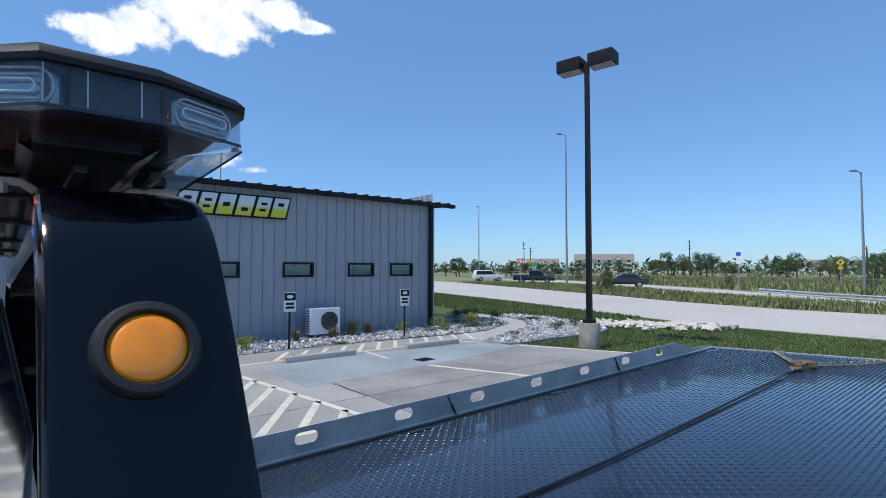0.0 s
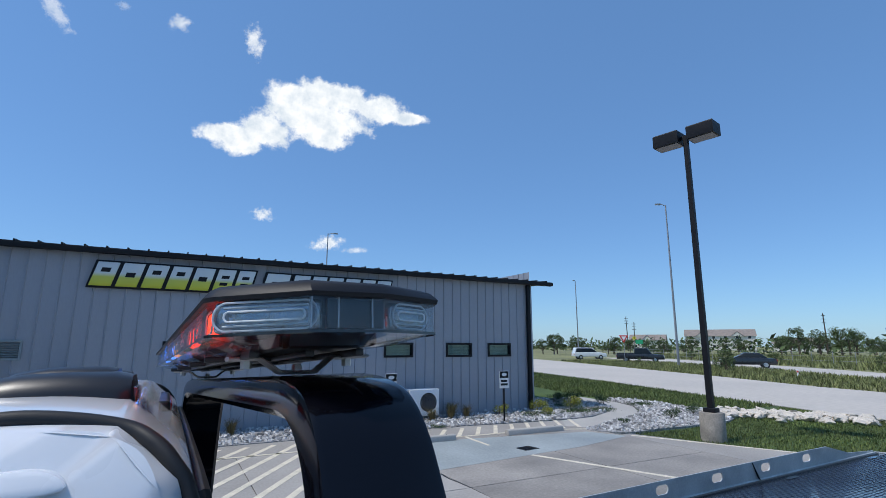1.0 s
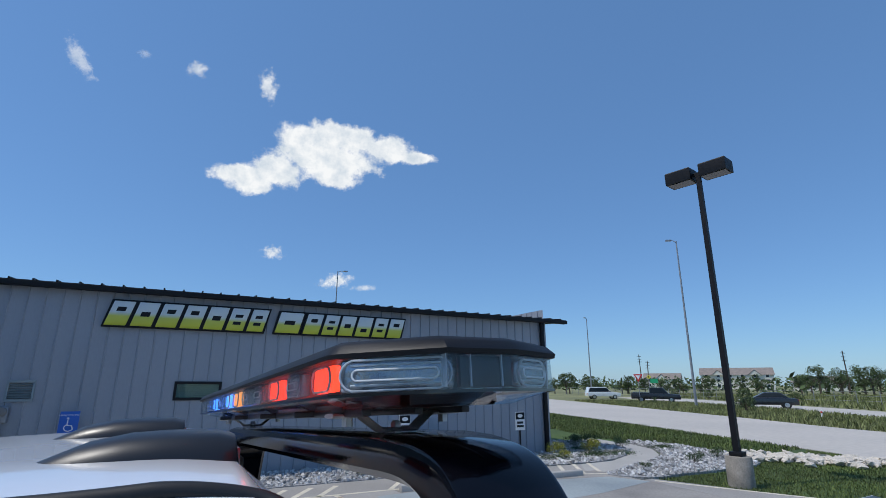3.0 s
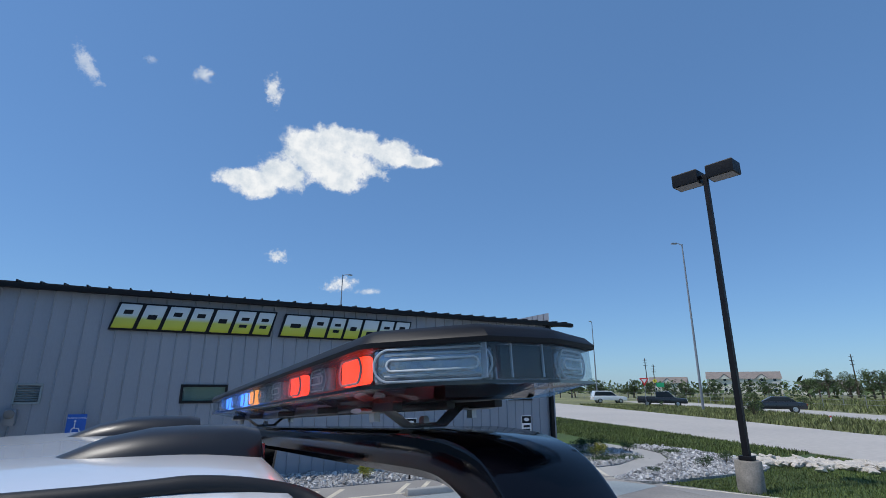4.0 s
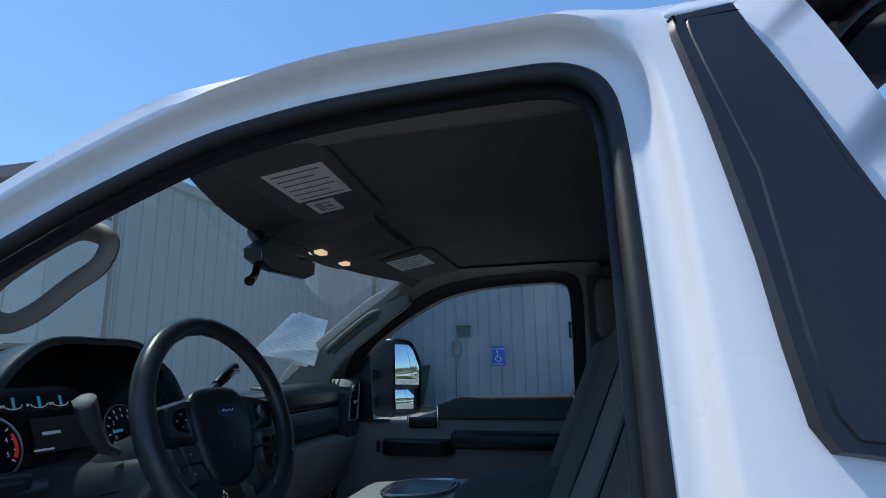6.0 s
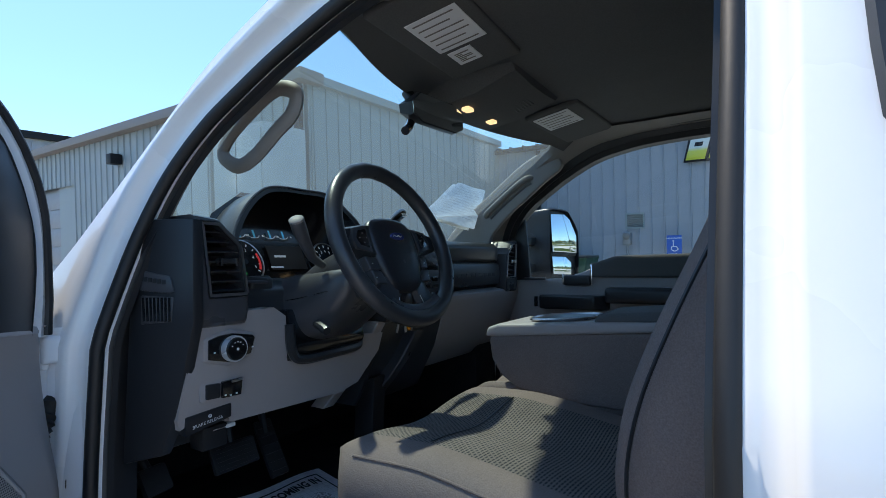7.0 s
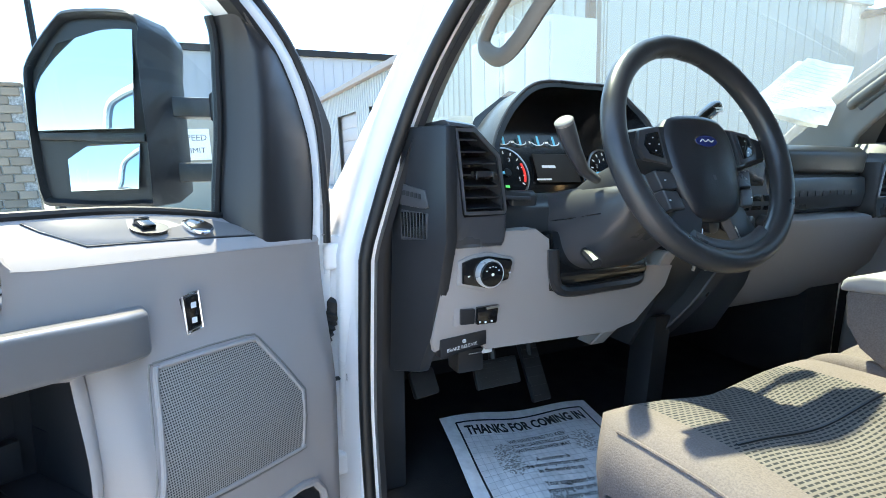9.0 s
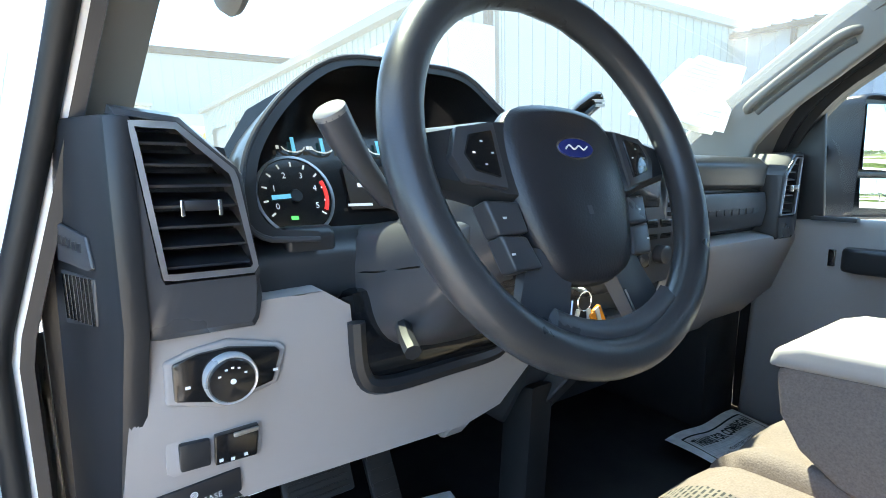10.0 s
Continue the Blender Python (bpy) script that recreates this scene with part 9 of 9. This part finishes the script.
US = [0.034 + k * 0.0075 for k in range(70)]
part("sill_top", loft([[Vector((u, -0.065, back_z(u) - 0.01)), Vector((u, -0.048, back_z(u))), Vector((u, -0.02, sill_z(u, -0.02))), Vector((u, 0.003, sill_z(u, 0.003))), Vector((u, 0.009, belt(u) - 0.001)), Vector((u, in_w(u, belt(u) - 0.012) + 0.001, belt(u) - 0.013))] for u in US], False), M_grey, pnl, "", 50)
part("sill_top", loft([[Vector((u, -0.062, belt(u) - 0.004)), Vector((u, -0.060, belt(u) + 0.004)), Vector((u, -0.02, belt(u) + 0.002)), Vector((u, 0.0, belt(u) - 0.014)), Vector((u, 0.004, belt(u) - 0.03))] for u in [0.565 + k * 0.025 for k in range(23)]], False), M_grey, pnl)
part("window_sweep", tube([Vector((u, -0.050, (back_z(u) if u < 0.56 else belt(u)) + 0.004)) for u in [0.10 + k * 0.035 for k in range(29)]], 0.006, 8), M_rubber, door)
PL = [(0.188, 0.000), (0.225, -0.028), (0.275, -0.039), (0.40, -0.041), (0.512, -0.040), (0.500, -0.026), (0.466, 0.000)]
M_plate = mat("satin_switch_plate", (0.185, 0.172, 0.170), 0.30, vary=0.05, scale=6, bump=0.03, bscale=400)
plate = part("switch_plate", loft([[Vector((u, w, sill_z(u, w) + 0.0005)) for u, w in densify(PL, 2)], [Vector((u, w, sill_z(u, w) + 0.0030)) for u, w in densify(grow(PL, -0.003), 2)]]), M_plate, pnl, "grey satin switch plate on the sill")
part("plate_edge", tube([Vector((u, w, sill_z(u, w) + 0.0008)) for u, w in densify(PL, 2)], 0.0014, 6, True), M_dash, plate)
TS = pose(0, 0, 0, -25)
for u in (0.375,):
    part("window_switch_well", turned([(0.026, 0), (0.026, 0.002), (0.0, 0.002)], 24, pose(u, -0.018, sill_z(u, -0.018) + 0.003) @ TS @ Matrix.Diagonal((1, 0.62, 1, 1))), M_trim, plate)
    part("window_switch", B(-0.010, 0.010, -0.012, 0.008, -0.004, 0.007, 0.003, m=pose(u + 0.004, -0.020, sill_z(u, -0.02) + 0.004) @ TS), M_black, plate)
    part("window_switch_tip", B(-0.011, 0.011, -0.014, -0.010, -0.002, 0.009, 0.002, m=pose(u + 0.004, -0.020, sill_z(u, -0.02) + 0.004) @ TS), M_chrome, plate)
mq = pose(0.300, -0.018, sill_z(0.300, -0.018) + 0.003) @ TS
part("mirror_control", turned([(0.019, 0), (0.019, 0.005), (0.015, 0.007), (0, 0.007)], 24, mq), M_black, plate, "round mirror control")
part("mirror_control_ring", turned([(0.022, 0), (0.022, 0.004), (0.0195, 0.005), (0.0195, 0)], 24, mq), M_chrome, plate)
lk = part("lock_switch", prism("y", [(0.366, 1.236), (0.345, 1.240), (0.341, 1.192), (0.362, 1.188)], 0.012, 0.030, 0.003), M_black, pnl, "black door lock switch with silver edge")
part("lock_ring", tube([Vector((a, 0.028, b)) for a, b in densify([(0.368, 1.239), (0.343, 1.243), (0.339, 1.189), (0.364, 1.185)], 3)], 0.0022, 6, True), M_chrome, lk)
for z in (1.225, 1.203):
    part("lock_symbol", B(0.349, 0.357, 0.0295, 0.0308, z - 0.004, z + 0.004), M_wht, lk)
# speaker grille with fine mesh
SPK = [(0.458, 0.990), (0.449, 1.03), (0.425, 1.145), (0.416, 1.156), (0.400, 1.157), (0.275, 1.149), (0.258, 1.143), (0.248, 1.130), (0.200, 1.050), (0.197, 1.035), (0.205, 0.965), (0.210, 0.950), (0.222, 0.947), (0.440, 0.976)]


def spk_w(a, z):
    return in_w(a, z)


def gmat():
    m = mat("speaker_mesh", (0.20, 0.185, 0.175), 0.6)
    N, Lk = m.node_tree.nodes, m.node_tree.links.new
    tc, vo = N.new("ShaderNodeTexCoord"), N.new("ShaderNodeTexVoronoi")
    vo.inputs["Scale"].default_value, vo.inputs["Randomness"].default_value = 290, 0.1
    rp = N.new("ShaderNodeValToRGB")
    rp.color_ramp.elements[0].position, rp.color_ramp.elements[1].position = 0.25, 0.42
    rp.color_ramp.elements[0].color, rp.color_ramp.elements[1].color = (0.035, 0.033, 0.032, 1), (0.30, 0.275, 0.26, 1)
    vo.voronoi_dimensions = "2D"
    mp = N.new("ShaderNodeMapping")
    mp.inputs["Rotation"].default_value = (radians(90), 0, 0)
    Lk(tc.outputs["Object"], mp.inputs[0]); Lk(mp.outputs[0], vo.inputs[0]); Lk(vo.outputs[0], rp.inputs[0]); Lk(rp.outputs[0], N["Principled BSDF"].inputs["Base Color"])
    return m


spo = [(p.x, p.y) for p in smoothline([(a, b, 0) for a, b in SPK], 2, True)]
t = bmesh.new()
for i in range(60):
    for j in range(60):
        q = [(0.185 + 0.29 * (i + a) / 60, 0.93 + 0.24 * (j + b) / 60) for a, b in ((0, 0), (1, 0), (1, 1), (0, 1))]
        if all(inside(p, spo) for p in q):
            t.faces.new([t.verts.new((a, spk_w(a, b) + 0.003, b)) for a, b in q])
bmesh.ops.remove_doubles(t, verts=t.verts[:], dist=1e-4)
part("speaker_grille", t, gmat(), pnl, "fine grey speaker mesh")
part("speaker_rim", tube([Vector((a, spk_w(a, b) + 0.002, b)) for a, b in spo], 0.0036, 8, True), M_grey, pnl)
part("speaker_gap", tube([Vector((a, spk_w(a, b) - 0.0005, b)) for a, b in grow(spo, 0.0085)], 0.0018, 6, True), M_pillar, pnl)
# black leather pad between the chrome strips, and the rearward pad
def band(name, u0, u1, z0f, z1f, w, material, label=""):
    t = grid(12, 10, lambda a, b: Vector((u0 + (u1 - u0) * a, w + 0.03 * math.sin(b * math.pi) - 0.012, z0f(u0 + (u1 - u0) * a) + (z1f(u0 + (u1 - u0) * a) - z0f(u0 + (u1 - u0) * a)) * b)))
    return part(name, solid(t, 0.01), material, pnl, label)


band("upper_pad", 0.570, 0.695, lambda u: 1.258, lambda u: belt(u) + 0.004, 0.012, M_grain, "black grained upper pad")
for u in (0.566, 0.698):
    part("chrome_strip", tube([Vector((u + 0.006 * math.sin(k / 9 * math.pi), 0.012 + 0.028 * math.sin(k / 9 * math.pi), 1.258 + (belt(u) + 0.004 - 1.258) * k / 9)) for k in range(10)], 0.004, 8), M_chrome, pnl, "chrome strip")
part("elbow_pad", prism("x", [(0.0, 1.20), (0.055, 1.205), (0.070, 1.235), (0.068, 1.28), (0.045, 1.298), (0.0, 1.30)], 0.712, 1.12, 0.012, 3), M_grain, pnl, "black grained armrest")
pull = part("pull_handle", prism("z", [(0.738, -0.02), (0.734, 0.042), (0.716, 0.058), (0.465, 0.060), (0.430, 0.050), (0.412, 0.010), (0.444, 0.005), (0.47, 0.028), (0.68, 0.030), (0.705, 0.018), (0.71, -0.02)], 1.187, 1.247, 0.009, 3, m=Matrix(((1, 0, 0, 0), (0, 1, 0, 0), (0.070, 0, 1, -0.037), (0, 0, 0, 1)))), M_handle, pnl, "grey satin pull handle")
# sail panel and mirror
SAIL = ((1.285, 0.236, 0.196, 0.080), (1.34, 0.233, 0.193, 0.075), (1.39, 0.228, 0.190, 0.074), (1.46, 0.218, 0.186, 0.079), (1.50, 0.215, 0.185, 0.088), (1.54, 0.214, 0.184, 0.108), (1.60, 0.212, 0.188, 0.145), (1.632, 0.214, 0.202, 0.189), (1.652, 0.220, 0.215, 0.210))   # height, at the glass, crease, at the frame
rows_ = []
for z, a, c, f in SAIL:
    k = min(1.0, (a - f) / 0.09)
    rows_.append([Vector((u, w, z)) for u, w in ((a, -0.070), (a, -0.052), (a - 0.006 * k, -0.036), (c + 0.010 * k, 0.004 * k), (c, 0.012 * k), (c - 0.012 * k, 0.0135 * k), (f + 0.005, 0.013), (f, 0.010), (f - 0.001, -0.02))])
part("sail_panel", loft(rows_, False, False), M_trim, door, "black mirror sail panel", 60)
part("glass_run", tube([Vector((a + 0.006, -0.052, z)) for z, a, c, f in SAIL], 0.007, 8), M_rubber, door, "black glass run channel")
# flange of the front wing and hinge pillar, seen past the door's edge
part("hinge_pillar", loft([[Vector(p) for p in ((-0.165, -0.900, z), (-0.200, -0.925, z), (-0.260, -0.975, z), (-0.325, -0.960, z), (-0.325, -0.950, z), (-0.255, -0.962, z), (-0.200, -0.910, z), (-0.165, -0.890, z))] for z in (0.60, 0.8, 1.0, 1.18, 1.28)]), M_jamb, truck, "white painted hinge pillar", 50)
# hinges and check strap
for z in (1.238, 0.78):
    hg = part("door_hinge", B(-0.250, -0.195, -0.956, -0.909, z - 0.027, z + 0.027, 0.010, 3), M_jamb, truck, "white painted steel hinge")
    part("hinge_leaf", B(-0.31, -0.235, -0.968, -0.950, z - 0.045, z + 0.045, 0.006, 2), M_jamb, hg)
    part("hinge_pin", turned([(0.008, -0.036), (0.008, 0.036), (0.005, 0.039), (0, 0.039)], 12, pose(-0.210, -0.948, z)), M_jamb, hg)
SHIELD = [(0.06, 1.660), (0.018, 1.638), (-0.033, 1.588), (-0.075, 1.526), (-0.088, 1.485), (-0.074, 1.376), (-0.057, 1.292), (-0.02, 1.286), (0.03, 1.30), (0.04, 1.46), (0.06, 1.56)]
shd = part("door_shield", prism("y", [(p.x, p.y) for p in smoothline([(a, b, 0) for a, b in SHIELD], 3, True)], -0.078, -0.068, 0.003), M_rubber, door, "black rubber shield at the door's front edge", 40)
for u, z in ((-0.040, 1.53), (-0.046, 1.46), (-0.038, 1.39)):
    part("shield_clip", turned([(0.008, 0), (0.008, 0.003), (0.004, 0.005), (0, 0.005)], 14, pose(u, -0.068, z, -90)), M_trim, shd)
stp = part("check_strap", tube(smoothline([(-0.222, -0.990, 0.962), (-0.216, -0.958, 0.968), (-0.208, -0.930, 0.974), (-0.200, -0.904, 0.980)], 4), 0.0070, 8, flat=0.6), M_trim, truck, "black door check strap")
part("strap_end", B(-0.020, 0.010, -0.016, 0.016, -0.012, 0.012, 0.005, 2, m=pose(-0.198, -0.903, 0.980)), M_black, stp)
part("strap_bolt", turned([(0.009, 0), (0.009, 0.006), (0.006, 0.008), (0, 0.008)], 8, pose(-0.190, -0.892, 0.981, 0, 60)), M_trim, stp)
bpts = smoothline([(-0.250, -0.925, 1.128), (-0.222, -0.938, 1.120), (-0.208, -0.957, 1.085), (-0.205, -0.972, 1.035), (-0.205, -0.978, 0.965), (-0.205, -0.978, 0.88)], 8)
part("wire_boot", tube(bpts, 0.02, 14, radii=[(0.030 if k < 9 else 0.020) + (0.0025 if k % 2 else -0.0025) * (k > 9) for k in range(len(bpts))]), M_rubber, truck, "ribbed black rubber wiring boot")


def side_mirror(m, s, nm):
    """Tow mirror: deep housing, two glasses, two arms. Local x rearwards, y outwards times s."""
    prof = [(0.0, 0.175), (0.005, 0.10), (0.0, -0.165), (0.02, -0.195), (0.17, -0.192), (0.205, -0.165), (0.210, 0.03), (0.200, 0.09), (0.150, 0.165), (0.120, 0.185), (0.03, 0.192)]
    pr = [(p.x, p.y) for p in smoothline([(a, b, 0) for a, b in prof], 3, True)]
    cx, cz = 0.105, 0.0
    rings = [[Vector((x, s * (cx + h_ + (a - cx) * k), cz + (b - cz) * k)) for a, b in pr] for x, k, h_ in ((-0.19, 0.35, -0.075), (-0.175, 0.65, -0.070), (-0.125, 0.88, -0.058), (-0.06, 0.98, -0.035), (-0.015, 1.0, -0.008), (0.012, 1.0, 0), (0.018, 0.965, 0), (0.006, 0.93, 0), (-0.006, 0.93, 0))]
    h = part(nm, loft(rings), M_trim, None, "black towing mirror with two glasses", 45, m)
    g1 = [(0.020, 0.160), (0.020, -0.040), (0.190, -0.048), (0.195, 0.045), (0.150, 0.135), (0.115, 0.160)]
    g2 = [(0.022, -0.066), (0.026, -0.160), (0.150, -0.165), (0.155, -0.100), (0.115, -0.068)]
    for g_ in (g1, g2):
        part("mirror_glass", prism("x", [(s * a, b) for a, b in g_], 0.002, 0.0085, 0.001, m=pose(0.006, 0, 0) @ pose(0, 0, sum(b for a, b in g_) / len(g_), 0, -10 if s < 0 else -2, -4 if s < 0 else 0) @ pose(0, 0, -sum(b for a, b in g_) / len(g_))), M_mirror, h, "mirror glass")
    part("mirror_divider", B(0.0, 0.012, min(s * 0.01, s * 0.195), max(s * 0.01, s * 0.195), -0.062, -0.046, 0.003), M_trim, h)
    for z in (0.018, -0.125):
        a = part("mirror_arm", B(-0.115, -0.06, min(s * -0.12, s * 0.0), max(s * -0.12, s * 0.0), z - 0.022, z + 0.022, 0.008), M_trim, h, "telescoping mirror arm")
        part("arm_knuckle", B(-0.13, -0.05, min(s * -0.215, s * -0.105), max(s * -0.215, s * -0.105), z - 0.032, z + 0.034, 0.012, 3), M_trim, h)
    return h


mirr = side_mirror(Matrix.Translation((-0.418, -1.256, 1.532)) @ pose(0, 0, 0, 0, 0, -10), -1, "door_mirror")
for z in (1.550, 1.407):
    part("mirror_stay", tube([Vector((-0.085, -0.275, z)), Vector((0.02, -0.175, z)), Vector((0.13, -0.075, z))], 0.026, 10, flat=0.75, up=(0, 0, 1)), M_trim, door, "black mirror stay")
mirr.parent = door
mirr.matrix_basis = DM.inverted() @ mirr.matrix_basis
# ---- the closed passenger door ----
pdoor = part("passenger_door", prism("y", [(-0.12, 0.70), (-0.10, 1.315), (0.20, 1.325), (0.30, 1.355), (0.38, 1.395), (0.46, 1.412), (0.90, 1.418), (0.90, 0.70)], 0.785, 0.86, 0.02, 3), M_grey, truck, "closed passenger door with grey inner panel")
part("door_skin", prism("y", [(-0.14, 0.62), (-0.13, 1.30), (0.93, 1.38), (0.93, 0.62)], 0.88, 0.925, 0.01), M_white, pdoor)
part("upper_pad", prism("y", [(0.33, 1.385), (0.44, 1.420), (0.88, 1.425), (0.88, 1.33), (0.34, 1.33)], 0.765, 0.80, 0.014, 3), M_head, pdoor)
part("release_handle", B(0.215, 0.335, 0.765, 0.79, 1.295, 1.340, 0.012, 3), M_trim, pdoor)
part("chrome_strip", B(0.335, 0.342, 0.765, 0.79, 1.30, 1.385, 0.003), M_chrome, pdoor)
part("chrome_strip", B(0.210, 0.217, 0.765, 0.79, 1.30, 1.345, 0.003), M_chrome, pdoor)
part("pull_handle", prism("z", [(0.105, 0.79), (0.115, 0.735), (0.15, 0.72), (0.36, 0.72), (0.40, 0.75), (0.41, 0.79)], 1.195, 1.255, 0.010, 3), M_trim, pdoor, "dark satin pull handle")
part("elbow_pad", B(0.40, 0.88, 0.72, 0.80, 1.225, 1.29, 0.02, 3), M_grain, pdoor)
part("window_switch", B(0.03, 0.13, 0.765, 0.79, 1.318, 1.330, 0.004), M_dashgl, pdoor)
part("lock_switch", B(0.075, 0.090, 0.775, 0.787, 1.200, 1.245, 0.003), M_black, pdoor)
pf_o = [(x, z) for x, z in inset(OPEN_S, 0.02) if z > 1.30]
pf_i = [(x, z) for x, z in inset(OPEN_S, 0.052) if z > 1.30]
pf_o, pf_i = evenly(sorted(pf_o, key=lambda p: math.atan2(p[1] - 1.30, p[0] - 0.5), reverse=True), 60, False), evenly(sorted(pf_i, key=lambda p: math.atan2(p[1] - 1.30, p[0] - 0.5), reverse=True), 60, False)
part("window_frame", loft([[Vector((p[0], half(p[1]) - 0.002, p[1])) for p in pf_o], [Vector((p[0], half(p[1]) - 0.002, p[1])) for p in pf_i], [Vector((p[0], half(p[1]) - 0.06, p[1])) for p in pf_i], [Vector((p[0], half(p[1]) - 0.06, p[1])) for p in pf_o]], False), M_rubber, pdoor)
t = bmesh.new()
t.faces.new([t.verts.new((p[0], half(p[1]) - 0.03, p[1])) for p in pf_i])
part("door_glass", t, M_side, pdoor)
part("sail_panel", prism("y", [(-0.13, 1.31), (-0.10, 1.45), (-0.04, 1.57), (0.02, 1.62), (0.03, 1.60), (0.05, 1.32)], 0.80, 0.815, 0.006), M_trim, pdoor, "black mirror sail panel")
for z in (1.513, 1.370):
    part("mirror_stay", tube([Vector((-0.195, 1.035, z)), Vector((-0.14, 0.94, z)), Vector((-0.075, 0.845, z))], 0.024, 10, flat=0.75, up=(0, 0, 1)), M_trim, pdoor, "black mirror stay")
m2 = side_mirror(Matrix.Translation((-0.01, 1.175, 1.495)) @ pose(0, 0, 0, 0, 0, -28), 1, "door_mirror")
m2.parent = pdoor
